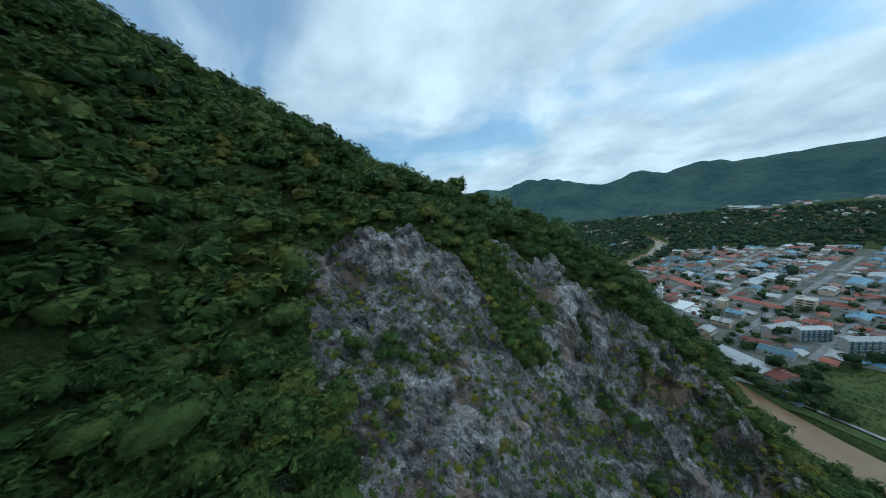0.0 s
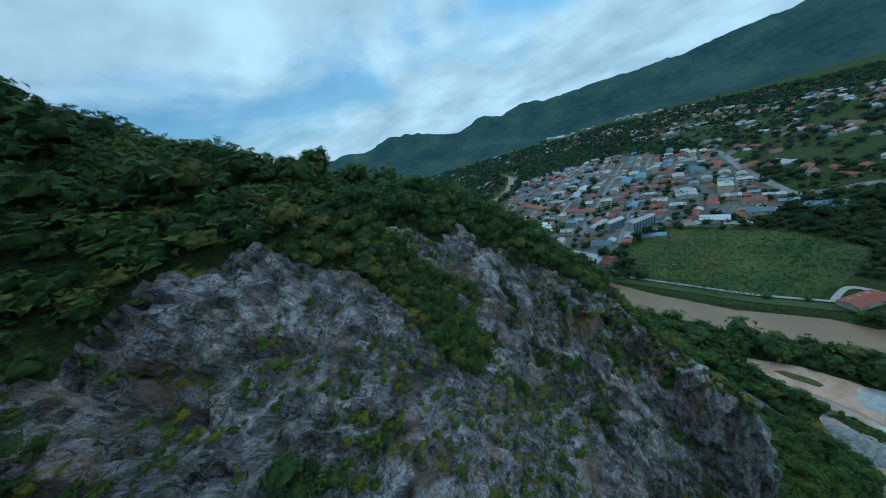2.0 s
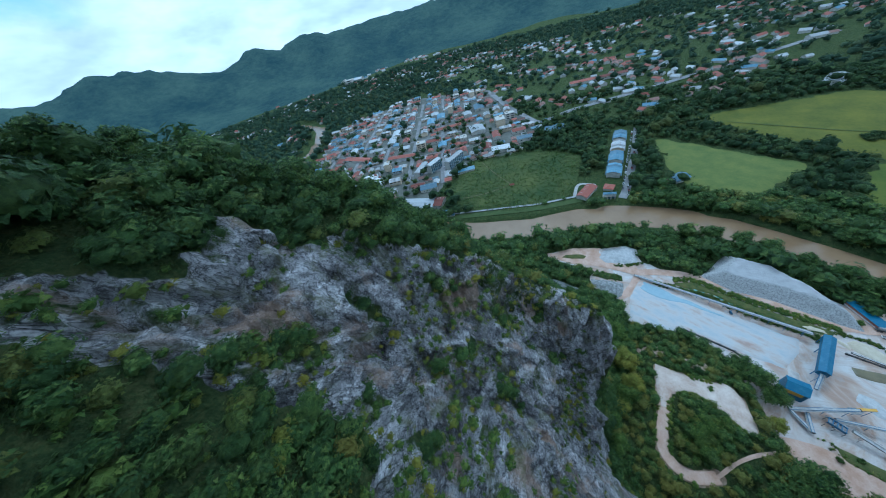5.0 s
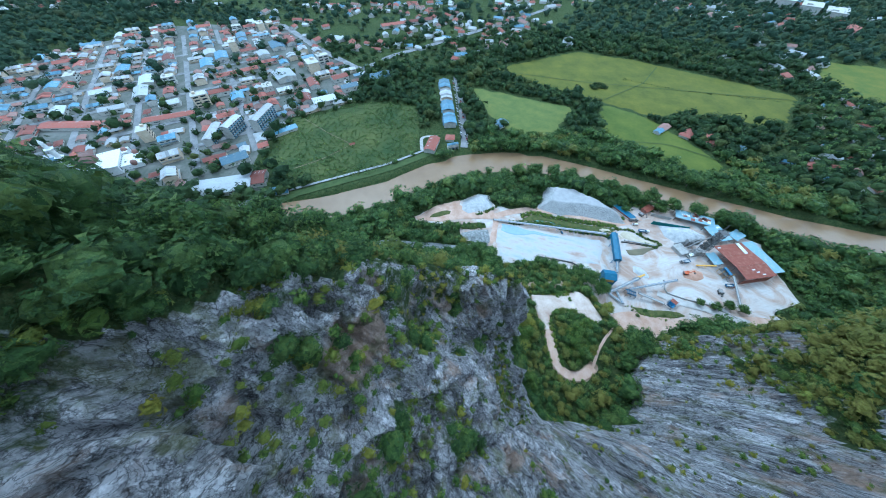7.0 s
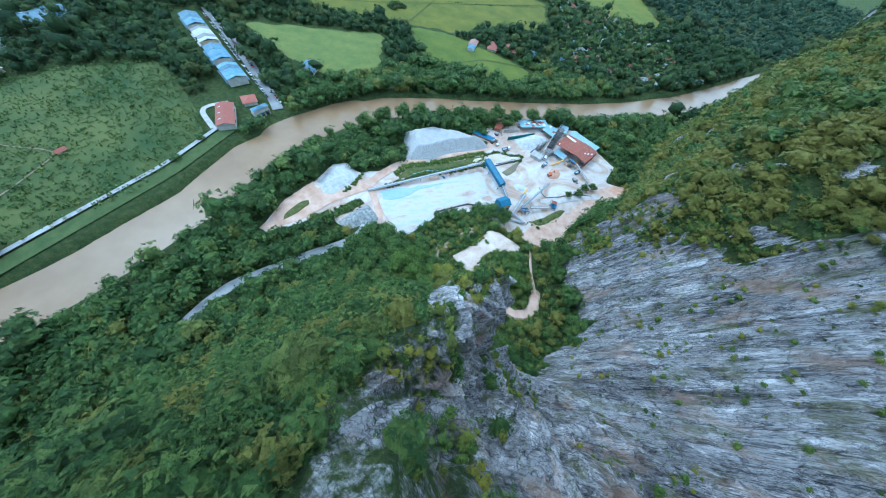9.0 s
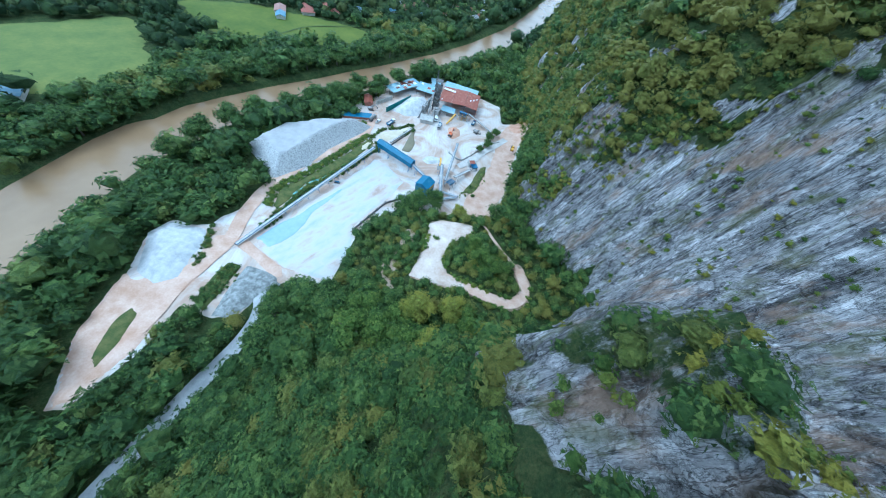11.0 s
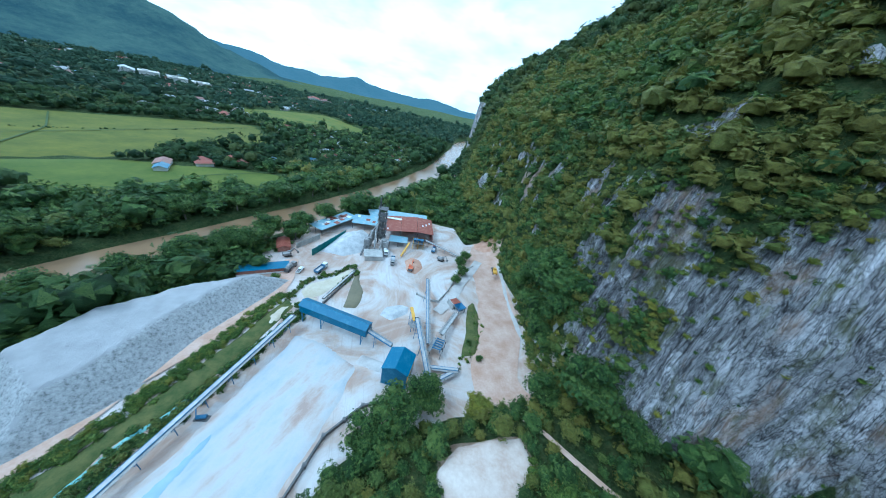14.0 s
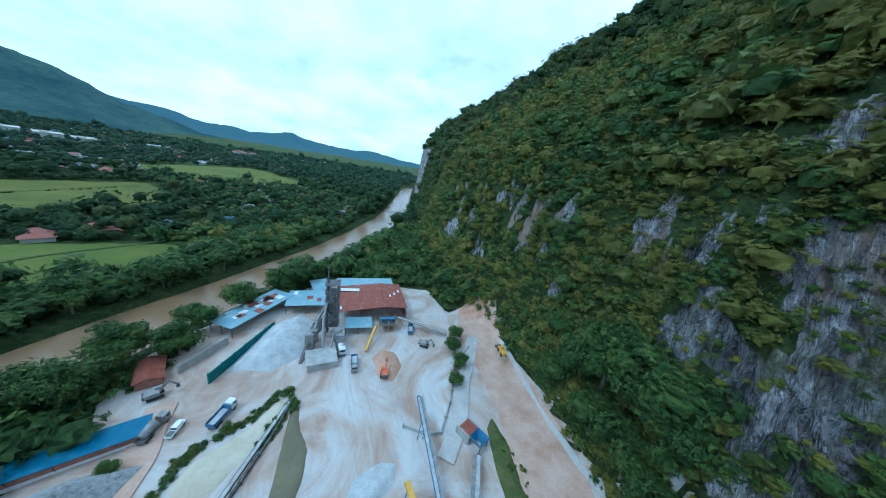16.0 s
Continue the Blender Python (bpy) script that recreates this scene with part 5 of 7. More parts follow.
def screen_house():
    top = thing("vibrating_screen", "blue vibrating screen with three open decks on a steel stand", "quarry machine", pose(139, -69, 0, 0, 0, -22))
    for s in (-1, 1):
        part("side_plate", beam((s * 1.6, -3.6, 3.4), (s * 1.6, 3.6, 5.2), 0.18, 1.5), BLUE_STEEL, top)
    for k in range(5):
        y = -3.4 + k * 1.7
        part("cross_beam", beam((-1.6, y, 3.9 + 0.25 * (y + 3.4)), (1.6, y, 3.9 + 0.25 * (y + 3.4)), 0.3, 0.35), BLUE_STEEL, top)
    for k in range(3):
        y = -2.4 + k * 2.3
        part("deck", beam((0, y - 0.8, 3.2 + 0.25 * (y + 3.4)), (0, y + 0.8, 3.6 + 0.25 * (y + 3.4)), 2.9, 0.12), STEEL, top)
    for x in (-2.2, 2.2):
        for y in (-3.5, 0, 3.5):
            part("leg", block(x, y, 0.2, 0.25, 0.25, 3.2), DARK_STEEL, top)
    part("platform", block(2.6, 0, 3.2, 1.2, 8, 0.1), STEEL, top)
    bm = bmesh.new()
    for z in (3.8, 4.3):
        beam((3.1, -4, z), (3.1, 4, z), 0.06, None, bm)
    for k in range(9):
        beam((3.1, -4 + k, 3.2), (3.1, -4 + k, 4.3), 0.06, None, bm)
    part("handrail", bm, STEEL, top)
    part("motor", tube((-2.3, 1.0, 3.9), (-1.7, 1.0, 3.9), 0.5), DARK_STEEL, top)
    return top


def feed_hopper():
    top = thing("feed_hopper", "blue feed hopper under the tipping ramp", "hopper", pose(126.6, -94.5, 0, 0, 0, 28))
    bm = bmesh.new()
    bmesh.ops.create_cone(bm, segments=4, radius1=1.3, radius2=3.2, depth=2.6, matrix=pose(0, 0, 2.6, 0, 0, 45), cap_ends=False)
    bmesh.ops.solidify(bm, geom=bm.faces[:], thickness=0.15)
    part("bin", bm, BLUE_STEEL, top)
    part("apron", block(0, -4.4, 3.2, 4.4, 4.2, 0.25), RUST_ROOF, top, "rusty steel tipping apron")
    for x in (-1.8, 1.8):
        for y in (-1.8, 1.8):
            part("leg", block(x, y, 0.2, 0.25, 0.25, 3.4), DARK_STEEL, top)
        part("wing_wall", block(x * 1.4, -4.6, 0.2, 0.4, 5.0, 3.6), CONCRETE, top)
    return top


gallery()
crusher_house()
screen_house()
feed_hopper()
conveyor("pit_conveyor", (229, 20, 1.6), (196.5, -75.5, 6.6), 1.3, BLUE_STEEL, "long belt conveyor on trestles along the settling pit", 13)
conveyor("transfer_conveyor", (157.5, -66.4, 4.6), (168.5, -71.0, 7.4), 1.3, BLUE_STEEL, "short belt conveyor between gallery and crusher house", 1)
conveyor("blue_conveyor", (142.6, -53.2, 1.4), (148.7, -77.8, 9.2), 1.4, BLUE_STEEL, "steep blue belt conveyor beside the crusher house", 3)
conveyor("stacker_conveyor", (143.2, -70.5, 2.6), (143.8, -106.5, 9.3), 1.0, BLUE_STEEL, "long stacking conveyor with a free high end", 2)
conveyor("feed_conveyor", (128.4, -90.6, 2.4), (137.6, -73.2, 5.6), 1.3, STEEL, "belt conveyor from feed hopper to screen", 2)
conveyor("discharge_conveyor", (143.2, -60.8, 1.4), (131.6, -59.0, 3.0), 1.1, BLUE_STEEL, "low discharge conveyor at the screen", 1)
conveyor("return_conveyor", (142.0, -54.0, 1.4), (131.6, -59.6, 2.6), 1.1, BLUE_STEEL, "low return conveyor at the screen", 1)
conveyor("basin_conveyor", (182.5, -118, 1.0), (190.5, -91.5, 2.4), 1.0, DARK_STEEL, "dark low conveyor along the basin edge", 4, False)
chute = thing("chute", "yellow steel chute on a lattice stand", "chute", pose(150.2, -80.4, 0, 0, 0, 14))
part("trough", beam((0, -3.6, 9.2), (0, 3.2, 8.0), 1.3, 0.7), YELLOW, chute)
for x in (-0.6, 0.6):
    for y in (-2.2, 2.2):
        part("leg", block(x, y, 0.2, 0.18, 0.18, 7.8), BLUE_STEEL, chute)
part("platform", block(0, 2.6, 5.2, 3.6, 4.0, 0.15), STEEL, chute)
pump = thing("pump_raft", "blue pump with curved pipes at the pit edge", "pump", pose(205, -40, 0.5))
part("pump_body", tube((0, 0, 0.9), (2.4, 0.4, 0.9), 0.55), BLUE_STEEL, pump)
part("pipe", tube((2.4, 0.4, 0.9), (4.6, -3.4, 2.6), 0.16), BLUE_STEEL, pump)
part("skid", block(1.2, 0.2, 0, 3.6, 1.6, 0.25), DARK_STEEL, pump)


def sheds():
    """The lime works: rusty main hall, pale blue lean-tos, sooty kiln tower."""
    hall = thing("factory_hall", "large open factory hall under rusty red sheet roofing", "factory", pose(173.2, -160.6, 0, 0, 0, 180 + 2))
    for x, z0, z1 in ((0.5, 7.0, 8.0), (12.0, 8.0, 9.0), (23.5, 9.0, 8.2)):
        bm = prism([(0, 0), (27, 0), (27, 0.14), (0, 0.14)], 11.4)
        m = pose(x, 0, z0, 0, -math.degrees(math.atan2(z1 - z0, 11.4)), 0) @ pose(0, 27, 0, 0, 0, -90)
        bmesh.ops.transform(bm, matrix=m, verts=bm.verts)
        part("roof", bm, RUST_ROOF, hall)
    for x in (1, 12, 23.5, 34):
        for y in (0.6, 13, 26):
            part("post", block(x, y, 0.2, 0.35, 0.35, 7.0), DARK_STEEL, hall)
    part("skylight", block(6.5, 21.0, 8.05, 11, 3.0, 0.1, None, -3), WHITE_ROOF, hall, "white translucent roof sheets")
    for x, y in ((30, 14), (32.5, 17), (27.5, 12), (3, 3)):
        part("skylight", block(x, y, 8.95 if x > 20 else 7.6, 0.9, 2.6, 0.1), WHITE_ROOF, hall)
    part("back_wall", block(17, 26.8, 0.2, 34, 0.3, 6.5), CONCRETE, hall)
    part("side_wall", block(34.6, 13, 0.2, 0.3, 26, 5.5), RUST_ROOF, hall)
    part("back_roof", block(16, 33.5, 6.6, 32, 11, 0.15), PALE_BLUE_ROOF, hall, "pale blue rear roof")
    for x in (1, 10, 20, 31):
        part("rear_post", block(x, 38.4, 0.2, 0.3, 0.3, 6.4), DARK_STEEL, hall)

    def lean_to(name, x, y, sx, sy, z, turn, label, patches=0):
        t = thing(name, label, "shed", pose(x, y, 0, 0, 0, turn))
        part("roof", beam((0, -sy / 2, z), (0, sy / 2, z - 0.9), sx, 0.12), PALE_BLUE_ROOF, t)
        for k in range(patches):
            px, py = rng.uniform(-0.4, 0.4) * sx, rng.uniform(-0.4, 0.3) * sy
            part("patch_sheet", beam((px, py - 1.6, z + 0.11 - 0.9 * ((py - 1.6) / sy + 0.5)), (px, py + 1.6, z + 0.11 - 0.9 * ((py + 1.6) / sy + 0.5)), rng.uniform(1.5, 3.5), 0.08), RUST_ROOF if k % 3 else WHITE_ROOF, t)
        for px in (-sx / 2 + 0.4, 0, sx / 2 - 0.4):
            for py in (-sy / 2 + 0.5, sy / 2 - 0.5):
                part("post", block(px, py, 0.2, 0.25, 0.25, z - 1.1), DARK_STEEL, t)
        return t

    lean_to("storage_shed", 207, -169, 12, 32, 6.0, 148 + 180, "long open shed with patched pale blue and rusty roofing", 22)
    lean_to("storage_shed", 187, -177, 18, 14, 6.2, 2, "open shed with a pale blue roof", 3)
    lean_to("loading_canopy", 162, -155.5, 12, 7.5, 5.2, 0, "loading canopy with a blue roof")
    lean_to("storage_shed", 183, -192, 9, 12, 6.4, 20, "small pale blue shed near the river")
    plant_top = thing("batching_frame", "yellow and blue steel batching frame beside the hall", "quarry machine", pose(148.5, -156, 0))
    for x in (-3.5, 0, 3.5):
        for y in (-3, 3):
            part("post", block(x, y, 0.2, 0.3, 0.3, 6.2), YELLOW, plant_top)
    part("deck", block(0, 0, 4.2, 8, 7, 0.2), DARK_STEEL, plant_top)
    for x in (-2.4, 0, 2.4):
        bm = bmesh.new()
        bmesh.ops.create_cone(bm, segments=4, radius1=0.5, radius2=1.6, depth=2.0, matrix=pose(x, 0, 5.4, 0, 0, 45), cap_ends=True)
        part("bin", bm, BLUE_STEEL, plant_top)
    boom = thing("loading_spout", "yellow inclined loading spout", "conveyor", pose(154.5, -151, 0))
    part("tube", beam((0, 0, 5.4), (4.4, 11.5, 1.4), 1.0, 0.8), YELLOW, boom)
    part("stand", beam((1.8, 4.8, 0.2), (1.8, 4.8, 3.7), 0.3), YELLOW, boom)
    conveyor("haul_conveyor", (121, -148, 2.0), (144, -157, 6.0), 1.0, STEEL, "rusty belt conveyor from the roadside hopper to the hall", 4)


def kiln_tower():
    top = thing("kiln_tower", "sooty steel kiln tower with pipes, platforms and a chimney", "kiln", pose(175, -148, 0))
    part("base_block", block(0, 12.5, 0.2, 10.5, 8.5, 3.0, None, 10), CONCRETE, top, "grey flat-roofed base block")
    part("canopy", block(0.4, 12.5, 3.3, 10.9, 8.9, 0.2, None, 10), CONCRETE, top)
    part("chimney", tube((0.4, -6.8, 0.2), (0.4, -6.8, 32), 0.45, 0.38), DARK_STEEL, top)
    for x in (-2.2, 2.2):
        for y in (-9, -4.6):
            part("column", block(x - 1.5, y, 0.2, 0.35, 0.35, 25), DARK_STEEL, top)
    for z in (5, 9, 13, 17, 21, 25):
        part("platform", block(-1.5, -6.8, z, 6.0, 6.0, 0.2), DARK_STEEL, top)
        bm = bmesh.new()
        for s in (-1, 1):
            beam((-1.5 + s * 2.9, -9.8, z + 1), (-1.5 + s * 2.9, -3.8, z + 1), 0.08, None, bm)
            beam((-4.4, -6.8 + s * 2.9, z + 1), (1.4, -6.8 + s * 2.9, z + 1), 0.08, None, bm)
        part("handrail", bm, DARK_STEEL, top)
    for z in (0.2, 5, 9, 13, 17, 21):
        bm = beam((-3.7, -4.6, z), (0.7, -4.6, z + 4), 0.15)
        beam((0.7, -9, z), (-3.7, -9, z + 4), 0.15, None, bm)
        part("brace", bm, DARK_STEEL, top)
    for x, y, z, r, h in ((-1.6, -6.8, 14, 1.3, 7), (-1.4, -6.6, 6.0, 1.6, 5), (3.6, -3.0, 4.5, 1.5, 6), (4.2, 2.6, 3.5, 1.3, 5), (-4.5, 3.0, 3.0, 1.6, 5.5)):
        vessel = part("vessel", tube((x, y, z), (x, y, z + h), r, None, 16), STEEL, top, "", False)
        part("cone", tube((x, y, z - 1.8), (x, y, z), 0.3, r, 16), STEEL, vessel)
    for a, b, r in (((0.5, 8, 4), (1.2, 0.5, 12), 0.55), ((1.2, 0.5, 12), (0.4, -4.5, 17), 0.5), ((-2.5, 8, 3.4), (-3.4, 1.5, 8), 0.45), ((4.2, 2.6, 8.6), (3.6, -3, 10.6), 0.5), ((3.6, -3.0, 10.6), (0.6, -6, 15), 0.45)):
        part("duct", tube(a, b, r), STEEL, top)
    for k, (x, y) in enumerate(((5.5, -1.5), (5.8, 3.5), (-5.5, -2), (-5.8, 4.5))):
        part("bag_house", block(x, y, 0.2, 3.2, 3.6, 5.5 + k % 2 * 2), STEEL, top)
    part("skip_hoist", beam((8.5, -1, 1.0), (0.5, -6.0, 15.5), 1.1, 0.7), DARK_STEEL, top)
    part("ladder_belt", beam((7.8, 12.5, 0.4), (5.0, -2.0, 8.5), 1.0, 0.7), DARK_STEEL, top)


sheds()
kiln_tower()


def wall_run(name, line, high, thick, mat, label):
    """A free-standing wall of panels between posts."""
    top = thing(name, label, "wall", kind="")
    for (ax, ay), (bx, by) in zip(line, line[1:]):
        n = max(1, int(math.hypot(bx - ax, by - ay) / 5))
        for k in range(n):
            p, q = [(ax + (bx - ax) * f, ay + (by - ay) * f) for f in (k / n, (k + 1) / n)]
            part("panel", beam((*p, high / 2), (*q, high / 2), thick, high), mat, top)
            part("post", block(*p, 0.1, thick * 2, thick * 2, high + 0.15), mat, top)
    return top


wall_run("hoarding", [(208, -129), (202.6, -143.5), (197, -158.5)], 4.4, 0.25, GREEN_WALL, "dark green steel hoarding around a stone bay")
wall_run("bay_wall", [(218.5, -134.5), (210.5, -149.5)], 3.6, 0.25, CONCRETE, "grey panel wall of a storage bay")
wall_run("retaining_wall", [(148, -104), (141, -100), (137, -100), (131, -110), (124, -126), (112, -139)], 1.6, 0.4, CONCRETE, "low curved concrete retaining wall beside the ramp")
wall_run("channel_wall", [(182, -10), (178, -22), (173, -36), (164, -45), (154, -48)], 1.8, 0.5, DARK_STEEL, "dark curved channel wall beside the pit")
wall_run("bank_wall", [(190, -90), (184, -108), (181.5, -120)], 1.5, 0.4, DARK_STEEL, "dark retaining wall between pond and basin")


def office():
    a, b = (234, -105), (214, -113.5)
    top = thing("site_office", "long low site office with a bright blue roof", "office", pose(*a, 0, 0, 0, heading(a, b)))
    part("wall", block(0, 10.8, 0.2, 5.2, 21.4, 2.9), BRICK, top, "red and white banded wall")
    part("dado", block(0, 10.8, 0.2, 5.3, 21.5, 1.1), WHITE, top)
    part("roof", beam((0, -0.4, 3.4), (0, 22, 3.4), 6.6, 0.14), BLUE, top)
    for y in (3, 7, 11, 15, 19):
        w = part("window", block(-2.62, y, 1.5, 0.12, 1.4, 1.0), WHITE, top)
        part("pane", block(-2.7, y, 1.6, 0.06, 1.2, 0.8), GLASS_DARK, w)
    hut = thing("brick_shed", "low brick shed with a rusty roof beside the river", "shed", pose(228, -139.5, 0, 0, 0, 25))
    part("wall", gable(6, 11, 3, 4), BRICK, hut)
    part("roof", gable_roof(6, 11, 3, 4, 0.5), RUST_ROOF, hut)


office()


# ---- machines in the yard ----
def wheels(top, spots, r, w):
    for x, y in spots:
        tyre = part("wheel", tube((x - w / 2, y, r), (x + w / 2, y, r), r, None, 16), RUBBER, top)
        part("rim", tube((x - w / 2 - 0.02, y, r), (x + w / 2 + 0.02, y, r), r * 0.5, None, 12), STEEL, tyre)


def truck(x, y, turn, cab_mat, kind, label, size=1.0):
    """A lorry that faces +y before it is turned."""
    top = thing("truck", label, "truck", pose(x, y, 0.75, 0, 0, turn) @ Matrix.Scale(size, 4))
    part("chassis", block(0, -0.4, 0.7, 1.0, 8.2, 0.3), DARK_STEEL, top)
    wheels(top, [(s * 1.05, yy) for s in (-1, 1) for yy in (2.9, -1.9, -3.2)], 0.52, 0.4)
    cab = part("cab", prism([(-1.2, 0.8), (1.2, 0.8), (1.2, 2.2), (1.05, 3.0), (-1.05, 3.0), (-1.2, 2.2)], 2.0), cab_mat, top)
    cab.matrix_basis = pose(0, 2.0, 0)
    part("windscreen", block(0, 2.02, 2.0, 2.0, 0.06, 0.75), GLASS_DARK, cab)
    for s in (-1, 1):
        part("side_window", block(s * 1.19, 1.2, 2.05, 0.06, 0.9, 0.6), GLASS_DARK, cab)
        part("headlight", block(s * 0.85, 2.03, 1.0, 0.35, 0.06, 0.2), WHITE, cab)
    part("bumper", block(0, 4.05, 0.5, 2.4, 0.2, 0.35), DARK_STEEL, top)
    if kind == "tipper":
        part("bed_floor", block(0, -1.4, 1.15, 2.4, 5.8, 0.12), STEEL, top)
        for s in (-1, 1):
            part("bed_side", block(s * 1.2, -1.4, 1.2, 0.1, 5.8, 1.2), BLUE_STEEL, top)
        part("tailgate", block(0, -4.3, 1.2, 2.4, 0.1, 1.2), BLUE_STEEL, top)
        part("bed_front", block(0, 1.5, 1.2, 2.4, 0.1, 1.7), BLUE_STEEL, top)
        part("load", block(0, -1.4, 1.27, 2.2, 5.5, 0.45, None, 0, 0.15), GRAVEL, top)
    elif kind == "tanker":
        part("tank", tube((0, -5.2, 2.15), (0, 1.6, 2.15), 1.2, None, 20), WHITE, top, "white rounded cement tank", True)
        for yy in (-4.0, -1.8, 0.4):
            part("hatch", tube((0, yy, 3.25), (0, yy, 3.55), 0.3), STEEL, top)
        part("trailer_frame", block(0, -3, 0.8, 1.0, 5, 0.3), DARK_STEEL, top)
    else:
        part("drum", tube((0, -3.6, 2.2), (0, 0.4, 2.7), 1.0, 1.25, 16), STEEL, top, "grey mixer drum", True)
        part("frame", block(0, -1.6, 1.05, 2.2, 5.4, 0.3), DARK_STEEL, top)
    return top


truck(198.9, -115.2, 162, WHITE, "tipper", "blue and white tipper truck parked on the dusty yard")
truck(168.7, -142.0, 10, WHITE, "tanker", "white cement tanker truck parked beside the kiln", 1.12)
truck(163.2, -131.8, 2, STEEL, "tipper", "grey tipper truck loaded with pale stone", 0.95)
truck(137.5, -153.5, 170, RED, "tipper", "red and white tipper truck beside the hall", 0.9)
truck(213.2, -113.2, 170, STEEL, "mixer", "old grey mixer truck beside the office", 0.95)


def pickup(x, y, turn):
    top = thing("pickup", "white pickup car parked on the dusty yard", "car", pose(x, y, 0.75, 0, 0, turn))
    part("body", block(0, 0, 0.4, 1.8, 5.2, 0.6, None, 0, 0.1), WHITE, top)
    part("cabin", prism([(-0.85, 1.0), (0.85, 1.0), (0.7, 1.7), (-0.7, 1.7)], 2.2), WHITE, top).matrix_basis = pose(0, -0.6, 0)
    part("windscreen", block(0, 1.62, 1.05, 1.4, 0.06, 0.5), GLASS_DARK, top)
    part("rear_window", block(0, -0.63, 1.05, 1.4, 0.06, 0.5), GLASS_DARK, top)
    part("bed", block(0, -1.7, 0.9, 1.5, 1.6, 0.15), DARK_STEEL, top)
    wheels(top, [(s * 0.82, yy) for s in (-1, 1) for yy in (1.6, -1.6)], 0.38, 0.25)


pickup(208.4, -112.6, 172)


def excavator(x, y, turn, mat, label, reach=1.0, z=0.7):
    top = thing("excavator", label, "excavator", pose(x, y, z, 0, 0, turn))
    for s in (-1, 1):
        part("track", block(s * 1.15, 0, 0, 0.6, 3.8, 0.8, None, 0, 0.2), RUBBER, top)
    part("undercarriage", block(0, 0, 0.35, 1.7, 1.8, 0.5), DARK_STEEL, top)
    part("house", block(0.2, -0.6, 0.95, 2.4, 3.2, 1.2, None, 0, 0.12), mat, top)
    cab = part("cab", block(-0.8, 0.8, 0.95, 1.0, 1.5, 1.8, None, 0, 0.08), mat, top)
    part("cab_window", block(-0.8, 1.57, 1.6, 0.8, 0.05, 0.95), GLASS_DARK, cab)
    part("counterweight", block(0.2, -2.3, 0.95, 2.4, 0.7, 1.1, None, 0, 0.15), DARK_STEEL, top)
    part("boom", beam((0.3, 0.8, 1.6), (0.3, 3.8 * reach, 4.6), 0.45, 0.6), mat, top)
    part("arm", beam((0.3, 3.7 * reach, 4.7), (0.3, 6.2 * reach, 2.2), 0.35, 0.45), mat, top)
    part("bucket", block(0.3, 6.2 * reach, 1.3, 1.1, 0.9, 1.0, None, 0, 0.15), DARK_STEEL, top)


def loader(x, y, turn, z):
    top = thing("wheel_loader", "yellow wheel loader on the haul road", "loader", pose(x, y, z, 0, 0, turn))
    part("body", block(0, -1.5, 0.9, 2.2, 3.6, 1.3, None, 0, 0.15), YELLOW, top)
    cab = part("cab", block(0, 0.3, 1.1, 1.6, 1.5, 2.2, None, 0, 0.1), YELLOW, top)
    part("cab_window", block(0, 1.07, 2.1, 1.4, 0.06, 0.9), GLASS_DARK, cab)
    part("lift_arm", beam((0, 0.8, 1.6), (0, 3.4, 0.9), 1.2, 0.35), YELLOW, top)
    part("bucket", prism([(-1.4, 0), (1.4, 0), (1.4, 1.1), (-1.4, 1.1)], 0.9), DARK_STEEL, top).matrix_basis = pose(0, 3.3, 0.2)
    wheels(top, [(s * 1.1, yy) for s in (-1, 1) for yy in (1.2, -2.2)], 0.75, 0.55)


excavator(152.3, -125.5, 170, ORANGE, "orange tracked excavator on the clay heap", 1.0, 1.2)
excavator(219.5, -125.2, 120, STEEL, "old grey excavator beside the bay wall", 0.8)
excavator(133.0, -141.5, 60, STEEL, "dusty grey crushing rig beside the hall", 0.7)
loader(100.8, -129.0, 175, 4.4)

# ---- weeds, bushes and single trees about the quarry ----
def bushes(name, line, half, gap, radius, label, mat, seed, kinds=CROWN_MID):
    """A belt of shrubs along a line."""
    g = np.random.default_rng(seed)
    xs, ys = [], []
    for (ax, ay), (bx, by) in zip(line, line[1:]):
        n = int(math.hypot(bx - ax, by - ay) * half * 2 / gap ** 2) + 1
        f = g.uniform(0, 1, n)
        a = math.atan2(by - ay, bx - ax) + math.pi / 2
        off = g.normal(0, 0.5, n) * half
        xs.append(ax + (bx - ax) * f + math.cos(a) * off)
        ys.append(ay + (by - ay) * f + math.sin(a) * off)
    x, y = np.concatenate(xs), np.concatenate(ys)
    r = g.uniform(*radius, len(x))
    co, tri, t = canopy(kinds, x, y, np.maximum(land(x, y), 0.4) + r * 0.35, r, g.uniform(0.1, 0.8, len(x)), seed)
    return tagged(new(name, mesh_of(name, co, tri, mat, t, smooth=True)), label, "bushes", kind="stuff")


bushes("ditch_scrub", [(231, -8), (234, -22), (228, -34), (219, -58), (208, -94)], 2.6, 1.1, (0.7, 1.7), "ragged green weeds between track and ditch", LEAF_BRIGHT, 11)
bushes("pit_hedge", [(224, 6), (219, -28), (211, -45), (203, -66), (197, -84)], 2.4, 1.1, (0.7, 1.7), "ragged green weeds along the pit conveyor", LEAF, 18)
bushes("pond_weeds", [(205, -90), (203, -105), (192, -113), (184, -123), (181, -116), (187, -104)], 1.5, 1.05, (0.5, 1.3), "green weeds round the slurry pond", LEAF, 12)
bushes("verge_weeds", [(120, -99), (118, -84), (125, -68), (131, -62)], 2.2, 2.0, (0.4, 1.0), "dry weeds on the verge", LEAF_BRIGHT, 13)
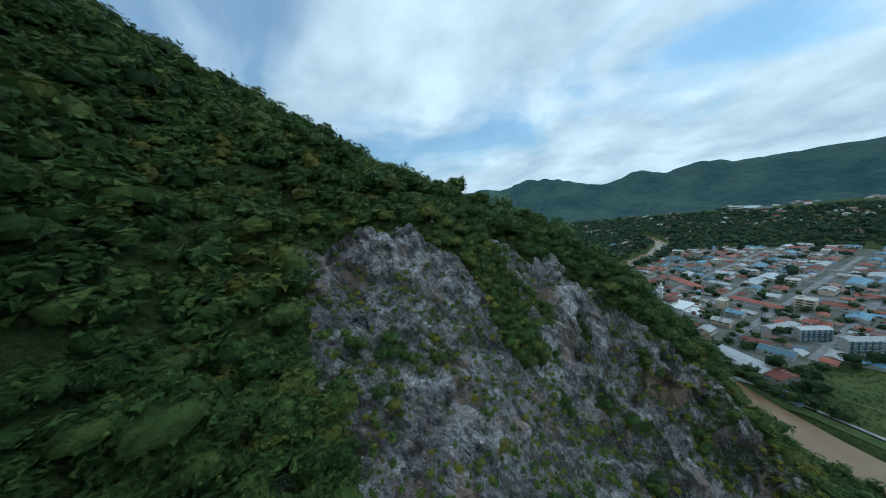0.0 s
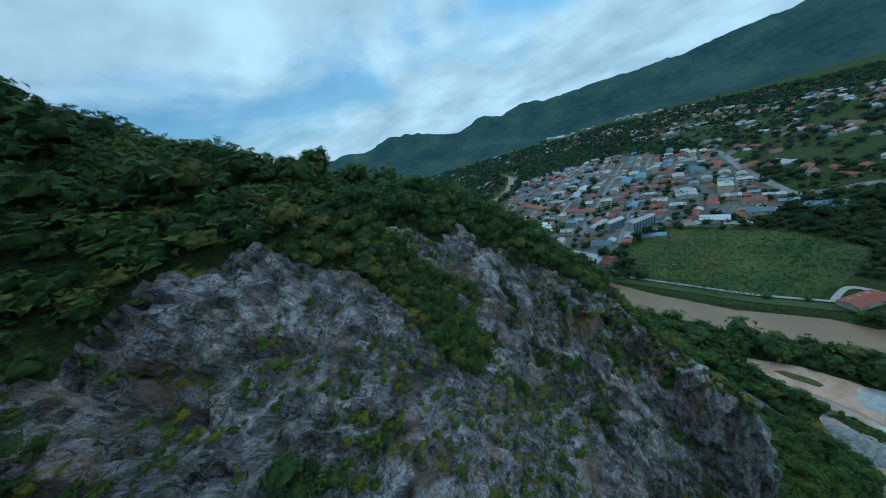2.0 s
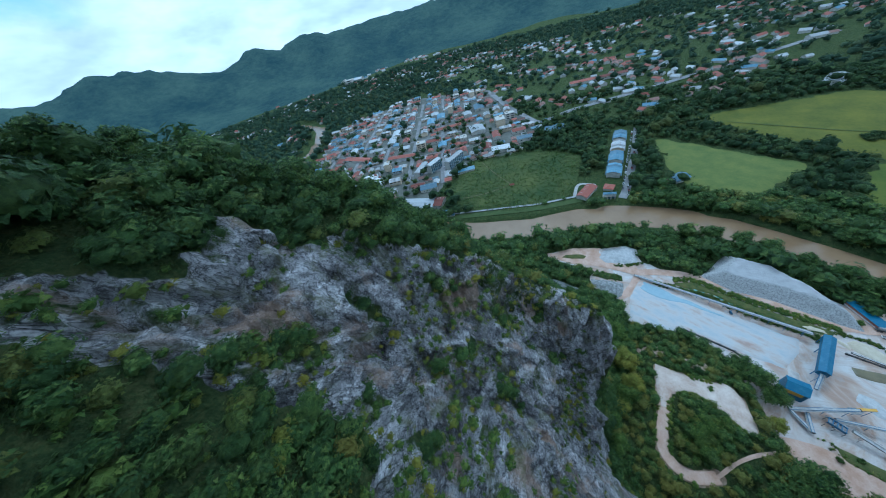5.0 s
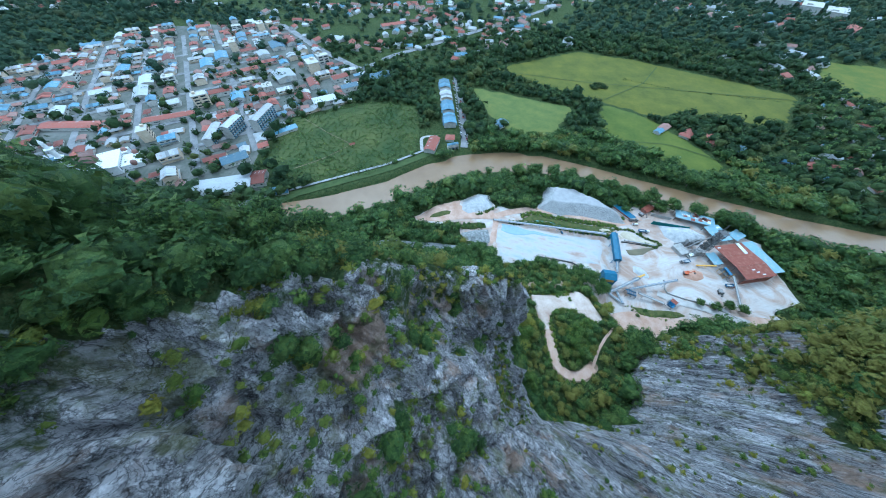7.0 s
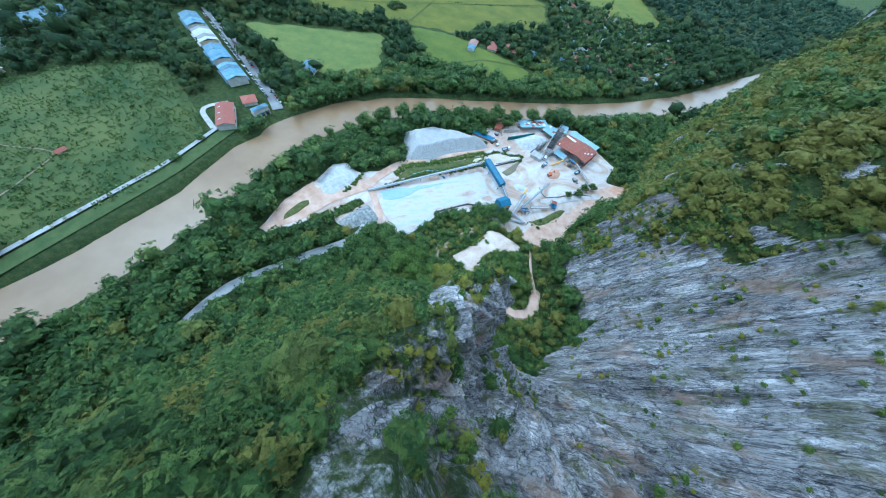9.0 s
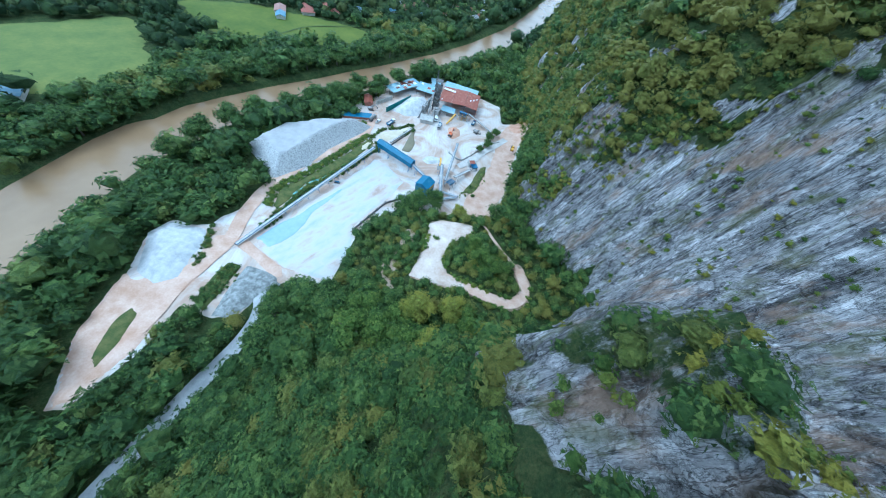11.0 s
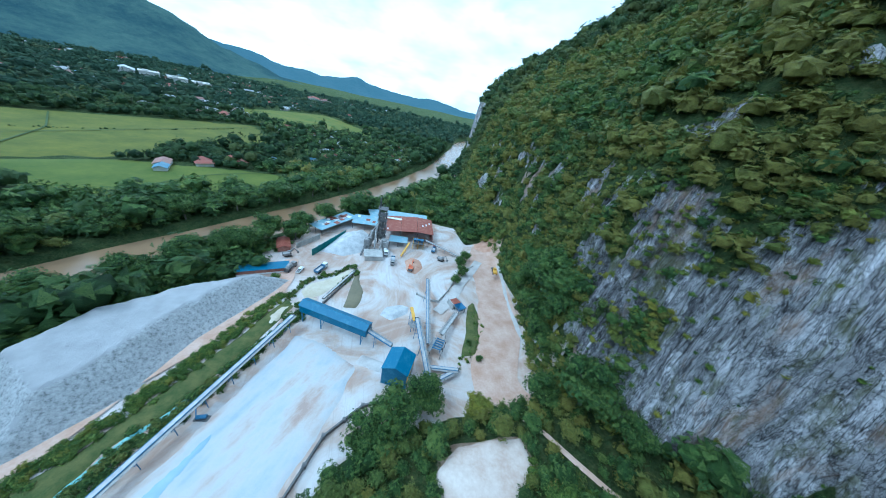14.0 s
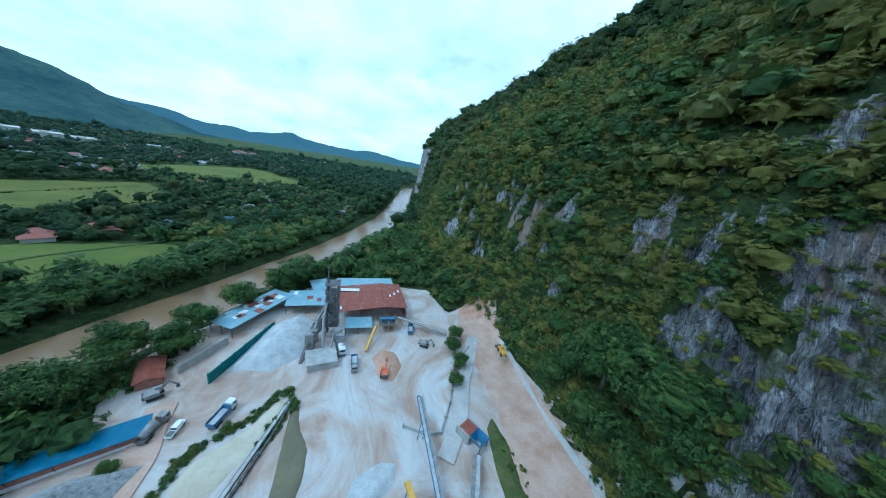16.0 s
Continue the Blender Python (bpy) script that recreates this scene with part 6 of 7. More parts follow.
bushes("loop_bushes", [(118, -12), (112, -8), (104, -3), (97, -1), (100, -10), (108, -16), (116, -20)], 6.5, 1.7, (1.1, 2.6), "low green scrub inside the loop of the earth track", LEAF_BRIGHT, 14)
bushes("track_bushes", [(136, -16), (146, -2), (152, 4)], 3.0, 2.0, (0.8, 1.9), "green shrubs on the edge of the clearing", LEAF_BRIGHT, 15)
for kerb, edge in enumerate(([(143, -25), (142, -2), (145, 12)], [(116, -26), (126, -15), (129, -3), (125, 4), (114, 6), (101, 7.5), (91, 7)], [(132, 14), (114, 13), (92, 15.5), (82, 11), (81, -2)])):
    bushes("clearing_fringe", edge, 1.3, 1.35, (0.5, 1.5), "ragged green weeds creeping over the edge of the dusty track", LEAF_BRIGHT, 24 + kerb)
bushes("field_copse", [(489, -198), (500, -212), (489, -222)], 9, 4.0, (2.4, 4.6), "clump of dark trees standing in the rice", LEAF_VALLEY, 21)
bushes("bund_weeds", [(520, -262), (470, -330), (418, -462)], 3.0, 4.5, (0.5, 1.4), "weeds along a bund of the rice field", LEAF_VALLEY, 22)
bushes("terrace_hedge", [(246, 13), (241, 24), (238, 36)], 1.4, 1.2, (0.7, 1.5), "green hedge of weeds along the white stone terrace", LEAF, 19)
bushes("river_weeds", [(268, -50), (256, -82), (240, -100), (236, -120), (226, -150)], 5.0, 2.6, (1.2, 2.6), "green scrub between heap and river", LEAF, 16)
bushes("spoil_weeds", [(223, 30), (223, 42), (225, 51)], 3.6, 1.3, (0.6, 1.6), "weeds on the grey spoil heap", LEAF, 17)

for x, y, size, kind, label in (
        (154, -40, 8.5, 0, "dense green tree on the edge of the pit"), (161, -34, 6.5, 2, "dense green tree on the edge of the pit"), (145, -46, 7.5, 1, "dense green tree beside the crusher"), (167, -14, 5, 0, "green tree on the edge of the pit"),
        (128, -43, 5.5, 4, "light green tree beside the haul road"), (180, 36, 9, 0, "large dark green tree beside the pit"), (190, 46, 9, 2, "large dark green tree beside the pit"), (172, 34, 8, 1, "green tree beside the pit"), (184, 58, 9, 1, "dark green tree beside the side road"),
        (150, 42, 7, 2, "green tree in the wood"), (138, 44, 7, 0, "green tree in the wood"),
        (97, -41, 11, 1, "spreading green tree beside the earth track"), (105, -48, 7.5, 2, "feathery grey-green tree beside the haul road"), (89, -30, 6.5, 0, "dense green tree under the rock face"),
        (121, -127, 4.2, 2, "round green tree beside the ramp"), (126, -118, 3.6, 0, "round green tree beside the ramp"), (121, -137, 4.5, 1, "round green tree beside the ramp"), (117, -145, 4.5, 0, "round green tree beside the ramp"),
        (223, -144, 8, 1, "wide green tree beside the brick shed"), (238, -124, 9, 0, "wide green tree beside the site office"), (246, -112, 8, 2, "wide green tree beside the site office"),
        (216, -103, 2.6, 3, "small bright tree beside the site office"), (196, -110, 2.0, 3, "small tree beside the slurry pond"), (199, -86, 2.0, 1, "small tree beside the gallery"),
        (122, -66, 1.8, 2, "small round bush on the verge"), (125, -74, 1.6, 1, "small round bush on the verge")):
    plant(x, y, size * 0.8, kind, label)
# a clump of great trees rooted on ledges over the haul road
for x, y, z, size, kind in ((99, -66, 8, 6.5, 5), (96, -67, 19, 8.5, 5), (95, -73, 24, 9.5, 5), (94, -81, 25, 9.5, 5), (93, -89, 23, 9, 5), (92.5, -97, 17, 8, 5), (94, -104, 7, 7, 5), (97, -74, 8, 8, 5), (96, -86, 7, 8, 5)):
    plant(x, y, size, kind, "great dark green tree rooted on the cliff foot", "trees of the cliff foot", None, z)

# ---- roads and river works beyond the water ----
ASPHALT = plain("worn_asphalt", (0.16, 0.16, 0.165), (0.3, 0.295, 0.29), 0.08, 0.85)
PAVING = plain("town_paving", (0.07, 0.08, 0.06), (0.19, 0.185, 0.165), 0.03, 0.9)
LEVEE_PATH = plain("worn_footpath", (0.14, 0.12, 0.07), (0.24, 0.2, 0.12), 0.3, 0.95)
LEVEE = plain("levee_grass", (0.045, 0.07, 0.022), (0.085, 0.11, 0.035), 0.15, 0.95)
patch("town_ground", TOWN, 0.45, PAVING, "paved ground of streets and yards in the town", "pavement", 8.0)
ribbon(LANES[0], 6.5, 0.9, "main_road", ASPHALT, "wide grey main road through the town", "road", 12, True)
ribbon([(x + 10, y + 2) for x, y in LANES[1][:5]], 1.6, 1.5, "levee_road", GREY_ROAD, "pale gravel road on the river levee", "road", 6, True)
ribbon([(x + 3, y) for x, y in LANES[1][:5]], 5.0, 0.6, "levee", LEVEE, "mown green levee along the river", "grass", 6, True)
ribbon([(560, 12), (480, 16), (420, 21), (362, 27), (352, 30)], 4.5, 0.6, "row_road", ASPHALT, "straight grey road beside the terraced houses", "road", 8, True)
ribbon([(352, 82), (384, 82), (380, 60)], 2.0, 0.6, "lane", CONCRETE, "narrow pale lane", "road", 6, True)
ribbon([(352, -142), (330, -226), (290, -268)], 0.7, 1.2, "field_bund", LEVEE, "low grassy bund across the rice field", "bund", 6, True)
ribbon([(560, -96), (516, -190), (470, -330), (420, -480)], 0.7, 1.2, "field_bund", LEVEE, "low grassy bund across the rice field", "bund", 6, True)
ribbon([(452, -200), (500, -290), (560, -350)], 0.7, 1.2, "field_bund", LEVEE, "low grassy bund across the rice field", "bund", 6, True)
ribbon([(330, 230), (345, 200), (372, 168), (400, 200), (440, 238)], 0.6, 1.75, "meadow_path", LEVEE_PATH, "narrow tan footpath across the meadow", "path", 5, True)
UX, UY = 0.903, 0.43


def town_at(u, v):
    """A place in the town's own grid, u along the main street."""
    return 443 + UX * u - UY * v, 391 + UY * u + UX * v


for v in (-66, -2, 62, 130, 200):
    ribbon([town_at(-110, v), town_at(60, v), town_at(260, v), town_at(430, v)], 4.0, 0.9, "street", ASPHALT, "grey town street between rows of shops", "road", 14, True)
for u in (-60, 20, 110, 200, 300):
    ribbon([town_at(u, -120), town_at(u, 60), town_at(u, 330)], 4.0, 1.0, "street", ASPHALT, "grey town street between rows of shops", "road", 14, True)

# ---- houses ----
TILE_RED = sheet_metal("red_roof_tiles", (0.3, 0.09, 0.06), (0.26, 0.14, 0.11), 0.8, varied=0.5)
TIN_BLUE = sheet_metal("blue_tin_roof", (0.09, 0.21, 0.31), (0.26, 0.32, 0.35), 0.5, varied=0.5)
TIN_GREY = sheet_metal("grey_tin_roof", (0.4, 0.42, 0.43), (0.3, 0.22, 0.18), 0.5, varied=0.5)
TIN_WHITE = sheet_metal("white_tin_roof", (0.48, 0.5, 0.51), (0.36, 0.34, 0.32), 0.5, varied=0.3)
TIN_BROWN = sheet_metal("brown_tin_roof", (0.25, 0.13, 0.1), (0.32, 0.22, 0.18), 0.7, varied=0.5)
PLASTER = plain("pale_plaster", (0.4, 0.38, 0.34), (0.6, 0.58, 0.53), 0.3, 0.85)
PLASTER_WARM = plain("cream_plaster", (0.5, 0.4, 0.28), (0.66, 0.56, 0.42), 0.3, 0.85)


def hip_roof(w, l, eave, ridge, over=0.6):
    bm = bmesh.new()
    a, b = w / 2 + over, l / 2 + over
    low = [bm.verts.new(p) for p in ((-a, -b, eave), (a, -b, eave), (a, b, eave), (-a, b, eave))]
    r = max(b - a, 0.3)
    p, q = bm.verts.new((0, -r, ridge)), bm.verts.new((0, r, ridge))
    for f in ((low[0], low[1], p), (low[1], low[2], q, p), (low[2], low[3], q), (low[3], low[0], p, q), low[::-1]):
        bm.faces.new(f)
    return bm


def windows(top, w, l, z, n, high=1.1, wide=1.2):
    for s in (-1, 1):
        for k in range(n):
            part("window", block(s * (w / 2 + 0.01), -l / 2 + l * (k + 0.5) / n, z, 0.1, wide, high), GLASS_DARK, top)


def small_house(roof_mat, wall_mat, hip):
    top = thing("house", "", "house")
    part("wall", block(0, 0, 0, 8, 10, 3.0), wall_mat, top)
    if hip:
        part("roof", hip_roof(8, 10, 3.0, 5.0), roof_mat, top)
    else:
        part("roof", gable_roof(8, 10, 3.0, 4.7, 0.6), roof_mat, top).matrix_basis = pose(0, -5, 0)
        part("gable", gable(7.9, 9.9, 3.0, 4.65, 2.9), wall_mat, top).matrix_basis = pose(0, -4.95, 0)
    windows(top, 8, 10, 1.1, 1, 1.1, 2.6)
    part("door", block(0, -5.03, 0, 1.1, 0.1, 2.1), BRICK, top)
    return top


def shop_row(roof_mat, wall_mat, units=5):
    top = thing("shophouse", "", "shophouse")
    part("wall", block(0, 0, 0, 13, units * 5, 6.6), wall_mat, top)
    for k in range(units):
        bm = gable_roof(13, 4.7, 6.6, 8.6 + 0.25 * (k % 2), 0.5)
        part("roof", bm, roof_mat, top).matrix_basis = pose(0, -units * 2.5 + k * 5 + 0.15, 0)
    windows(top, 13, units * 5, 4.2, 3, 1.3, 5.0)
    for s in (-1, 1):
        part("awning", block(s * 7.2, 0, 3.0, 1.6, units * 5 - 0.5, 0.12), roof_mat, top)
    return top


def store(roof_mat, wall_mat):
    top = thing("warehouse", "", "warehouse")
    part("wall", gable(17, 32, 5.2, 7.4), wall_mat, top).matrix_basis = pose(0, -16, 0)
    part("roof", gable_roof(17, 32, 5.2, 7.4, 0.6), roof_mat, top).matrix_basis = pose(0, -16, 0.02)
    for k in range(3):
        part("skylight", beam((3.4, -10 + k * 9, 6.75), (6.4, -10 + k * 9, 5.97), 1.0, 0.08), TIN_WHITE, top)
    part("door", block(0, -16.04, 0, 4, 0.1, 3.6), TIN_GREY, top)
    windows(top, 17, 32, 2.4, 2, 1.1, 4.0)
    return top


def flat_block(wall_mat, floors=3):
    top = thing("office_block", "", "building")
    high = floors * 3.2
    part("wall", block(0, 0, 0, 13, 20, high), wall_mat, top)
    part("roof_slab", block(0, 0, high, 13.8, 20.8, 0.35), PLASTER, top)
    part("stair_head", block(2, 5, high + 0.3, 4, 4, 2.2), wall_mat, top)
    for f in range(floors):
        windows(top, 13, 20, 1.0 + f * 3.2, 2, 1.4, 6.5)
    return top


PROTO = {"red_hip": (small_house(TILE_RED, PLASTER, True), "small house with a hipped red tiled roof"),
         "red_gable": (small_house(TILE_RED, PLASTER_WARM, False), "small house with a red tiled gable roof"),
         "blue_gable": (small_house(TIN_BLUE, PLASTER, False), "small house with a blue tin gable roof"),
         "grey_gable": (small_house(TIN_GREY, PLASTER_WARM, False), "small house with a weathered grey tin roof"),
         "brown_gable": (small_house(TIN_BROWN, PLASTER, False), "small house with a rusty brown tin roof"),
         "red_row": (shop_row(TILE_RED, PLASTER), "two-storey shophouse row with red tiled roofs"),
         "blue_row": (shop_row(TIN_BLUE, PLASTER), "two-storey shophouse row with blue tin roofs"),
         "grey_row": (shop_row(TIN_GREY, PLASTER_WARM), "two-storey shophouse row with grey tin roofs"),
         "white_store": (store(TIN_WHITE, PLASTER), "long warehouse with a white sheet roof"),
         "blue_store": (store(TIN_BLUE, PLASTER), "long warehouse with a blue sheet roof"),
         "red_store": (store(TILE_RED, PLASTER), "long hall with a red roof"),
         "block": (flat_block(PLASTER), "pale flat-roofed office block"),
         "cream_block": (flat_block(PLASTER_WARM, 4), "cream flat-roofed office block")}
first_use = set()


def settle(kind, x, y, turn, sx=1.0, sy=1.0, sz=1.0, group="houses of the town", label=""):
    ob, words = PROTO[kind]
    z = max(0.3, float(land(np.array([x]), np.array([y]))[0]) + 0.1)
    m = pose(x, y, z, 0, 0, turn)
    if kind in first_use:
        made = copy_thing(ob, m)
        made.scale = (sx, sy, sz)
    else:
        first_use.add(kind)
        made = ob
        made.matrix_basis = m @ Matrix.Diagonal((sx, sy, sz, 1))
    return tagged(made, label or words, "", group)


spots = []


def free(x, y, r):
    """Whether nothing stands there yet."""
    for px, py, pr in spots:
        if (px - x) ** 2 + (py - y) ** 2 < (r + pr) ** 2:
            return False
    spots.append((x, y, r))
    return True


def landmarks():
    grid = math.degrees(math.atan2(UY, UX)) - 90
    for kind, x, y, turn, sx, sy, sz, r in (
            ("white_store", 304, 300, 0 + 8, 1.5, 2.0, 1.0, 36), ("red_store", 314, 262, 8, 1.3, 0.45, 1.0, 12), ("blue_gable", 292, 236, 8, 1.4, 1.8, 1.0, 14),
            ("white_store", 585, 300, grid + 5, 1.7, 1.2, 1.3, 30), ("cream_block", 610, 256, grid, 1.4, 1.3, 1.2, 22), ("blue_store", 566, 142, 25, 1.5, 1.2, 1.1, 28),
            ("red_store", 610, 384, grid + 95, 1.0, 2.0, 0.9, 34), ("red_store", 463, 424, grid + 80, 0.9, 1.9, 0.9, 30), ("blue_store", 655, 452, grid, 1.2, 1.3, 1, 24), ("blue_store", 690, 440, grid, 1.2, 1.3, 1, 24),
            ("blue_store", 515, 352, grid, 1.0, 0.8, 1, 17), ("blue_store", 735, 350, grid, 1.4, 1.4, 1, 26), ("red_store", 760, 330, grid, 1.2, 1.4, 1, 22), ("white_store", 545, 505, grid, 1.1, 1.3, 1, 26), ("white_store", 590, 520, grid, 1.2, 1.2, 1, 24),
            ("red_store", 452, 540, grid + 60, 1.0, 2.4, 0.9, 34), ("blue_store", 410, 262, 30, 0.7, 1.2, 0.8, 18),
            ("blue_row", 520, 36, 88, 1.2, 1.1, 1, 0), ("grey_row", 484, 37.5, 88, 1.2, 1.1, 1, 0), ("blue_row", 448, 39.5, 88, 1.2, 1.1, 1, 0), ("blue_row", 412, 41, 88, 1.2, 1.0, 1, 0), ("red_hip", 372, 45, 80, 1.3, 1.1, 1, 0),
            ("red_store", 358, 69, 70, 0.75, 0.9, 0.9, 0), ("blue_gable", 398, -26, 40, 1.7, 1.7, 1.2, 0), ("red_hip", 386, -14, 40, 1, 1, 1, 0), ("red_gable", 372, 168, 20, 0.5, 0.6, 0.7, 0),
            ("red_hip", 350, -262, 40, 1.5, 2.4, 1, 0), ("red_gable", 332, -280, 50, 1.4, 2.2, 1, 0), ("brown_gable", 366, -240, 30, 1.2, 1.6, 1, 0), ("blue_gable", 308, -300, 20, 1.5, 1.6, 1, 0), ("blue_gable", 358, -228, 30, 1, 1.2, 1, 0),
            ("white_store", 940, -890, 40, 2.0, 2.4, 2.4, 0), ("block", 900, -910, 40, 3.0, 3.0, 1.6, 0), ("block", 850, -935, 40, 3.0, 3.2, 1.5, 0), ("block", 805, -960, 40, 3.0, 3.4, 1.3, 0), ("red_store", 690, -865, 30, 1.8, 1.8, 1.4, 0),
            ("red_store", 600, -1280, 20, 2.4, 3.0, 1.8, 0), ("red_store", 560, -1300, 20, 2.4, 3.0, 1.6, 0), ("red_hip", 94, -372, 20, 1.2, 1.2, 1.0, 0),
            ("red_store", 842, 112, 20, 1.2, 2.2, 1.1, 20), ("red_store", 858, 60, 20, 1.1, 2.0, 1.2, 20), ("white_store", 690, -236, 60, 1.2, 1.2, 1.1, 20), ("white_store", 1382, 1328, 20, 3, 3, 3, 0), ("block", 1340, 1345, 20, 3, 3, 2.5, 0)):
        settle(kind, x, y, turn, sx, sy, sz)
        if r:
            spots.append((x, y, r))
    spots.append((352, 440, 46))


landmarks()


def apartments():
    for x, y, turn, long, label in ((438, 290, 78, 44, "long grey apartment block with blue balconies"), (418, 322, 78, 30, "grey apartment block with blue balconies"), (408, 345, 95, 40, "low grey apartment block with rows of windows")):
        top = thing("apartment_block", label, "apartment building", pose(x, y, 0.4, 0, 0, turn), "apartment blocks")
        floors = 5 if long != 40 else 3
        part("wall", block(0, 0, 0, 11, long, floors * 3), PLASTER, top)
        part("roof", gable_roof(11, long, floors * 3, floors * 3 + 1.6, 0.5), TIN_GREY, top).matrix_basis = pose(0, -long / 2, 0)
        n = int(long / 5)
        for f in range(floors):
            for s in (-1, 1):
                part("balcony", block(s * 5.9, 0, f * 3 + 0.1, 0.9, long - 1, 0.9), TIN_BLUE, top)
            windows(top, 11, long, f * 3 + 1.2, n, 1.3, 2.0)
        spots.append((x, y, long * 0.45))


apartments()


def mosque():
    top = thing("mosque", "white mosque with a dark ribbed dome", "mosque", pose(352, 442, 0.4, 0, 0, 25))
    part("hall", block(0, 0, 0, 34, 34, 9), WHITE, top)
    part("porch", block(0, -27, 0, 26, 20, 5.5), WHITE, top)
    part("wing", block(24, -6, 0, 13, 30, 6), WHITE, top)
    part("parapet", block(0, 0, 9, 36, 36, 0.8), WHITE, top)
    part("drum", tube((0, 8, 9), (0, 8, 13), 11, None, 32), WHITE, top)
    bm = bmesh.new()
    bmesh.ops.create_uvsphere(bm, u_segments=32, v_segments=16, radius=10.5, matrix=pose(0, 8, 13) @ Matrix.Diagonal((1, 1, 0.85, 1)))
    bmesh.ops.delete(bm, geom=[v for v in bm.verts if v.co.z < 12.4], context="VERTS")
    part("dome", bm, TIN_BROWN, top, "dark grey-brown dome", True)
    part("finial", tube((0, 8, 21.5), (0, 8, 26), 0.3, 0.05), YELLOW, top)
    for x, y in ((-12, -30), (12, -30), (24, -18)):
        bm = bmesh.new()
        bmesh.ops.create_uvsphere(bm, u_segments=20, v_segments=10, radius=3.2, matrix=pose(x, y, 6.2))
        part("small_dome", bm, TIN_BROWN, top, "", True)
    for k in range(8):
        part("window", block(-14 + k * 4, -17.1, 3, 1.6, 0.2, 3.6), GLASS_DARK, top)
        part("window", block(17.1, -14 + k * 4, 3, 0.2, 1.6, 3.6), GLASS_DARK, top)
    tower = thing("minaret", "tall white minaret with balconies", "minaret", pose(349, 469, 0.4))
    part("shaft", tube((0, 0, 0), (0, 0, 30), 3.0, 2.4, 12), WHITE, tower)
    for z in (20, 29.5):
        part("balcony", tube((0, 0, z), (0, 0, z + 1.2), 3.2, 4.2, 16), WHITE, tower)
    part("lantern", tube((0, 0, 30.5), (0, 0, 37), 1.9, 1.7, 12), WHITE, tower)
    part("cap", tube((0, 0, 37), (0, 0, 41), 2.1, 0.1, 16), WHITE, tower)


mosque()


def gatehouse():
    top = thing("water_gate", "concrete water gate with a blue hoist house", "sluice", pose(352, 44, -3, 0, 0, 100))
    for x in (-6, -2, 2, 6):
        part("pier", block(x, 0, -3, 0.9, 6, 9), CONCRETE, top)
    part("deck", block(0, 0, 6, 14, 5, 0.5), CONCRETE, top)
    part("hoist_house", block(0, 0, 6.5, 13, 4, 3), PLASTER, top)
    part("roof", hip_roof(13, 4, 9.5, 11), TIN_BLUE, top)
    for x in (-4, 0, 4):
        part("gate", block(x, 0.6, -2, 3, 0.3, 6), BLUE_STEEL, top)


gatehouse()


def fill_town():
    g = random.Random(5)
    turn0 = math.degrees(math.atan2(UY, UX)) - 90
    rows = ["red_row", "blue_row", "grey_row", "red_row", "grey_row", "white_store", "block", "blue_store", "red_store", "grey_row", "cream_block"]
    lots = ["red_hip", "red_gable", "grey_gable", "blue_gable", "grey_gable", "brown_gable", "brown_gable"]
    streets_u, streets_v = (-60, 20, 110, 200, 300), (-66, -2, 62, 130, 200)
    # rows of shops along the streets, then small lots in the gaps
    for kinds, gap, r, n in ((rows, 22, 12.5, 0), (lots, 11.5, 5.6, 1)):
        u = -230.0
        while u < 520:
            v = -330.0
            while v < 560:
                uu, vv = u + g.uniform(-2, 2), v + g.uniform(-2, 2)
                x, y = town_at(uu, vv)
                ok = inside(np.array([x]), np.array([y]), TOWN)[0]
                ok = ok and min(abs(uu - s) for s in streets_u) > (10 if n == 0 else 8) and min(abs(vv - s) for s in streets_v) > (10 if n == 0 else 8)
                ok = ok and away(np.array([x]), np.array([y]), LANES[0])[0] > 14 and away(np.array([x]), np.array([y]), RIVER)[0] > 34
                if ok and g.random() < (0.85 if n == 0 else 0.85) and free(x, y, r):
                    kind = g.choice(kinds)
                    if n == 0:
                        settle(kind, x, y, turn0 + g.choice((0, 90)) + g.uniform(-4, 4), g.uniform(0.85, 1.15), g.uniform(0.75, 1.0), g.uniform(0.8, 1.3))
                    else:
                        settle(kind, x, y, turn0 + g.choice((0, 90)) + g.uniform(-8, 8), g.uniform(0.95, 1.4), g.uniform(0.95, 1.5), g.uniform(0.8, 1.15))
                v += gap
            u += gap


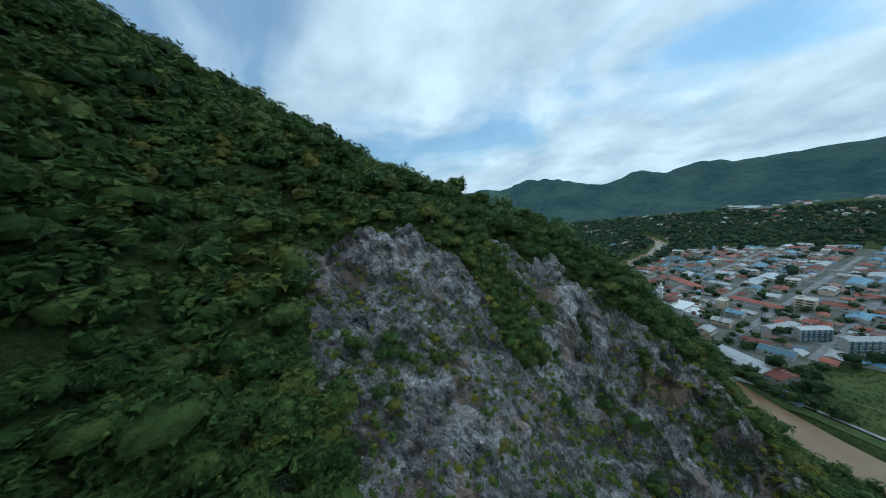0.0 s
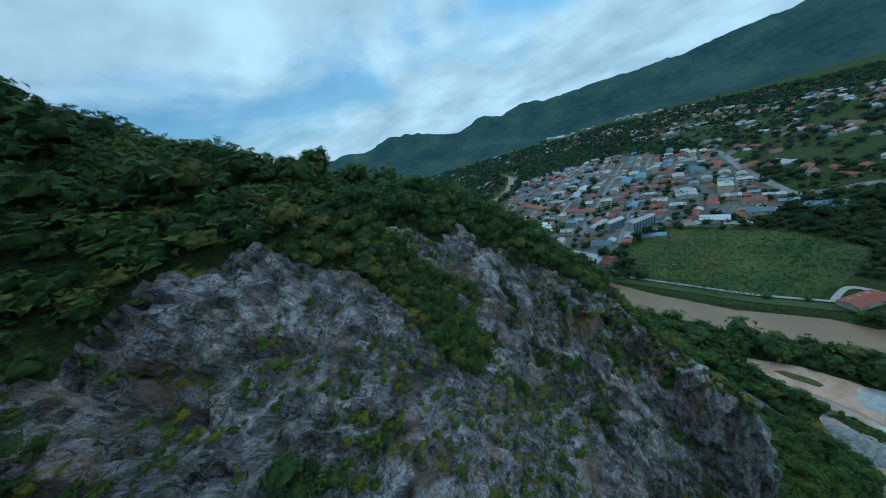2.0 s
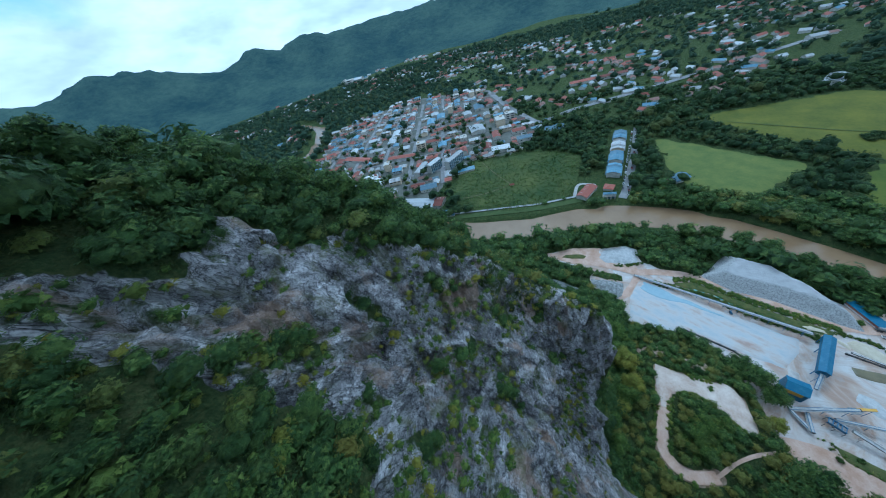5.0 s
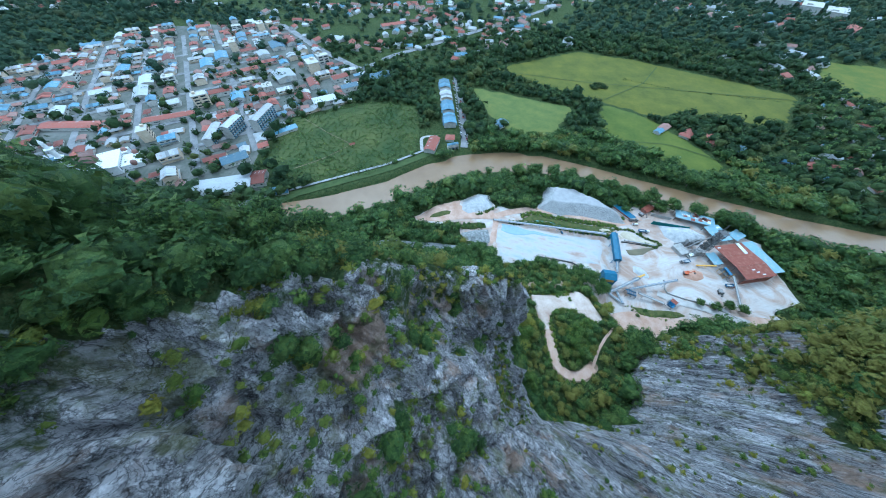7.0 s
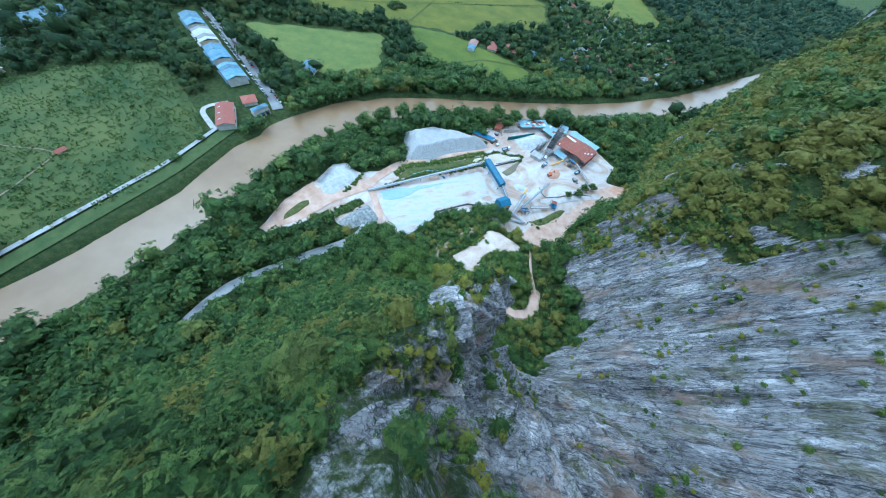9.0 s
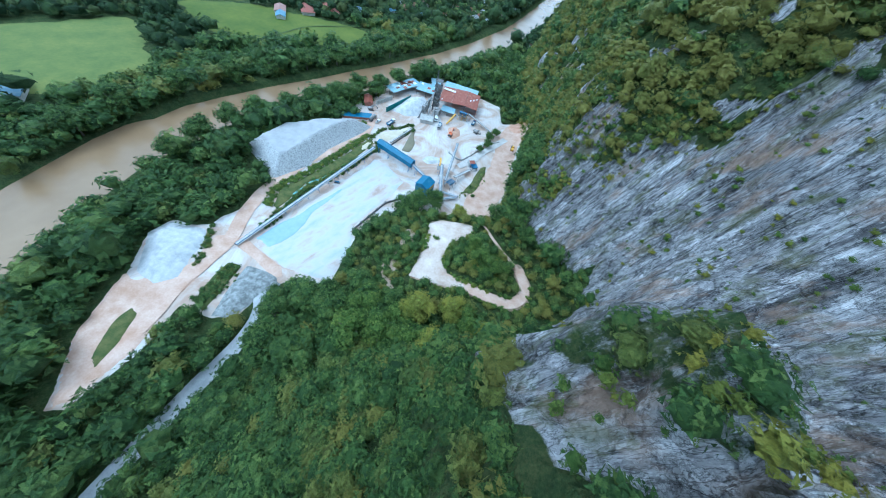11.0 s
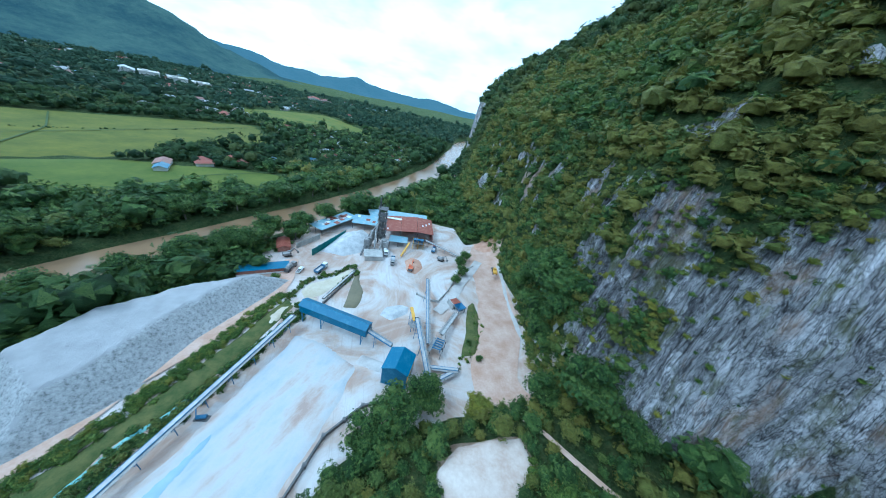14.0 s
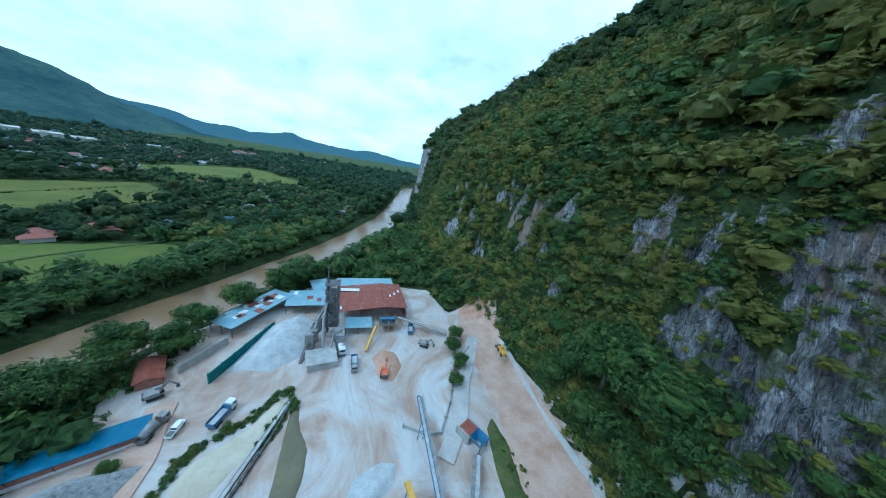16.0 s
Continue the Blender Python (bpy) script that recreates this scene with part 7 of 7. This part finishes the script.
def far_houses():
    """Houses scattered through the suburbs, the village and the far valley."""
    g = random.Random(15)
    co, faces, which = [], [], []
    clear = [f for f in FIELDS.values()]

    def add(x, y, turn, w, l, eave, ridge, roof):
        z = float(land(np.array([x]), np.array([y]))[0]) - 0.3
        c, s = math.cos(turn), math.sin(turn)
        b = len(co)
        o = 0.5
        for px, py, pz in ((-w, -l, 0), (w, -l, 0), (w, l, 0), (-w, l, 0), (-w, -l, eave), (w, -l, eave), (w, l, eave), (-w, l, eave), (0, -l, ridge), (0, l, ridge),
                           (-w - o, -l - o, eave - 0.2), (w + o, -l - o, eave - 0.2), (w + o, l + o, eave - 0.2), (-w - o, l + o, eave - 0.2), (0, -l - o, ridge + 0.15), (0, l + o, ridge + 0.15)):
            co.append((x + c * px - s * py, y + s * px + c * py, z + pz))
        for f, m in (((0, 1, 5, 4), 0), ((1, 2, 6, 5), 0), ((2, 3, 7, 6), 0), ((3, 0, 4, 7), 0), ((4, 5, 8), 0), ((6, 7, 9), 0), ((10, 11, 14), 0), ((11, 12, 15, 14), roof), ((13, 10, 14, 15), roof)):
            if m or len(f) == 4 or f[0] < 10:
                faces.append(tuple(i + b for i in f))
                which.append(m)

    def spread(ring, count, size, cluster):
        r = np.array(ring)
        placed = tries = 0
        while placed < count and tries < 9000:
            tries += 1
            x, y = g.uniform(r[:, 0].min(), r[:, 0].max()), g.uniform(r[:, 1].min(), r[:, 1].max())
            p, q = np.array([x]), np.array([y])
            if not inside(p, q, ring)[0] or inside(p, q, TOWN)[0] or any(inside(p, q, f)[0] for f in clear) or away(p, q, RIVER)[0] < 30 or hill(p, q)[0] > 1:
                continue
            if bumps(p / 90, q / 90, 0, 2, 95)[0] < cluster or not free(x, y, 7 * size):
                continue
            k = size * g.uniform(0.8, 1.25)
            add(x, y, g.uniform(0, math.pi), 4.2 * k, 5.6 * k * g.choice((1, 1, 1.5)), 3.2 * k, 5.2 * k, g.choice((1, 1, 1, 2, 3, 3, 4, 5)))
            placed += 1

    spread(SUBURB, 420, 1.35, 0.42)
    spread(VILLAGE, 60, 0.9, 0.3)
    spread([(430, -520), (1500, -300), (1500, -1500), (300, -1500), (330, -900)], 180, 1.5, 0.5)
    spread([(440, 700), (700, 1700), (1900, 1700), (1700, 500), (1100, 660), (940, 1030)], 200, 1.6, 0.5)
    spread([(120, -420), (180, -420), (240, -640), (120, -640)], 16, 0.9, 0.3)
    me = bpy.data.meshes.new("far_houses")
    me.from_pydata(co, [], faces)
    for m in (PLASTER, TILE_RED, TIN_BLUE, TIN_GREY, TIN_WHITE, TIN_BROWN):
        me.materials.append(m)
    me.polygons.foreach_set("material_index", which)
    me.update()
    tagged(new("far_houses", me), "small houses with red, blue and grey roofs among trees", "houses", kind="stuff")


fill_town()
far_houses()


def cars():
    g = random.Random(8)
    paints = [plain("car_paint_" + n, c, tuple(min(1, k * 1.2) for k in c), 1.0, 0.3, spec=0.6) for n, c in (("white", (0.7, 0.7, 0.7)), ("silver", (0.4, 0.41, 0.42)), ("red", (0.35, 0.03, 0.03)), ("dark", (0.03, 0.03, 0.04)))]
    proto = []
    for mat, words in zip(paints, ("white", "silver grey", "red", "dark grey")):
        top = thing("car", "small %s car parked beside the road" % words, "car", None, "parked cars")
        part("body", block(0, 0, 0.3, 1.7, 4.2, 0.65, None, 0, 0.12), mat, top)
        part("cabin", block(0, -0.2, 0.95, 1.45, 2.2, 0.5, None, 0, 0.12), GLASS_DARK, top)
        for sx in (-0.8, 0.8):
            for sy in (-1.3, 1.3):
                part("wheel", tube((sx - 0.1, sy, 0.3), (sx + 0.1, sy, 0.3), 0.3), RUBBER, top)
        proto.append(top)
    for k in range(44):
        x = 360 + k * 4.2
        y = 27.5 - (x - 362) * 0.065 + g.choice((-3.2, 3.2, 3.4))
        i = g.choice((0, 0, 1, 1, 2, 3))
        m = pose(x, y, 1.25, 0, 0, 90 + 4 + g.uniform(-6, 6))
        if k < 4:
            proto[k].matrix_basis = m
        else:
            copy_thing(proto[i], m)
    for k in range(44):
        v = g.choice((-66, -2, 62, 130))
        x, y = town_at(g.uniform(-90, 300), v + g.choice((-3, 3)))
        copy_thing(proto[g.choice((0, 1, 1, 2, 3))], pose(x, y, 1.4, 0, 0, math.degrees(math.atan2(UY, UX)) - 90 + g.uniform(-5, 5)))


cars()


def palms():
    """Coconut palms about the village: slim trunks under stars of drooping fronds."""
    g = np.random.default_rng(31)
    co, tri, tint = [], [], []
    base = 0
    placed = 0
    while placed < 260:
        x, y = g.uniform(160, 440), g.uniform(-640, -300)
        if not inside(np.array([x]), np.array([y]), VILLAGE)[0]:
            continue
        placed += 1
        high = g.uniform(8, 13)
        lean = g.normal(0, 0.6, 2)
        pts = [(x - 0.2, y, 0), (x + 0.2, y, 0), (x + lean[0] + 0.12, y + lean[1], high), (x + lean[0] - 0.12, y + lean[1], high)]
        tris = [(0, 1, 2), (0, 2, 3)]
        for k in range(11):
            a = k * 2 * math.pi / 11 + g.uniform(-0.2, 0.2)
            c, s = math.cos(a), math.sin(a)
            rise, reach = g.uniform(0.2, 1.4), g.uniform(3.0, 4.2)
            n = len(pts)
            hx, hy = x + lean[0], y + lean[1]
            pts += [(hx, hy, high), (hx + c * reach * 0.5 - s * 0.55, hy + s * reach * 0.5 + c * 0.55, high + rise), (hx + c * reach * 0.5 + s * 0.55, hy + s * reach * 0.5 - c * 0.55, high + rise), (hx + c * reach, hy + s * reach, high + rise - 2.0)]
            tris += [(n, n + 1, n + 2), (n + 1, n + 3, n + 2)]
        co += pts
        tri += [tuple(i + base for i in t) for t in tris]
        base += len(pts)
        tint += [g.uniform(0.2, 0.7)] * len(pts)
    tagged(new("coconut_palms", mesh_of("coconut_palms", co, tri, LEAF, {"tint": tint})), "coconut palms among the village houses", "palms", kind="stuff")


palms()

# rows of young bushes on the meadow by the river
mu, mv = np.meshgrid(np.arange(-130, 130, 3.4), np.arange(-130, 130, 2.1))
mu, mv = mu.ravel() + rng.uniform(-0.5, 0.5, mu.size), mv.ravel() + rng.uniform(-0.6, 0.6, mu.size)
mx, my = 395 + mu * 0.94 - mv * 0.34, 180 + mu * 0.34 + mv * 0.94
mk = inside(mx, my, FIELDS["orchard"]) & (rng.uniform(0, 1, mx.size) < 0.35 + 0.6 * bumps(mx / 22, my / 22, 0, 2, 97))
mx, my = mx[mk], my[mk]
mr = rng.uniform(0.5, 1.3, len(mx)) * (0.7 + 0.9 * bumps(mx / 30, my / 30, 0, 2, 98))


def tuft(seed):
    """A small bush of nine upright leaf sprays."""
    g = np.random.default_rng(seed)
    p = g.normal(size=(9, 1, 3)) * (0.35, 0.35, 0.2) + (0, 0, 0.4)
    co = (p + g.normal(size=(9, 3, 3)) * 0.42).reshape(-1, 3)
    return co, np.arange(27).reshape(9, 3), np.zeros(27)


mc, mt, mi = canopy([tuft(k) for k in range(5)], mx, my, 1.3 + mr * 0.1, mr, rng.uniform(0.2, 0.75, len(mx)), 41)
tagged(new("meadow_bushes", mesh_of("meadow_bushes", mc, mt, LEAF, mi, smooth=True)), "rows of young green bushes on the meadow", "bushes", kind="stuff")
